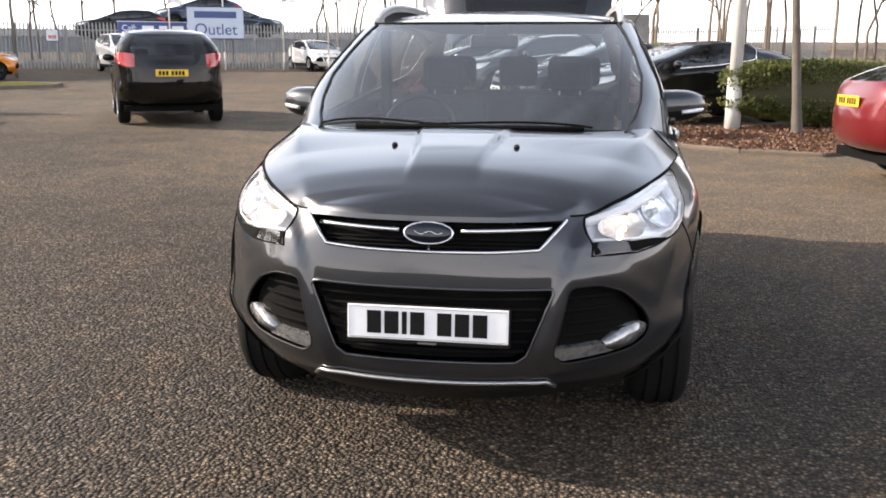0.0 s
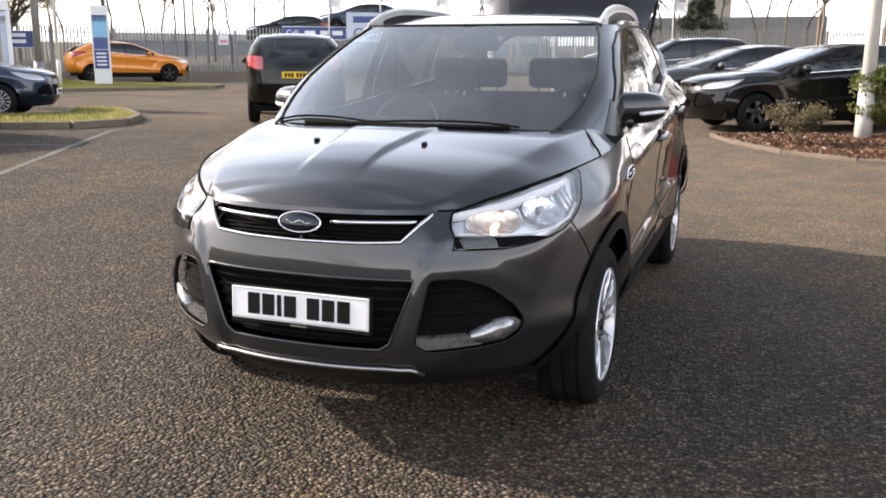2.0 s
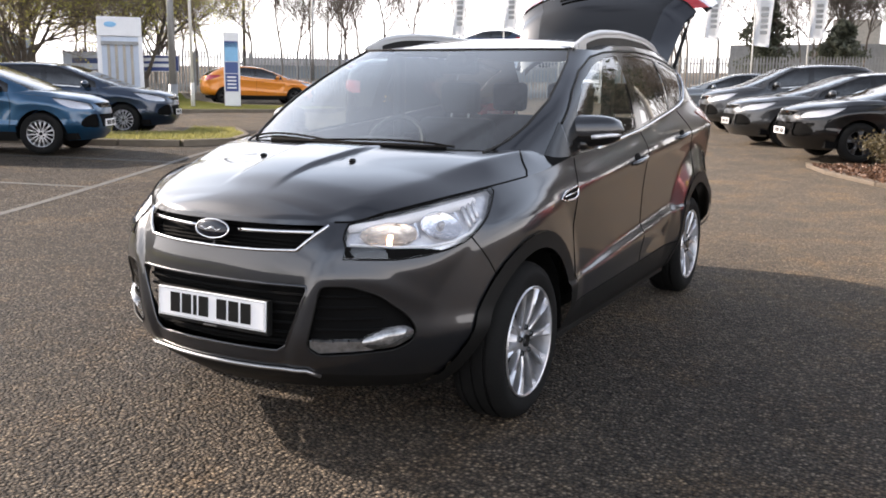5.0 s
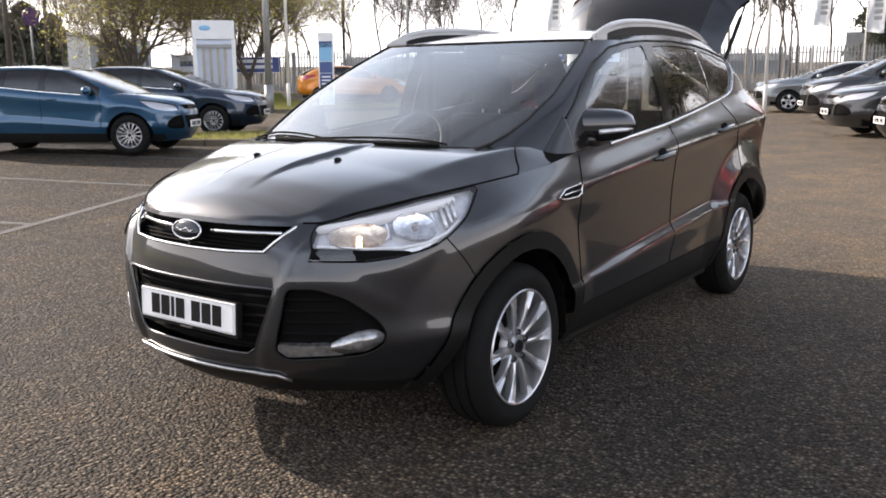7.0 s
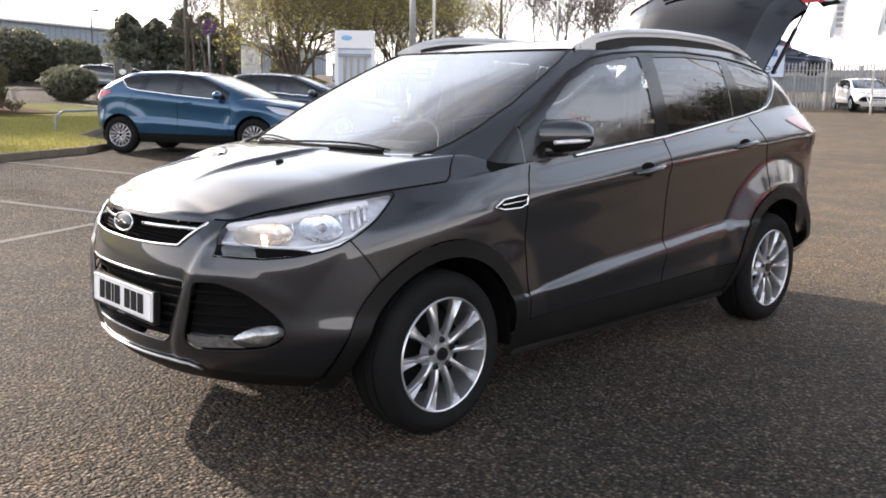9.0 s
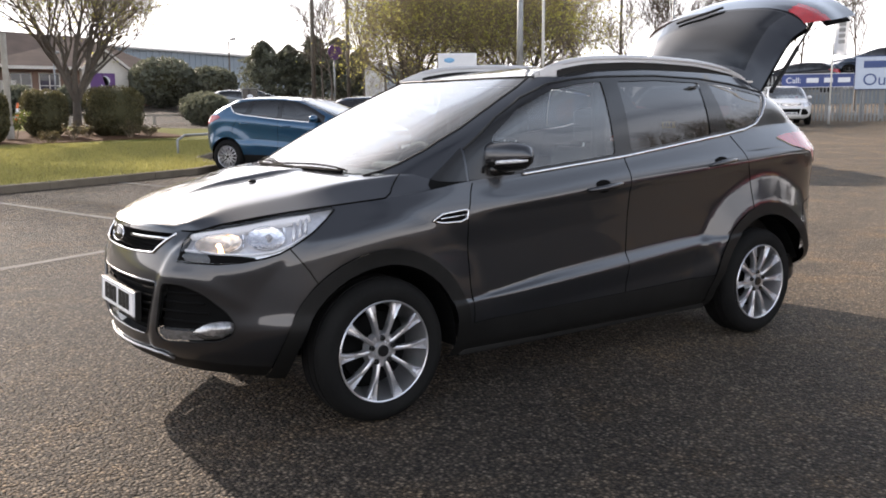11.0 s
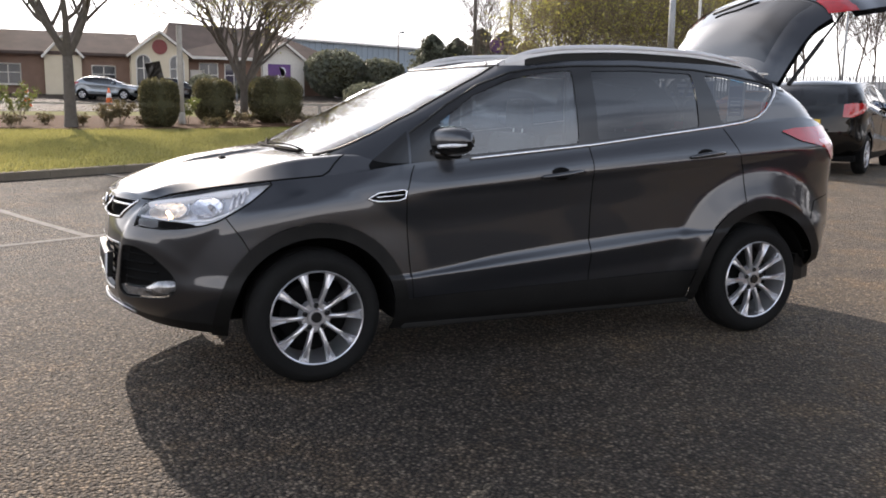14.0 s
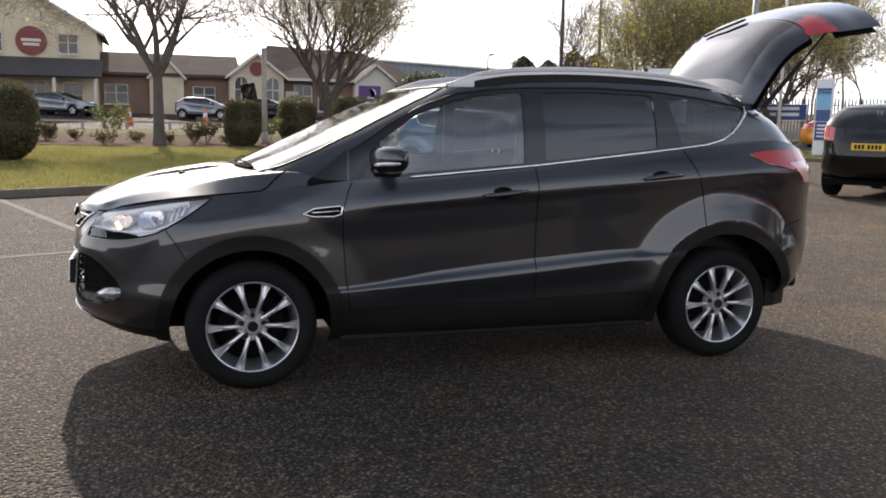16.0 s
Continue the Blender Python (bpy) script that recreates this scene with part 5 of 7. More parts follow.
def hero_inside(car):
    part("dashboard", box(box(boxed((-0.70, 0.40, 0.80), (0.70, 0.98, 1.02), 0.05), (-0.62, 0.16, 0.9), (0.62, 0.7, 1.055), 0.03), (-0.55, 0.78, 0.98), (-0.20, 0.95, 1.09), 0.03), M["plastic"], car, "black dashboard")
    part("cabin_floor", boxed((-0.72, 0.45, 0.30), (0.72, 2.3, 0.36)), M["fabric"], car)
    part("centre_console", boxed((-0.12, 0.85, 0.36), (0.12, 1.75, 0.62), 0.03), M["plastic"], car)
    for s in (1, -1):
        part("door_card", boxed((s * 0.775, 0.55, 0.40), (s * 0.80, 2.45, 1.06), 0.02), M["plastic"], car)
        part("boot_side", boxed((s * 0.70, 2.45, 0.40), (s * 0.73, 3.35, 1.15), 0.02), M["plastic"], car)
    wheel_ring = [Matrix.Translation((-0.37, 0.96, 1.03)) @ Matrix.Rotation(radians(62), 4, "X") @ Vector((0.185 * math.cos(a), 0.185 * math.sin(a), 0)) for a in (math.tau * k / 28 for k in range(28))]
    st = tube(bmesh.new(), wheel_ring, 0.015, 8, True)
    c = Matrix.Translation((-0.37, 0.96, 1.03)) @ Matrix.Rotation(radians(62), 4, "X")
    box(st, (-0.06, -0.05, -0.02), (0.06, 0.05, 0.02), 0.015, c)
    box(st, (-0.18, -0.015, -0.01), (0.18, 0.015, 0.01), 0, c)
    part("steering_wheel", st, M["plastic"], car)

    def seat(x, y, wide, name="seat"):
        ob = new(name)
        ob.parent, ob.matrix_basis = car, pose(x, y, 0)
        part("cushion", boxed((-wide / 2, 0, 0.48), (wide / 2, 0.52, 0.64), 0.05), M["fabric"], ob)
        back = boxed((-wide / 2, 0.42, 0.60), (wide / 2, 0.56, 1.20), 0.05)
        bmesh.ops.rotate(back, cent=(0, 0.45, 0.62), matrix=Matrix.Rotation(radians(-14), 3, "X"), verts=back.verts)
        part("backrest", back, M["fabric"], ob)
        for hx in ((0,) if wide < 0.8 else (-0.42, 0, 0.42)):
            head = boxed((hx - 0.13, 0.60, 1.20), (hx + 0.13, 0.70, 1.40), 0.04)
            part("head_restraint", head, M["fabric"], ob)
            for d in (-0.06, 0.06):
                part("restraint_post", cyl(bmesh.new(), (hx + d, 0.63, 1.13), (hx + d, 0.65, 1.24), 0.007, None, 6), M["satin"], ob)
    seat(-0.37, 1.10, 0.52)
    seat(0.37, 1.10, 0.52)
    seat(0.0, 1.95, 1.28, "rear_bench")
    part("interior_mirror", boxed((-0.12, 1.0, 1.43), (0.12, 1.03, 1.50), 0.015), M["plastic"], car)
    part("sensor_pod", boxed((-0.06, 0.98, 1.47), (0.06, 1.14, 1.55), 0.02), M["plastic"], car)
    part("headlining", boxed((-0.55, 1.25, 1.555), (0.55, 3.0, 1.57), 0.006), M["lining"], car, "pale headlining")
    part("boot_floor", boxed((-0.70, 2.45, 0.66), (0.70, 3.42, 0.70)), M["fabric"], car)
    for s in (1, -1):
        part("b_pillar_trim", boxed((s * 0.64, 1.46, 1.05), (s * 0.70, 1.54, 1.54), 0.02), M["plastic"], car)


M["lamp_back"] = plain("lamp_bowl", (0.94, 0.95, 0.96), (0.7, 0.71, 0.74), 0.25, 0.55, 40)
M["lamp_chrome"] = plain("lamp_chrome", (0.9, 0.9, 0.92), (0.6, 0.6, 0.62), 0.1, 0.9, 50)
M["lamp_clear"] = plain("clear_lamp", (0.85, 0.85, 0.86), (0.6, 0.6, 0.62), 0.15, 0.4, 60)
M["fog_clear"] = plain("fog_lamp_lens", (0.55, 0.55, 0.55), (0.2, 0.2, 0.2), 0.12, 0.7, 45)
M["warm_chrome"] = plain("amber_reflector", (0.94, 0.82, 0.68), (0.6, 0.5, 0.4), 0.12, 0.9, 50)
M["dim_lens"] = plain("dim_lens", (0.12, 0.12, 0.12), (0.3, 0.3, 0.3), 0.1, 0.6, 45)
M["deep_tint"] = glass("dark_rear_glass", (0.03, 0.032, 0.035), 0.02, 0.004)
M["lining"] = plain("pale_lining", (0.5, 0.48, 0.45), (0.44, 0.42, 0.4), 0.9)
hero_car()

# ---- the other cars in the yard ----
def car_warp(front, cowl, top_f, base, top_r, rear, half, sill, belt, height):
    def f(p):
        low = np.interp(p[1], (-0.885, 0, 2.69, 3.62), (front, 0, base, rear))
        up = np.interp(p[1], (-0.885, 0.05, 1.03, 3.06, 3.5), (front, cowl - 0.2, top_f, top_r, rear - 0.12))
        w = float(smooth(0.98, 1.4, p[2]))
        if p[2] > 0.95 and p[1] < 0.36:
            w = 0.0 if p[1] < 0 else p[1] / 0.36
        z = np.interp(p[2], (0, 0.25, 0.345, 1.1, 1.66, 1.72), (0, sill, 0.33, belt, height, height + 0.05))
        return Vector((p[0] * half / 0.915, low * (1 - w) + up * w, z))
    return f


SPECS = {
    "small_hatch": (-0.80, 0.20, 0.98, 2.49, 2.55, 3.17, 0.855, 0.2, 0.96, 1.42),
    "hatch": (-0.92, 0.28, 1.15, 2.67, 2.75, 3.48, 0.895, 0.19, 0.97, 1.455),
    "crossover": (-0.86, 0.30, 1.05, 2.63, 2.95, 3.45, 0.885, 0.24, 1.05, 1.60),
    "suv": (-0.885, 0.34, 1.08, 2.69, 3.06, 3.62, 0.915, 0.25, 1.1, 1.68),
    "fastback": (-0.96, 0.40, 1.30, 2.85, 2.55, 3.88, 0.92, 0.18, 0.98, 1.46),
}


def other_car(name, label, kind, paint_mat, at, heading, wheels=("many", "alloy"), rear_plate=True, detail=True, lamps=True):
    """A parked car: at is the middle of its front axle, heading the way its nose points."""
    turn = math.degrees(math.atan2(heading[0], -heading[1]))
    z0 = ground_z(at[0] - heading[0] * 1.3, at[1] - heading[1] * 1.3)
    car = thing(name, label, "car", (at[0], at[1], at[2] if len(at) > 2 else z0), turn)
    spec = SPECS[kind]
    warp = car_warp(*spec)
    base, half, r = spec[3], spec[6], 0.335 if kind in ("suv", "crossover") else 0.315
    sh = Shell(TUB, GREEN, ROOF, BONNET, 0.055, warp, dome=0.0)
    def yz(poly):
        return [tuple(warp(Vector((0.8, y, z))).yz) for y, z in poly]
    def xz(poly):
        return [(x * half / 0.915, warp(Vector((0.8, -0.5, z))).z) for x, z in poly]
    regions = []
    for n, poly, axis, kinds in REGIONS[2:10]:
        regions.append((n, yz(poly) if axis == "x" else xz(poly), axis, kinds))
    for cy in (0.0, base):
        regions.append(("arch_hole", circle(cy, r, r + 0.05, 24), "x", (0,)))
        if kind in ("suv", "crossover"):
            regions.append(("trim", circle(cy, r, r + 0.09, 24), "x", (0,)))
    regions.append(("tail_lamp", yz([(3.0, 1.19), (3.1, 1.24), (3.56, 1.24), (3.62, 1.02), (3.40, 1.0), (3.2, 1.08)]), "x", (0,)))
    regions.append(("trim", yz([(0.30, 0.1), (0.30, 0.36), (2.4, 0.38), (2.4, 0.1)]), "x", (0,)))
    for n, poly, axis, kinds in regions:
        sh.cut(poly, axis, lambda f: f[sh.kind] in kinds)
    sh.bm.normal_update()
    sets = {}
    for f in sh.bm.faces:
        c, k, col = f.calc_center_median(), f[sh.kind], f[sh.col]
        where = "windscreen" if k == 2 and col < 0.6 else "rear_window" if k == 2 and col > 2.5 and 0.1 < f[sh.row] < 2.7 else None
        if where is None:
            for n, poly, axis, kinds in regions:
                if n == "tail_lamp" and c.x < half * 0.62:
                    continue
                if k in kinds and (axis == "x" or c.y < 0.2) and inside(poly, *((c.y, c.z) if axis == "x" else (c.x, c.z))):
                    where = n
                    break
        sets.setdefault(where or ("bonnet" if k == 1 else "body"), []).append(f)
    sh.lift("body", sets["body"], paint_mat, car, True)
    sh.lift("bonnet", sets["bonnet"], paint_mat, car, True)
    sh.lift("windscreen", sets["windscreen"], M["glass"], car, True, "", -0.003)
    sh.lift("rear_window", sets["rear_window"], M["tint"], car, True, "", -0.003)
    for mirror in (False, True):
        for n in ("front_glass", "rear_glass", "quarter_glass"):
            if sets.get(n):
                sh.lift("side_window", sets[n], M["tint"], car, False, "", -0.003, mirror)
        sh.lift("window_surround", sets["dlo"], M["gloss_black"], car, False, "", 0.001, mirror)
        if sets.get("headlamp"):
            lamp = sh.lift("headlamp", sets["headlamp"], M["lens"], car, False, "clear headlamp", 0.003, mirror)
            sh.lift("lamp_bowl", sets["headlamp"], M["lamp_back"], lamp, False, "", -0.03, mirror)
        if sets.get("tail_lamp"):
            sh.lift("tail_lamp", sets["tail_lamp"], M["red_lens"], car, False, "red tail lamp", 0.006, mirror)
        sh.lift("lower_trim", sets["trim"], M["plastic"], car, False, "", 0.003, mirror)
        if sets.get("fog_recess"):
            sh.lift("fog_recess", sets["fog_recess"], M["void"], car, False, "", -0.02, mirror)
    for n in ("upper_grille", "lower_grille"):
        if sets.get(n):
            sh.lift("grille", sets[n], M["void"], car, True, "", -0.03)
    def w(x, y, z):
        return warp(Vector((x, y, z)))
    # grille slats and lip
    zs = [warp(Vector((0.8, -0.5, z))).z for z in (0.795, 0.815, 0.835, 0.855, 0.875)]
    for z in zs:
        line = [sh.on(abs(x), z, "y", -0.012) * 1.0 for x in np.linspace(0, 0.34, 8)]
        pts = [Vector((-p.x, p.y, p.z)) for p in line[::-1]] + line[1:]
        part("grille_slat", tube(bmesh.new(), pts, 0.005, 4), M["chrome"], car)
    # seams, belt strip, handles
    for poly in ([(0.485, 0.42), (0.462, 0.6), (0.444, 0.916), (0.50, 1.05)], [(1.505, 0.42), (1.50, 1.14)], [(2.47, 1.15), (2.53, 1.0), (2.542, 0.82)]):
        line = [sh.on(u, v, "x") for u, v in dense(yz(poly), 0.06)]
        twin("door_seam", bar_along(line, 0.004, 4), M["void"], car)
    twin("window_trim", bar_along([sh.on(u, v, "x", 0.003) for u, v in dense(yz(BELT), 0.06)], 0.007, 5), M["chrome"] if detail else M["gloss_black"], car)
    for y0, z0_ in ((1.31, 1.0), (2.26, 1.06)):
        line = [sh.on(*tuple(warp(Vector((0.8, y0 + d, z0_))).yz), "x", o) for d, o in ((-0.11, 0.004), (-0.05, 0.026), (0.05, 0.026), (0.11, 0.004))]
        twin("door_handle", bar_along(line, 0.012, 6), paint_mat, car, "", True)
    # mirrors
    c = warp(Vector((0.92, 0.66, 1.16)))
    mm = ball(bmesh.new(), c + Vector((0.03, 0, 0)), (0.105, 0.075, 0.07), 14, 10)
    twin("mirror", mm, paint_mat, car, "", True)
    # plates, with plain bars for their characters
    for axis, y, mat in (("y", -1, "white"), ("b", 1, "yellow")):
        if axis == "b" and not rear_plate:
            continue
        z = 0.47 if axis == "y" else (0.86 if kind != "suv" else 0.95)
        p = sh.on(0.0, z, axis, 0.012)
        plate = part("number_plate", boxed((-0.26, p.y - 0.006, z - 0.056), (0.26, p.y + 0.006, z + 0.056), 0.004), M[mat], car)
        for k in range(7):
            x = -0.2 + k * 0.057 + (0.03 if k > 3 else 0)
            part("plate_bar", boxed((x, p.y + y * 0.006 - 0.002, z - 0.034), (x + 0.04, p.y + y * 0.006 + 0.002, z + 0.034)), M["ink"], plate)
    # cabin: dashboard, seats and floor
    part("dashboard", boxed((-half + 0.2, spec[1] + 0.12, 0.7), (half - 0.2, spec[1] + 0.55, spec[8] - 0.06), 0.04), M["plastic"], car)
    for x in (-0.36, 0.36):
        s = boxed((x - 0.24, 1.45, 0.45), (x + 0.24, 1.62, 1.05), 0.05)
        box(s, (x - 0.12, 1.55, 1.08), (x + 0.12, 1.65, 1.26), 0.04)
        part("seat", s, M["fabric"], car)
    part("rear_bench", boxed((-0.6, 2.2, 0.45), (0.6, 2.4, 1.0), 0.05), M["fabric"], car)
    part("floor_pan", boxed((-half + 0.12, -0.5, sh_floor), (half - 0.12, spec[5] - 0.3, sh_floor + 0.1)), M["void"], car)
    for cy in (0.0, base):
        wheel(car, (half - 0.115, cy, r), True, wheels[0], r, r - 0.115, 0.205, wheels[1])
        wheel(car, (-half + 0.115, cy, r), False, wheels[0], r, r - 0.115, 0.205, wheels[1])
        for s in (1, -1):
            well = cyl(bmesh.new(), (s * (half - 0.36), cy, r + 0.02), (s * (half - 0.06), cy, r + 0.02), r + 0.04, None, 20, False)
            cyl(well, (s * (half - 0.37), cy, r), (s * (half - 0.36), cy, r), r + 0.04, None, 20)
            for v in well.verts:
                v.co.z = max(v.co.z, 0.24)
            part("wheel_well", well, M["void"], car)
    return car, sh


sh_floor = 0.22
M["paint_blue"] = paint("candy_blue_paint", (0.008, 0.062, 0.13), 0.55, 0.32)
M["paint_navy"] = paint("navy_paint", (0.014, 0.03, 0.058), 0.55, 0.32)
M["paint_orange"] = paint("orange_paint", (0.62, 0.2, 0.012), 0.25, 0.35)
M["paint_black"] = paint("black_paint", (0.006, 0.006, 0.007), 0.2, 0.3, 0.2, 1.45, 0.1)
M["paint_brown"] = paint("brown_black_paint", (0.004, 0.0036, 0.0033), 0.1, 0.3, 0.1, 1.4, 0.05)
M["paint_white"] = paint("white_paint", (0.72, 0.72, 0.72), 0.0, 0.35)
M["paint_red"] = paint("red_paint", (0.15, 0.004, 0.007), 0.35, 0.3)
M["paint_silver"] = paint("blue_silver_paint", (0.2, 0.225, 0.245), 0.7, 0.32)
M["paint_slate"] = paint("slate_paint", (0.045, 0.047, 0.05), 0.6, 0.32)

other_car("hatchback_car", "metallic blue three-door hatchback parked by the kerb", "small_hatch", M["paint_blue"], (-10.0, 6.5), (0.84, 0.54))
other_car("hatchback_car", "dark navy hatchback parked nose to the grass", "hatch", M["paint_navy"], (-12.4, 10.3), (0.84, 0.54))
other_car("hatchback_car", "bright orange sports hatchback on the grass verge", "hatch", M["paint_orange"], (-19.8, 25.2), (0.63, 0.77), ("five", "alloy_dark"))
other_car("crossover_car", "black crossover car seen from behind on the drive", "crossover", M["paint_brown"], (-7.9, 13.5), (-0.5, 0.866), ("five", "alloy"))
other_car("crossover_car", "white crossover car parked against the palisade fence", "suv", M["paint_white"], (-17.9, 32.0), (0.66, -0.75), ("five", "alloy"))
other_car("small_car", "white hatchback parked against the palisade fence", "small_hatch", M["paint_white"], (-11.2, 37.4), (0.6, -0.8))
other_car("saloon_car", "black fastback car parked in a row", "fastback", M["paint_black"], (1.05, 12.95), (-0.9, -0.43), ("five", "alloy_dark"))
other_car("saloon_car", "slate grey fastback car parked in a row", "fastback", M["paint_slate"], (-0.4, 16.0), (-0.9, -0.43))
other_car("crossover_car", "dark grey tall car with broad grille parked in a row", "suv", M["paint_slate"], (-1.9, 20.2), (-0.9, -0.43))
other_car("saloon_car", "pale silver blue saloon parked side on", "fastback", M["paint_silver"], (-4.3, 25.0), (-0.95, -0.3), ("five", "alloy"))
other_car("saloon_car", "bright red fastback car with yellow rear plate", "fastback", M["paint_red"], (7.1, 6.95), (0.99, 0.13))

# ---- kerbs, grass and beds ----
M["earth_kerb"] = plain("earthy_kerb", (0.16, 0.125, 0.092), (0.1, 0.078, 0.058), 0.9, 0, 3.0, 0.004, 40)
def island(outline, name, label, kerb_label, mat="grass", rise=0.115, lift=0.10, stone="kerb"):
    solo("grass_verge" if mat == "grass" else "planting_bed", slab(outline, lift, 0.12), M[mat], label, "grass" if mat == "grass" else "bed", kind="structure")
    row = thing("kerb", kerb_label, "kerb", kind="structure")
    pts = dense(outline, 0.9, True)
    n = len(pts)
    for k in range(n):
        a, b = Vector(pts[k]), Vector(pts[(k + 1) % n])
        if (b - a).length < 0.05 or math.hypot(*((a + b) / 2)) > 45:
            continue
        d = (b - a).normalized()
        s = Vector((d.y, -d.x))
        bm = bmesh.new()
        gap = 0.004
        quad = [a + d * gap + s * 0.02, b - d * gap + s * 0.02, b - d * gap - s * 0.12, a + d * gap - s * 0.12]
        top = [bm.verts.new((q.x, q.y, ground_z(q.x, q.y) + rise)) for q in quad]
        low = [bm.verts.new((q.x, q.y, ground_z(q.x, q.y) - 0.05)) for q in quad]
        bm.faces.new(top)
        for j in range(4):
            bm.faces.new((top[j], top[(j + 1) % 4], low[(j + 1) % 4], low[j]))
        bmesh.ops.recalc_face_normals(bm, faces=bm.faces)
        bmesh.ops.bevel(bm, geom=[e for e in bm.edges if all(v in top for v in e.verts)], offset=0.015, segments=1, affect="EDGES")
        part("kerb_stone", bm, M[stone], row)


BANK = [(-6.0, -9.0), (-7.4, -5.2), (-9.0, -2.1), (-10.2, 0.1), (-11.0, 2.1), (-11.8, 3.9), (-12.7, 4.8), (-15.0, 5.1), (-19.0, 7.6), (-24.0, 11.5), (-31.0, 12.0), (-38.0, 6.0), (-37.0, -8.0), (-30.0, -20.0), (-9.0, -16.0)]
TIP = [(-9.0, 9.4), (-9.35, 8.5), (-10.2, 7.9), (-13.0, 6.75), (-15.0, 6.0), (-15.6, 7.0), (-13.2, 8.3), (-11.7, 9.2), (-11.0, 10.3), (-12.0, 11.6), (-11.2, 12.0), (-9.6, 10.5)]
VERGE = [(-24.0, 11.0), (-19.0, 16.5), (-16.4, 20.0), (-15.4, 22.0), (-15.7, 22.9), (-17.2, 23.0), (-20.4, 21.9), (-24.0, 24.0), (-28.0, 27.8), (-33.0, 25.0), (-30.0, 16.0)]
MULCH = [(0.75, 11.6), (1.1, 10.75), (1.8, 9.75), (2.7, 9.1), (3.7, 8.75), (4.8, 9.3), (8.0, 10.2), (13.0, 11.2), (13.0, 13.6), (7.0, 12.9), (2.6, 12.0), (1.4, 11.8)]
island(BANK, "bank", "mown grass bank beside the yard", "worn concrete kerb round the grass bank")
island(TIP, "tip", "small grass island between parking bays", "worn concrete kerb round a grass island")
island(VERGE, "verge", "grass verge below the sign boards", "worn concrete kerb round the grass verge")
island(MULCH, "mulch", "reddish bark mulch bed under a hedge", "low brown kerb round the mulch bed", "soil", 0.055, 0.05, "earth_kerb")
BED = [(-23.6, -8.0), (-23.5, -2.5), (-22.6, 0.0), (-22.9, 3.0), (-24.6, 6.0), (-25.4, 8.8), (-31.0, 9.0), (-33.0, 3.0), (-33.0, -4.0), (-32.0, -9.0)]
solo("planting_bed", slab(BED, 0.13, 0.06), M["soil"], "dark soil bed on the grass bank", "bed", kind="structure")


M["blade"] = leaf("grass_blades", (0.25, 0.24, 0.07), (0.34, 0.31, 0.11), 0.5)


def lawn(outline, lo, hi, count, seed):
    """Short mown blades over a stretch of grass."""
    r = np.random.default_rng(seed)
    pts = r.uniform(lo, hi, (count, 2))
    pts = pts[[inside(outline, a, b) for a, b in pts]]
    n = len(pts)
    z = np.array([ground_z(a, b) for a, b in pts]) + 0.095
    turn, tall, wide = r.uniform(0, math.tau, n), r.uniform(0.03, 0.075, n), r.uniform(0.006, 0.013, n)
    tip = r.normal(0, 0.022, (n, 2))
    side = np.stack([np.cos(turn) * wide, np.sin(turn) * wide, 0 * turn], -1)
    foot = np.column_stack([pts, z])
    top = foot + np.column_stack([tip, tall])
    verts = np.stack([foot - side, foot + side, top], 1).reshape(-1, 3)
    me = bpy.data.meshes.new("grass_blades")
    me.from_pydata(verts.tolist(), [], np.arange(3 * n).reshape(-1, 3).tolist())
    solo("grass_blades", me, M["blade"], "short mown grass blades on the verge", "grass", kind="stuff")


lawn(BANK, (-23.0, -9.0), (-6.0, 9.0), 260000, 92)
lawn(TIP, (-15.6, 6.0), (-9.0, 12.0), 24000, 93)
M["chip"] = leaf("bark_chips", (0.2, 0.095, 0.05), (0.1, 0.052, 0.03), 0.05)
rng = random.Random(91)
spots = []
while len(spots) < 14000:
    x, y = rng.uniform(0.8, 13.0), rng.uniform(8.8, 13.4)
    if inside(MULCH, x, y):
        spots.append((Vector((x, y, ground_z(x, y) + 0.06)), Vector((rng.gauss(0, 0.4), rng.gauss(0, 0.4), 1)).normalized()))
solo("bark_chips", leaves_mesh("bark_chips", spots, rng, 0.036), M["chip"], "coarse reddish bark chips strewn over the bed", "mulch", kind="stuff")


def painted_line(a, b, wide=0.1):
    a, b = Vector(a), Vector(b)
    d = (b - a).normalized()
    s = Vector((d.y, -d.x)) * wide / 2
    n = max(2, int((b - a).length / 0.5))
    bm = bmesh.new()
    rows = []
    for k in range(n + 1):
        p = a.lerp(b, k / n)
        rows.append([bm.verts.new((q.x, q.y, ground_z(q.x, q.y) + 0.005)) for q in (p - s, p + s)])
    for u, v in zip(rows, rows[1:]):
        bm.faces.new((u[0], u[1], v[1], v[0]))
    bmesh.ops.recalc_face_normals(bm, faces=bm.faces)
    solo("parking_line", bm, M["line"], "worn white parking line on the tarmac", "line", group="parking lines", kind="structure")


painted_line((-3.6, -2.4), (-8.5, 8.5))
for k in range(5):
    y = -3.2 + 2.45 * k
    x = -3.3 - 0.45 * (y + 3.1)
    painted_line((x, y), (x - 4.8, y - 2.0))


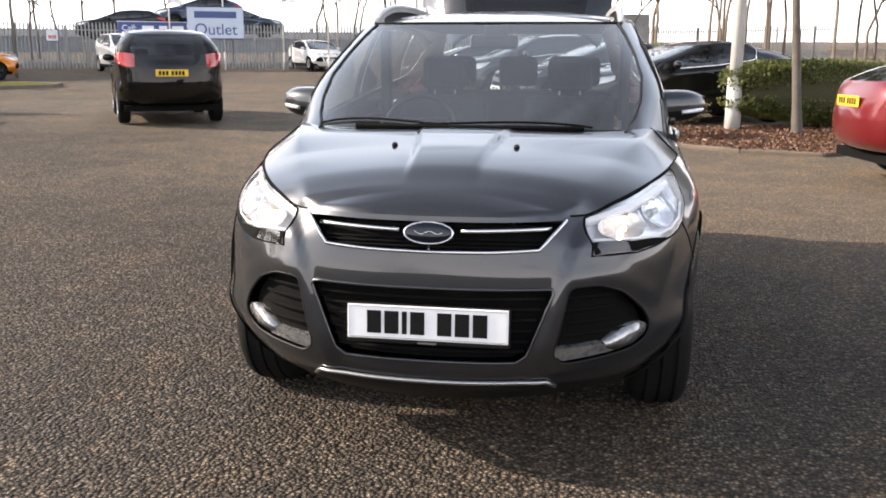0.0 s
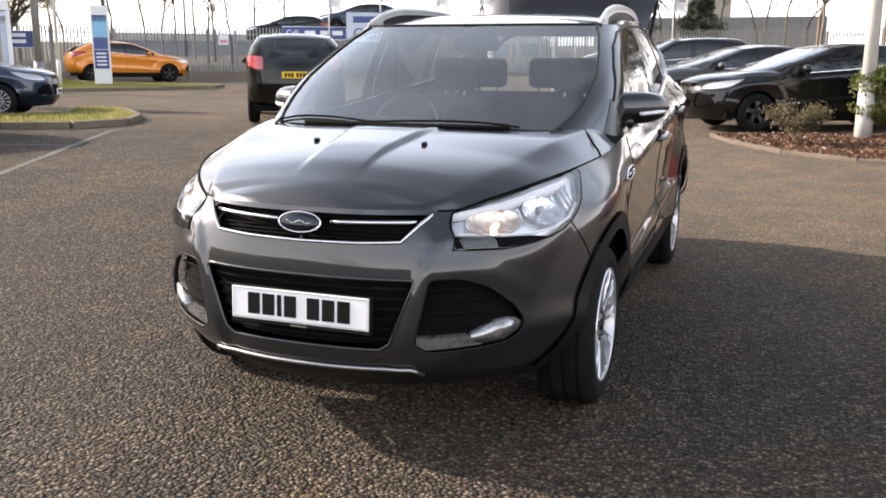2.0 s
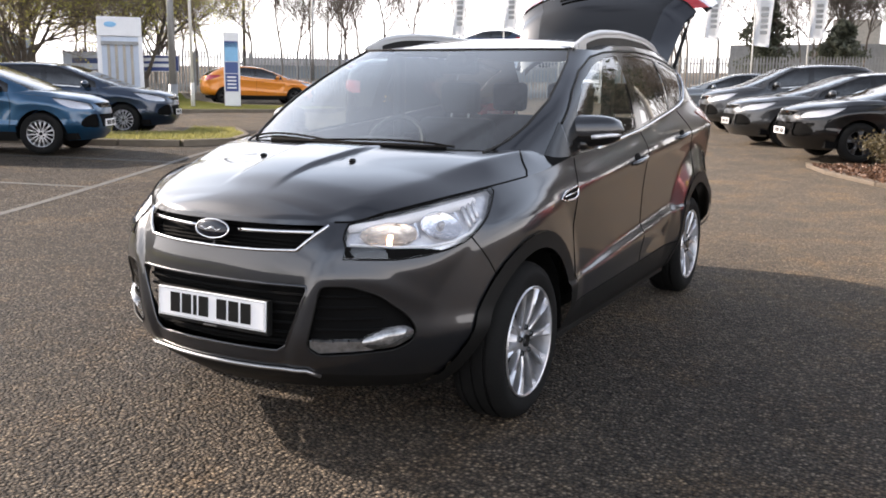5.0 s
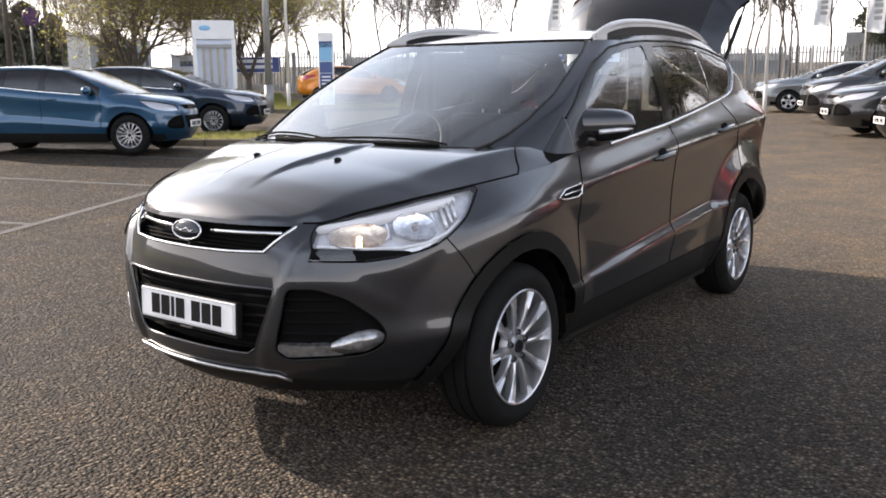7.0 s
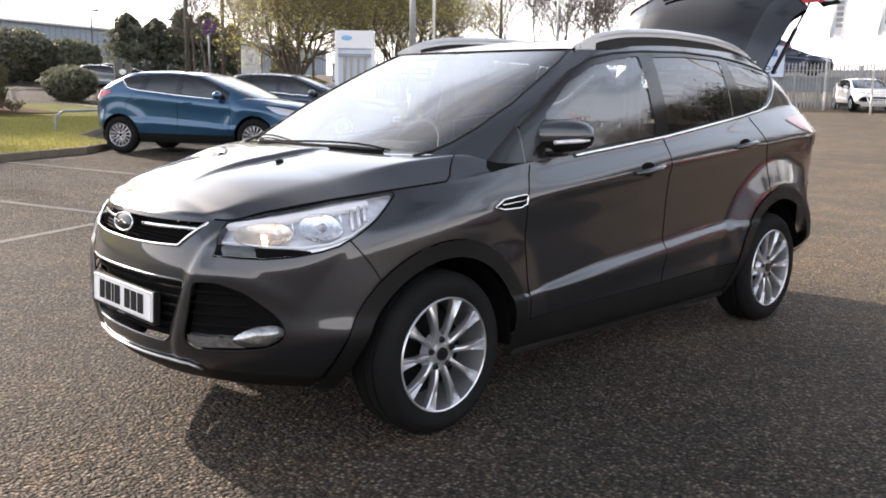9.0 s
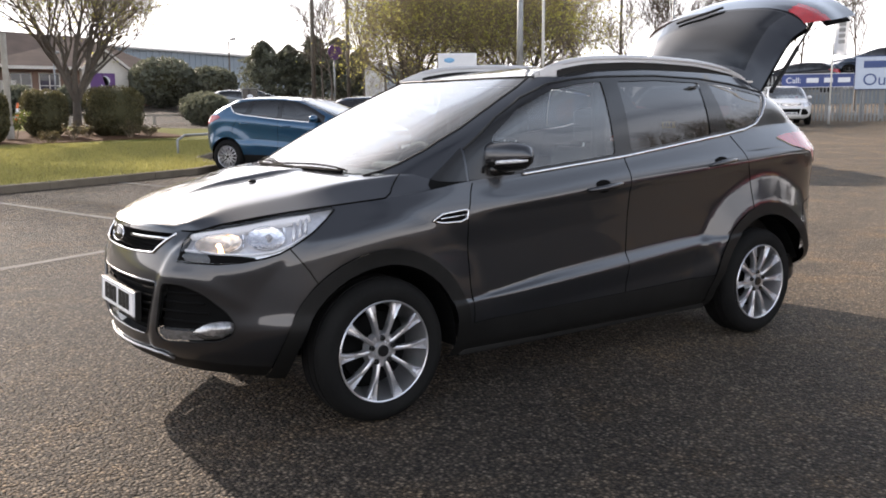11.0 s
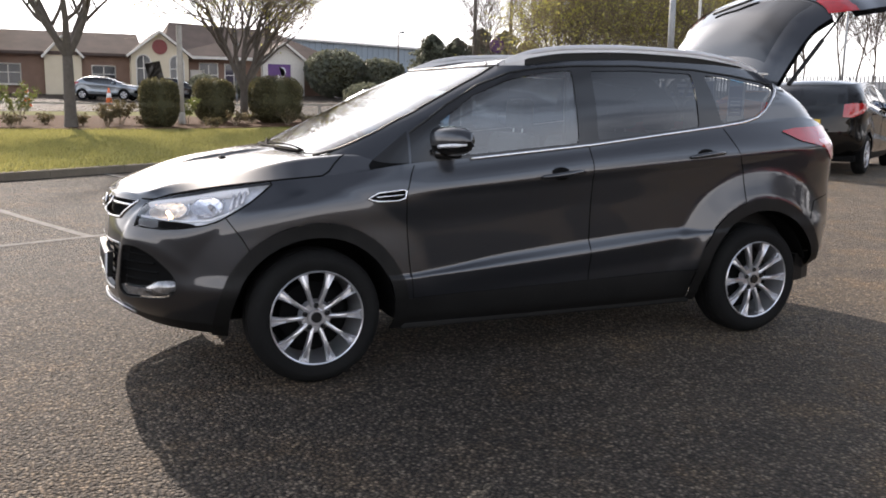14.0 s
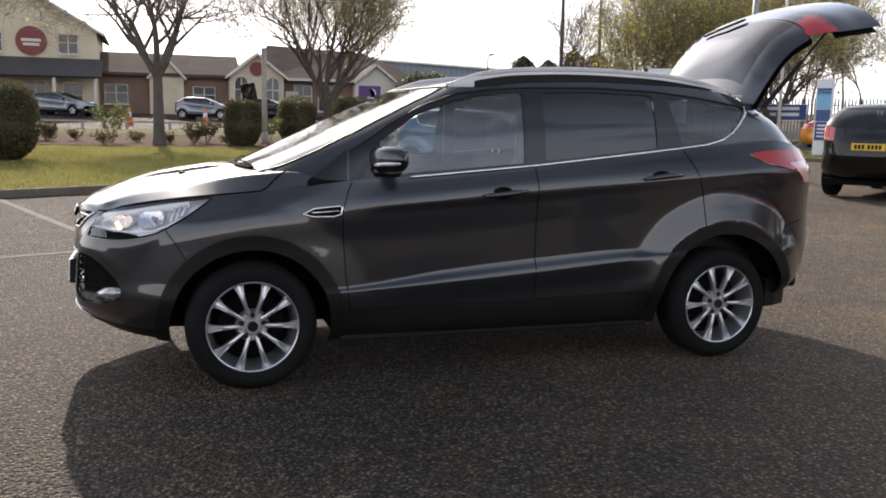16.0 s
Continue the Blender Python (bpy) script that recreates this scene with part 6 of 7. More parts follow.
# ---- planting ----
M["bark"] = plain("grey_bark", (0.12, 0.103, 0.085), (0.075, 0.064, 0.053), 0.9, 0, 8, 0.01, 60)
M["twig"] = plain("twig_bark", (0.27, 0.215, 0.145), (0.19, 0.15, 0.1), 0.9, 0, 8)
M["bud"] = leaf("spring_leaves", (0.62, 0.56, 0.16), (0.46, 0.46, 0.11), 0.6)
M["box_leaf"] = leaf("clipped_leaves", (0.09, 0.088, 0.036), (0.135, 0.115, 0.05))
M["hedge_leaf"] = leaf("hedge_leaves", (0.1, 0.13, 0.03), (0.17, 0.18, 0.05))
M["conifer"] = leaf("conifer_leaves", (0.04, 0.058, 0.028), (0.07, 0.085, 0.042))
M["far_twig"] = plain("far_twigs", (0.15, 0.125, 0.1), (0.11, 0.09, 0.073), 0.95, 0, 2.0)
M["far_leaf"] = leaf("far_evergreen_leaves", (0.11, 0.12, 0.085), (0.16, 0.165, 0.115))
M["dry_leaf"] = leaf("dry_shrub_leaves", (0.17, 0.13, 0.07), (0.1, 0.085, 0.04))
# inner shade of the bushes, put into the core's colour
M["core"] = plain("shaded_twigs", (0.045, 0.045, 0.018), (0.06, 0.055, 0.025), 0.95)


def grow(rng, start, way, length, radius, depth, spread, segs, tips, bend=0.25, up=0.25):
    p, d, n = Vector(start), Vector(way).normalized(), max(2, int(3 + length))
    r = radius
    for k in range(n):
        d = (d + Vector((rng.gauss(0, bend), rng.gauss(0, bend), rng.gauss(0, bend) + up * 0.3)) * 0.35).normalized()
        q = p + d * length / n
        r2 = radius * (1 - 0.55 * (k + 1) / n)
        segs.append((p.copy(), q.copy(), r, r2))
        if depth > 0 and k >= (1 if depth > 2 else 0):
            for _ in range(2 if depth < 3 else (1 if k < n - 1 else 2)):
                side = d.orthogonal()
                side.rotate(Matrix.Rotation(rng.random() * math.tau, 3, d))
                w = (d * (1 - spread) + side.normalized() * spread + Vector((0, 0, up))).normalized()
                grow(rng, q, w, length * rng.uniform(0.5, 0.78), r2 * 0.62, depth - 1, spread, segs, tips, bend, up)
        p, r = q, r2
    if depth <= 1:
        tips.append((p.copy(), d.copy()))


def tree(name, label, at, height, seed, stems=1, spread=0.5, depth=4, leaf=0.08, leaves=2600, trunk=0.3, radius=0.13, lean=(0, 0), mat="bud", up=0.25, group=""):
    rng = random.Random(seed)
    z = ground_z(at[0], at[1]) + 0.05
    ob = thing(name, label, "tree", (at[0], at[1], z), rng.random() * 360, group)
    segs, tips = [], []
    base = Vector((0, 0, height * trunk))
    trunk_segs = []
    for k in range(5):
        a, b = base * (k / 5), base * ((k + 1) / 5)
        off = lambda t: Vector((lean[0] * t, lean[1] * t, 0))
        trunk_segs.append((a + off(k / 5), b + off((k + 1) / 5), radius * (1.25 - 0.06 * k if k else 1.5), radius * (1.19 - 0.06 * k)))
    fork = base + Vector((lean[0], lean[1], 0))
    for k in range(stems):
        a = math.tau * k / stems + rng.uniform(-0.4, 0.4)
        way = Vector((math.cos(a) * spread * 0.9, math.sin(a) * spread * 0.9, 1.0))
        grow(rng, fork, way, height * (1 - trunk) * 0.52, radius * 0.8, depth, spread, segs, tips, 0.3, up)
    thick = [s for s in segs if s[2] > 0.012]
    thin = [(a, b, max(p, 0.006), max(q, 0.004)) for a, b, p, q in segs if p <= 0.012]
    part("trunk", segs_mesh("trunk", trunk_segs + thick, 7), M["bark"], ob)
    tagged(part("branchwork", segs_mesh("branchwork", thin, 3), M["twig"], ob), kind="stuff")
    if leaves:
        spots = []
        for k in range(leaves):
            p, d = tips[rng.randrange(len(tips))]
            spots.append((p + Vector((rng.gauss(0, 0.2), rng.gauss(0, 0.2), rng.gauss(0, 0.2))), d))
        tagged(part("crown", leaves_mesh("crown", spots, rng, leaf), M[mat], ob), kind="stuff")
    return ob


def clipped(name, label, at, size, seed, count, leaf=0.055, mat="box_leaf", square=3.2, group="", sink=0.0, turn=0.0):
    """A clipped bush: a solid core, coloured dark for the shade among its twigs, under a coat of small leaves with an
    uneven face.
    """
    rng = random.Random(seed)
    z = ground_z(at[0], at[1]) + 0.09 - sink
    ob = thing(name, label, "bush", (at[0], at[1], z), turn, group)
    a, b, h = size[0] / 2, size[1] / 2, size[2] / 2
    def surf(u, v, k=1.0):
        cu, su, cv, sv = math.cos(u), math.sin(u), math.cos(v), math.sin(v)
        e = 2 / square
        pw = lambda q: math.copysign(abs(q) ** e, q)
        wob = 1 + 0.05 * noise.noise(Vector((cu * 2 + seed, su * 2, sv * 2)))
        narrow = 0.82 + 0.18 * min(1, (1 + sv) / 1.0)
        return Vector((a * pw(cv) * pw(cu) * narrow, b * pw(cv) * pw(su) * narrow, h + h * pw(sv))) * k * wob
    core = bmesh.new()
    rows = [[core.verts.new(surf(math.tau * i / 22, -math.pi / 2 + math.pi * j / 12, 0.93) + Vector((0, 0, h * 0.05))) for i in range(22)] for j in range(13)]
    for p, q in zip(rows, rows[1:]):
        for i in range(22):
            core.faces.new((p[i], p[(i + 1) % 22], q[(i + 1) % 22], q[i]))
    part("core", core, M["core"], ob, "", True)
    spots = []
    for _ in range(count):
        u, v = rng.random() * math.tau, math.asin(rng.uniform(-0.97, 1))
        k = rng.uniform(0.93, 1.03)
        p = surf(u, v, k)
        spots.append((p, (p - Vector((0, 0, h))).normalized()))
    tagged(part("foliage", leaves_mesh("leaves", spots, rng, leaf), M[mat], ob), kind="stuff")
    return ob


def shrub(name, label, at, height, seed, stems=16, mat="dry_leaf", leaves=500, leaf=0.05, wide=0.6):
    rng = random.Random(seed)
    ob = thing(name, label, "shrub", (at[0], at[1], ground_z(at[0], at[1]) + 0.11))
    segs, spots = [], []
    for k in range(stems):
        a, out = rng.random() * math.tau, rng.uniform(0.1, wide)
        p, d = Vector((0.04 * math.cos(a), 0.04 * math.sin(a), 0)), Vector((math.cos(a) * out, math.sin(a) * out, 1)).normalized()
        for j in range(6):
            q = p + d * height * rng.uniform(0.8, 1.1) / 6
            segs.append((p.copy(), q.copy(), 0.010 - j * 0.0013, 0.009 - j * 0.0013))
            d = (d + Vector((math.cos(a), math.sin(a), -0.25)) * 0.16 * j * wide * 0.5 + Vector((rng.gauss(0, 0.1), rng.gauss(0, 0.1), 0))).normalized()
            p = q
            if j > 1:
                spots += [(p + Vector((rng.gauss(0, 0.05), rng.gauss(0, 0.05), rng.gauss(0, 0.05))), d) for _ in range(leaves // stems // 4)]
    tagged(part("stemwork", segs_mesh("stems", segs, 4), M["twig"], ob), kind="stuff")
    if spots:
        tagged(part("foliage", leaves_mesh("leaves", spots, rng, leaf), M[mat], ob), kind="stuff")


clipped("topiary_bush", "round clipped evergreen bush on the grass", (-15.9, -3.6), (1.75, 1.75, 1.66), 1, 12000, 0.042, group="clipped bushes")
clipped("topiary_bush", "small barrel-clipped evergreen bush in the bed", (-24.4, 2.45), (1.2, 1.2, 1.5), 2, 9000, 0.042, group="clipped bushes")
clipped("topiary_bush", "barrel-clipped evergreen bush in the bed", (-27.8, 4.75), (1.42, 1.42, 1.55), 3, 9000, 0.042, group="clipped bushes")
clipped("topiary_bush", "broad barrel-clipped evergreen bush beside a tree", (-27.4, 6.9), (1.85, 1.85, 1.68), 4, 11000, 0.042, group="clipped bushes")
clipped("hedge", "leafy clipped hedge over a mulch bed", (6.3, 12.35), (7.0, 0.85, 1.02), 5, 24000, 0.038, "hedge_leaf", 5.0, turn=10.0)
shrub("shrub", "dry arching shrub at the mulch bed's tip", (2.0, 10.5), 0.56, 6, 26, "dry_leaf", 3200, 0.028, 0.75)
for k, (x, y, h) in enumerate(((-25.2, -1.6, 1.3), (-24.6, 0.9, 0.7), (-26.0, -3.5, 0.6), (-25.6, 1.4, 0.8), (-26.5, 3.6, 0.9), (-24.8, -5.0, 0.7))):
    shrub("shrub", "half-bare shrub in the soil bed", (x, y), h, 20 + k, 14, "hedge_leaf" if k in (0, 4) else "dry_leaf", 600, 0.06, 0.5)
rng = random.Random(44)
for k in range(16):
    x, y = rng.uniform(-27.0, -23.6), -6.5 + 0.95 * k
    shrub("shrub", "low dry shrub in the soil bed", (x, y), rng.uniform(0.3, 0.55), 120 + k, 10, "dry_leaf", 360, 0.05, 0.8)
tree("tree", "bare spreading tree with few spring leaves", (-24.1, -0.15), 7.2, 31, 5, 0.62, 4, 0.06, 900, 0.3, 0.15, up=0.2)
tree("tree", "upright vase-shaped tree coming into leaf", (-29.5, 6.2), 7.4, 32, 7, 0.5, 4, 0.06, 9000, 0.16, 0.14, up=0.3)
tree("tree", "broad multi-stemmed tree with yellow spring leaves", (-34.3, 24.2), 7.6, 33, 8, 0.62, 4, 0.075, 12000, 0.08, 0.13, up=0.22)
tree("tree", "broad multi-stemmed tree with green spring leaves", (-31.2, 28.6), 7.4, 34, 8, 0.6, 4, 0.075, 14000, 0.08, 0.12, up=0.22)
tree("young_tree", "slim young tree with needle leaves in the mulch bed", (3.9, 11.1), 4.6, 36, 5, 0.7, 3, 0.07, 2500, 0.5, 0.062, (0.3, 0.0), "conifer", 0.0)


def conifer(at, height, wide, seed, label="dark evergreen tree far off"):
    rng = random.Random(seed)
    ob = thing("conifer", label, "tree", (at[0], at[1], ground_z(*at)), 0, "far evergreens")
    part("trunk", segs_mesh("trunk", [(Vector((0, 0, 0)), Vector((0, 0, height * 0.9)), 0.14, 0.03)], 6), M["bark"], ob)
    spots = []
    for _ in range(5200):
        t = rng.random() ** 0.7
        r = rng.random() ** 0.4
        a = rng.random() * math.tau
        r *= wide * (1 - t**2.2) ** 0.7 * (0.8 + 1.3 * noise.noise(Vector((math.cos(a) * 2.2 + seed, math.sin(a) * 2.2, t * 6))))
        spots.append((Vector((r * math.cos(a), r * math.sin(a), height * (0.04 + 0.96 * t))), Vector((math.cos(a), math.sin(a), -0.3))))
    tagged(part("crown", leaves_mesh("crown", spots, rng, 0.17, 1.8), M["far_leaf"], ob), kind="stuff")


for k, (x, y, h, w) in enumerate(((-64.5, 29.6, 4.9, 2.2), (-63.9, 31.6, 4.6, 1.9), (-62.8, 33.4, 5.4, 2.1), (-62.0, 35.2, 5.2, 2.2), (-61.0, 36.8, 4.4, 1.5), (-55.0, 37.5, 3.8, 1.1), (-6.6, 56.0, 5.6, 1.6), (-2.0, 52.0, 4.0, 1.5))):
    conifer((x, y), h, w, 50 + k)
for k, (x, y, s) in enumerate(((-58.0, 19.0, (5.6, 4.0, 3.3)), (-57.0, 22.0, (4.4, 3.5, 2.7)), (-37.0, 13.8, (4.4, 1.4, 1.35)), (-52.0, 8.5, (3.0, 1.6, 1.5)), (-52.5, 11.5, (2.5, 1.5, 1.5)), (2.9, 26.4, (4.5, 1.2, 1.2)))):
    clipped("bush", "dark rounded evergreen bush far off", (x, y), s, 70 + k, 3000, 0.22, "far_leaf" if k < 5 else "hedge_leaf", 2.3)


def far_woods(points, height, seed):
    """Bare winter woods at the skyline, past counting."""
    rng = random.Random(seed)
    segs, tips, spots = [], [], []
    for x, y in points:
        z = ground_z(x, y)
        h = height * rng.uniform(0.75, 1.2)
        a = Vector((x, y, z))
        segs.append((a, a + Vector((0, 0, h * 0.25)), 0.1, 0.085))
        grow(rng, a + Vector((0, 0, h * 0.25)), (rng.gauss(0, 0.1), rng.gauss(0, 0.1), 1), h * 0.55, 0.085, 3, 0.5, segs, tips, 0.3, 0.3)
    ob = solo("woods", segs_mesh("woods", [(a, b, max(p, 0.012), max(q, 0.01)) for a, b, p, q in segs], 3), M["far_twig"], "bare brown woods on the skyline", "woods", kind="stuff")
    return ob


rng = random.Random(7)
far_woods([(x + rng.gauss(0, 1.5), 57 + 0.25 * x + rng.uniform(-2, 6)) for x in np.arange(-16, 4, 0.8)], 8.0, 81)
far_woods([(x + rng.gauss(0, 1), 36 + rng.uniform(-2, 9)) for x in np.arange(4.5, 26, 0.55)], 8.5, 82)
far_woods([(x + rng.gauss(0, 1.5), 43 + 0.53 * (x + 24) + rng.uniform(-1, 5)) for x in np.arange(-52, -24, 1.0)], 6.5, 83)

# ---- fence, boards, posts and flags ----
M["steel"] = plain("galvanised_steel", (0.3, 0.31, 0.31), (0.22, 0.225, 0.225), 0.5, 0.55, 3)
M["post_white"] = plain("pale_post_paint", (0.62, 0.61, 0.58), (0.5, 0.49, 0.46), 0.5)
M["sign_blue"] = plain("blue_sign", (0.03, 0.06, 0.22), (0.025, 0.05, 0.18), 0.4)
M["sign_pale"] = plain("pale_sign", (0.55, 0.62, 0.72), (0.48, 0.56, 0.67), 0.4)
M["sign_white"] = plain("white_sign", (0.72, 0.73, 0.74), (0.65, 0.66, 0.67), 0.45)
M["print_white"] = plain("white_print", (0.75, 0.77, 0.8), (0.7, 0.72, 0.76), 0.5)
M["print_navy"] = plain("navy_print", (0.05, 0.09, 0.25), (0.045, 0.08, 0.22), 0.5)
M["sky_blue"] = plain("pale_blue_print", (0.2, 0.45, 0.68), (0.16, 0.38, 0.6), 0.4)
M["purple"] = plain("purple_sign", (0.1, 0.035, 0.16), (0.085, 0.03, 0.14), 0.4)
M["rail_wood"] = plain("weathered_rail", (0.4, 0.37, 0.32), (0.28, 0.26, 0.22), 0.8)
F0, FD = Vector((-23.5, 32.9)), Vector((0.882, 0.471))


def on_fence(u, out=0.0):
    p = F0 + FD * u + Vector((0.471, -0.882)) * out
    return Vector((p.x, p.y, ground_z(p.x, p.y)))


def palisade():
    ob = thing("palisade_fence", "tall galvanised palisade fence with spiked pales", "fence")
    verts, faces = [], []
    u = -12.0
    while u < 44:
        a = on_fence(u)
        for du, w, h in ((0, 0.035, 2.1),):
            d = Vector((FD.x, FD.y, 0))
            n = Vector((0.471, -0.882, 0))
            k = len(verts)
            for out in (0.0, 0.012):
                for s, z in ((-w, 0.06), (w, 0.06), (w, 1.98), (w * 0.5, 2.06), (0, h), (-w * 0.5, 2.06), (-w, 1.98)):
                    verts.append(tuple(a + d * s + n * (out + (0.006 if abs(s) < w else 0)) + Vector((0, 0, z))))
            faces.append(tuple(range(k + 7, k + 14)))
            faces.append(tuple(range(k + 6, k - 1, -1)))
            faces += [(k + j, k + (j + 1) % 7, k + 7 + (j + 1) % 7, k + 7 + j) for j in range(7)]
        u += 0.155
    me = bpy.data.meshes.new("paling")
    me.from_pydata(verts, [], faces)
    tagged(part("paling", me, M["steel"], ob), kind="stuff")
    u = -12.0
    while u < 44:
        a, b = on_fence(u, -0.03), on_fence(u + 2.75, -0.03)
        post = bmesh.new()
        box(post, (a.x - 0.05, a.y - 0.04, a.z - 0.05), (a.x + 0.05, a.y + 0.04, a.z + 1.95))
        part("post", post, M["steel"], ob)
        for z in (0.35, 1.75):
            part("rail", tube(bmesh.new(), [a + Vector((0, 0, z)), b + Vector((0, 0, z))], 0.028, 4), M["steel"], ob)
        u += 2.75


palisade()


def board(name, label, u0, u1, z0, z1, mat, out=0.06, deep=0.06):
    a, b = on_fence(u0, out), on_fence(u1, out)
    z = (a.z + b.z) / 2
    m = Matrix.Translation(((a.x + b.x) / 2, (a.y + b.y) / 2, z)) @ Matrix.Rotation(math.atan2(FD.y, FD.x), 4, "Z")
    ob = thing(name, label, "sign")
    ob.matrix_basis = m
    h = (u1 - u0) / 2
    part("panel", boxed((-h, -deep, z0), (h, 0, z1), 0.008), M[mat], ob)
    part("rim", tube(bmesh.new(), [(-h, -deep, z0), (h, -deep, z0), (h, -deep, z1), (-h, -deep, z1)], 0.02, 4, True), M["sign_white"] if mat == "sign_blue" else M["sign_blue"], ob)
    for x in (-h * 0.7, h * 0.7):
        part("bracket", boxed((x - 0.03, 0, 0.2), (x + 0.03, 0.04, z1 - 0.1)), M["steel"], ob)
    return ob, h


def lettering(text, size, parent, at, mat, turn=(90, 0, 0), deep=0.004):
    cu = bpy.data.curves.new("lettering", "FONT")
    cu.body, cu.size, cu.extrude, cu.align_x, cu.align_y = text, size, deep, "CENTER", "CENTER"
    ob = new("lettering", cu)
    ob.parent, ob.matrix_basis = parent, pose(*at, *turn)
    dg = bpy.context.evaluated_depsgraph_get()
    me = bpy.data.meshes.new_from_object(ob.evaluated_get(dg))
    m = ob.matrix_basis.copy()
    bpy.data.objects.remove(ob)
    made = part("lettering", me, None, parent)
    me.materials.clear()
    me.materials.append(M[mat])
    made.matrix_basis = m
    return made


big, h = board("sign_board", "pale blue dealer board with dark lettering on the fence", 6.95, 9.5, 1.44, 2.85, "sign_pale", 0.12)
lettering("Outlet", 0.72, big, (0, -0.068, 1.83), "print_navy")
part("name_bar", boxed((-0.95, -0.07, 2.36), (0.95, -0.055, 2.66), 0.01), M["print_navy"], big)
strip, h = board("sign_board", "long dark blue board with white lettering on the fence", 3.92, 6.93, 1.56, 2.15, "sign_blue", 0.1)
lettering("Call:", 0.36, strip, (-1.0, -0.068, 1.86), "print_white")
for k, (x, w) in enumerate(((-0.45, 0.5), (0.28, 0.36), (0.85, 0.5))):
    part("number_bar", boxed((x, -0.07, 1.76), (x + w, -0.055, 1.97)), M["print_white"], strip)
ns, h = board("notice_board", "small white notice on the fence", 0.95, 1.45, 1.25, 1.75, "sign_white")
part("notice_print", boxed((-0.16, -0.066, 1.36), (0.16, -0.06, 1.5)), M["red_lens"], ns)
far_b, h = board("sign_board", "blue board with white print behind the trees", -9.9, -7.2, 1.0, 1.75, "sign_blue", 0.1)
for z in (1.2, 1.48):
    part("number_bar", boxed((-1.0, -0.07, z), (1.0, -0.055, z + 0.16)), M["print_white"], far_b)
pale_b, h = board("sign_board", "pale board with white print behind the trees", -12.8, -10.1, 1.0, 1.85, "sign_pale", 0.1)
part("number_bar", boxed((-0.9, -0.07, 1.3), (0.9, -0.055, 1.55)), M["print_navy"], pale_b)

# cars shown on steel ramps behind the fence
for u, back, z, head in ((2.9, -3.5, 1.25, (-0.88, -0.47)), (6.6, -4.0, 1.9, (-0.88, -0.47)), (11.0, -3.5, 1.45, (0.88, 0.47))):
    a = on_fence(u, back)
    other_car("display_car", "dark car raised on a steel ramp behind the fence", "hatch", M["paint_navy"] if u > 5 else M["paint_black"], (a.x, a.y, a.z + z), head, ("five", "alloy_dark"), True, False)
    ramp_ob = thing("display_ramp", "steel ramp holding up a car", "ramp", (a.x - head[0] * 1.3, a.y - head[1] * 1.3, a.z), math.degrees(math.atan2(head[0], -head[1])))
    for x in (-0.75, 0.75):
        part("deck", boxed((x - 0.22, -2.0, z - 0.08), (x + 0.22, 2.0, z)), M["steel"], ramp_ob)
        for y in (-1.6, 1.6):
            part("leg", boxed((x - 0.05, y - 0.05, 0), (x + 0.05, y + 0.05, z - 0.08)), M["steel"], ramp_ob)


def column(name, label, at, height, r0, r1, mat="steel", arm=None, seg=12):
    z = ground_z(at[0], at[1])
    ob = thing(name, label, "post", (at[0], at[1], z - 0.02))
    part("shaft", cyl(bmesh.new(), (0, 0, 0), (0, 0, height), r0, r1, seg), M[mat], ob, "", True)
    part("base", cyl(bmesh.new(), (0, 0, 0), (0, 0, min(0.9, height * 0.16)), r0 * 1.25, r0 * 1.15, seg), M[mat], ob, "", True)
    if arm:
        part("arm", tube(bmesh.new(), [(0, 0, height), (arm * 0.5, 0, height + 0.12), (arm, 0, height + 0.15)], 0.04, 6), M[mat], ob)
        part("lantern", boxed((arm - 0.1, -0.14, height + 0.08), (arm + 0.5, 0.14, height + 0.22), 0.04), M["steel"], ob)
    return ob


column("lamp_post", "grey steel lamp post with pale base in mulch", (3.0, 11.65), 7.0, 0.105, 0.075, "post_white", 0.8)
column("lamp_post", "grey steel lamp post on the verge", (-18.3, 17.4), 7.0, 0.12, 0.08, "steel", 0.9)
column("flag_pole", "slim white flag pole on the verge", (-19.6, 19.6), 7.5, 0.055, 0.04, "post_white")
column("telegraph_pole", "dark wooden telegraph pole", (-40.6, 21.6), 9.0, 0.13, 0.09, "bark")
column("telegraph_pole", "dark wooden telegraph pole", (-43.5, 25.5), 8.5, 0.12, 0.09, "bark")
column("telegraph_pole", "dark wooden telegraph pole", (-33.0, 38.0), 8.0, 0.1, 0.08, "bark")
column("lamp_post", "slim dark street lamp", (-56.4, 23.3), 4.6, 0.06, 0.05, "bark", 0.5)
column("lamp_post", "slim street lamp in the pub car park", (-52.0, 10.6), 3.4, 0.05, 0.04, "steel", 0.4)
column("lamp_post", "wooden post in the bed", (-26.3, 3.4), 3.4, 0.1, 0.09, "rail_wood")
column("lamp_post", "slim street lamp beside the fence", (-20.0, 27.0), 6.0, 0.05, 0.04, "steel", 0.4)
sgn = column("road_sign", "round road sign on a grey post", (-41.8, 23.6), 4.0, 0.06, 0.05, "steel")
part("disc", cyl(bmesh.new(), (0.06, 0, 3.7), (0.1, 0, 3.7), 0.45, None, 24), M["purple"], sgn)


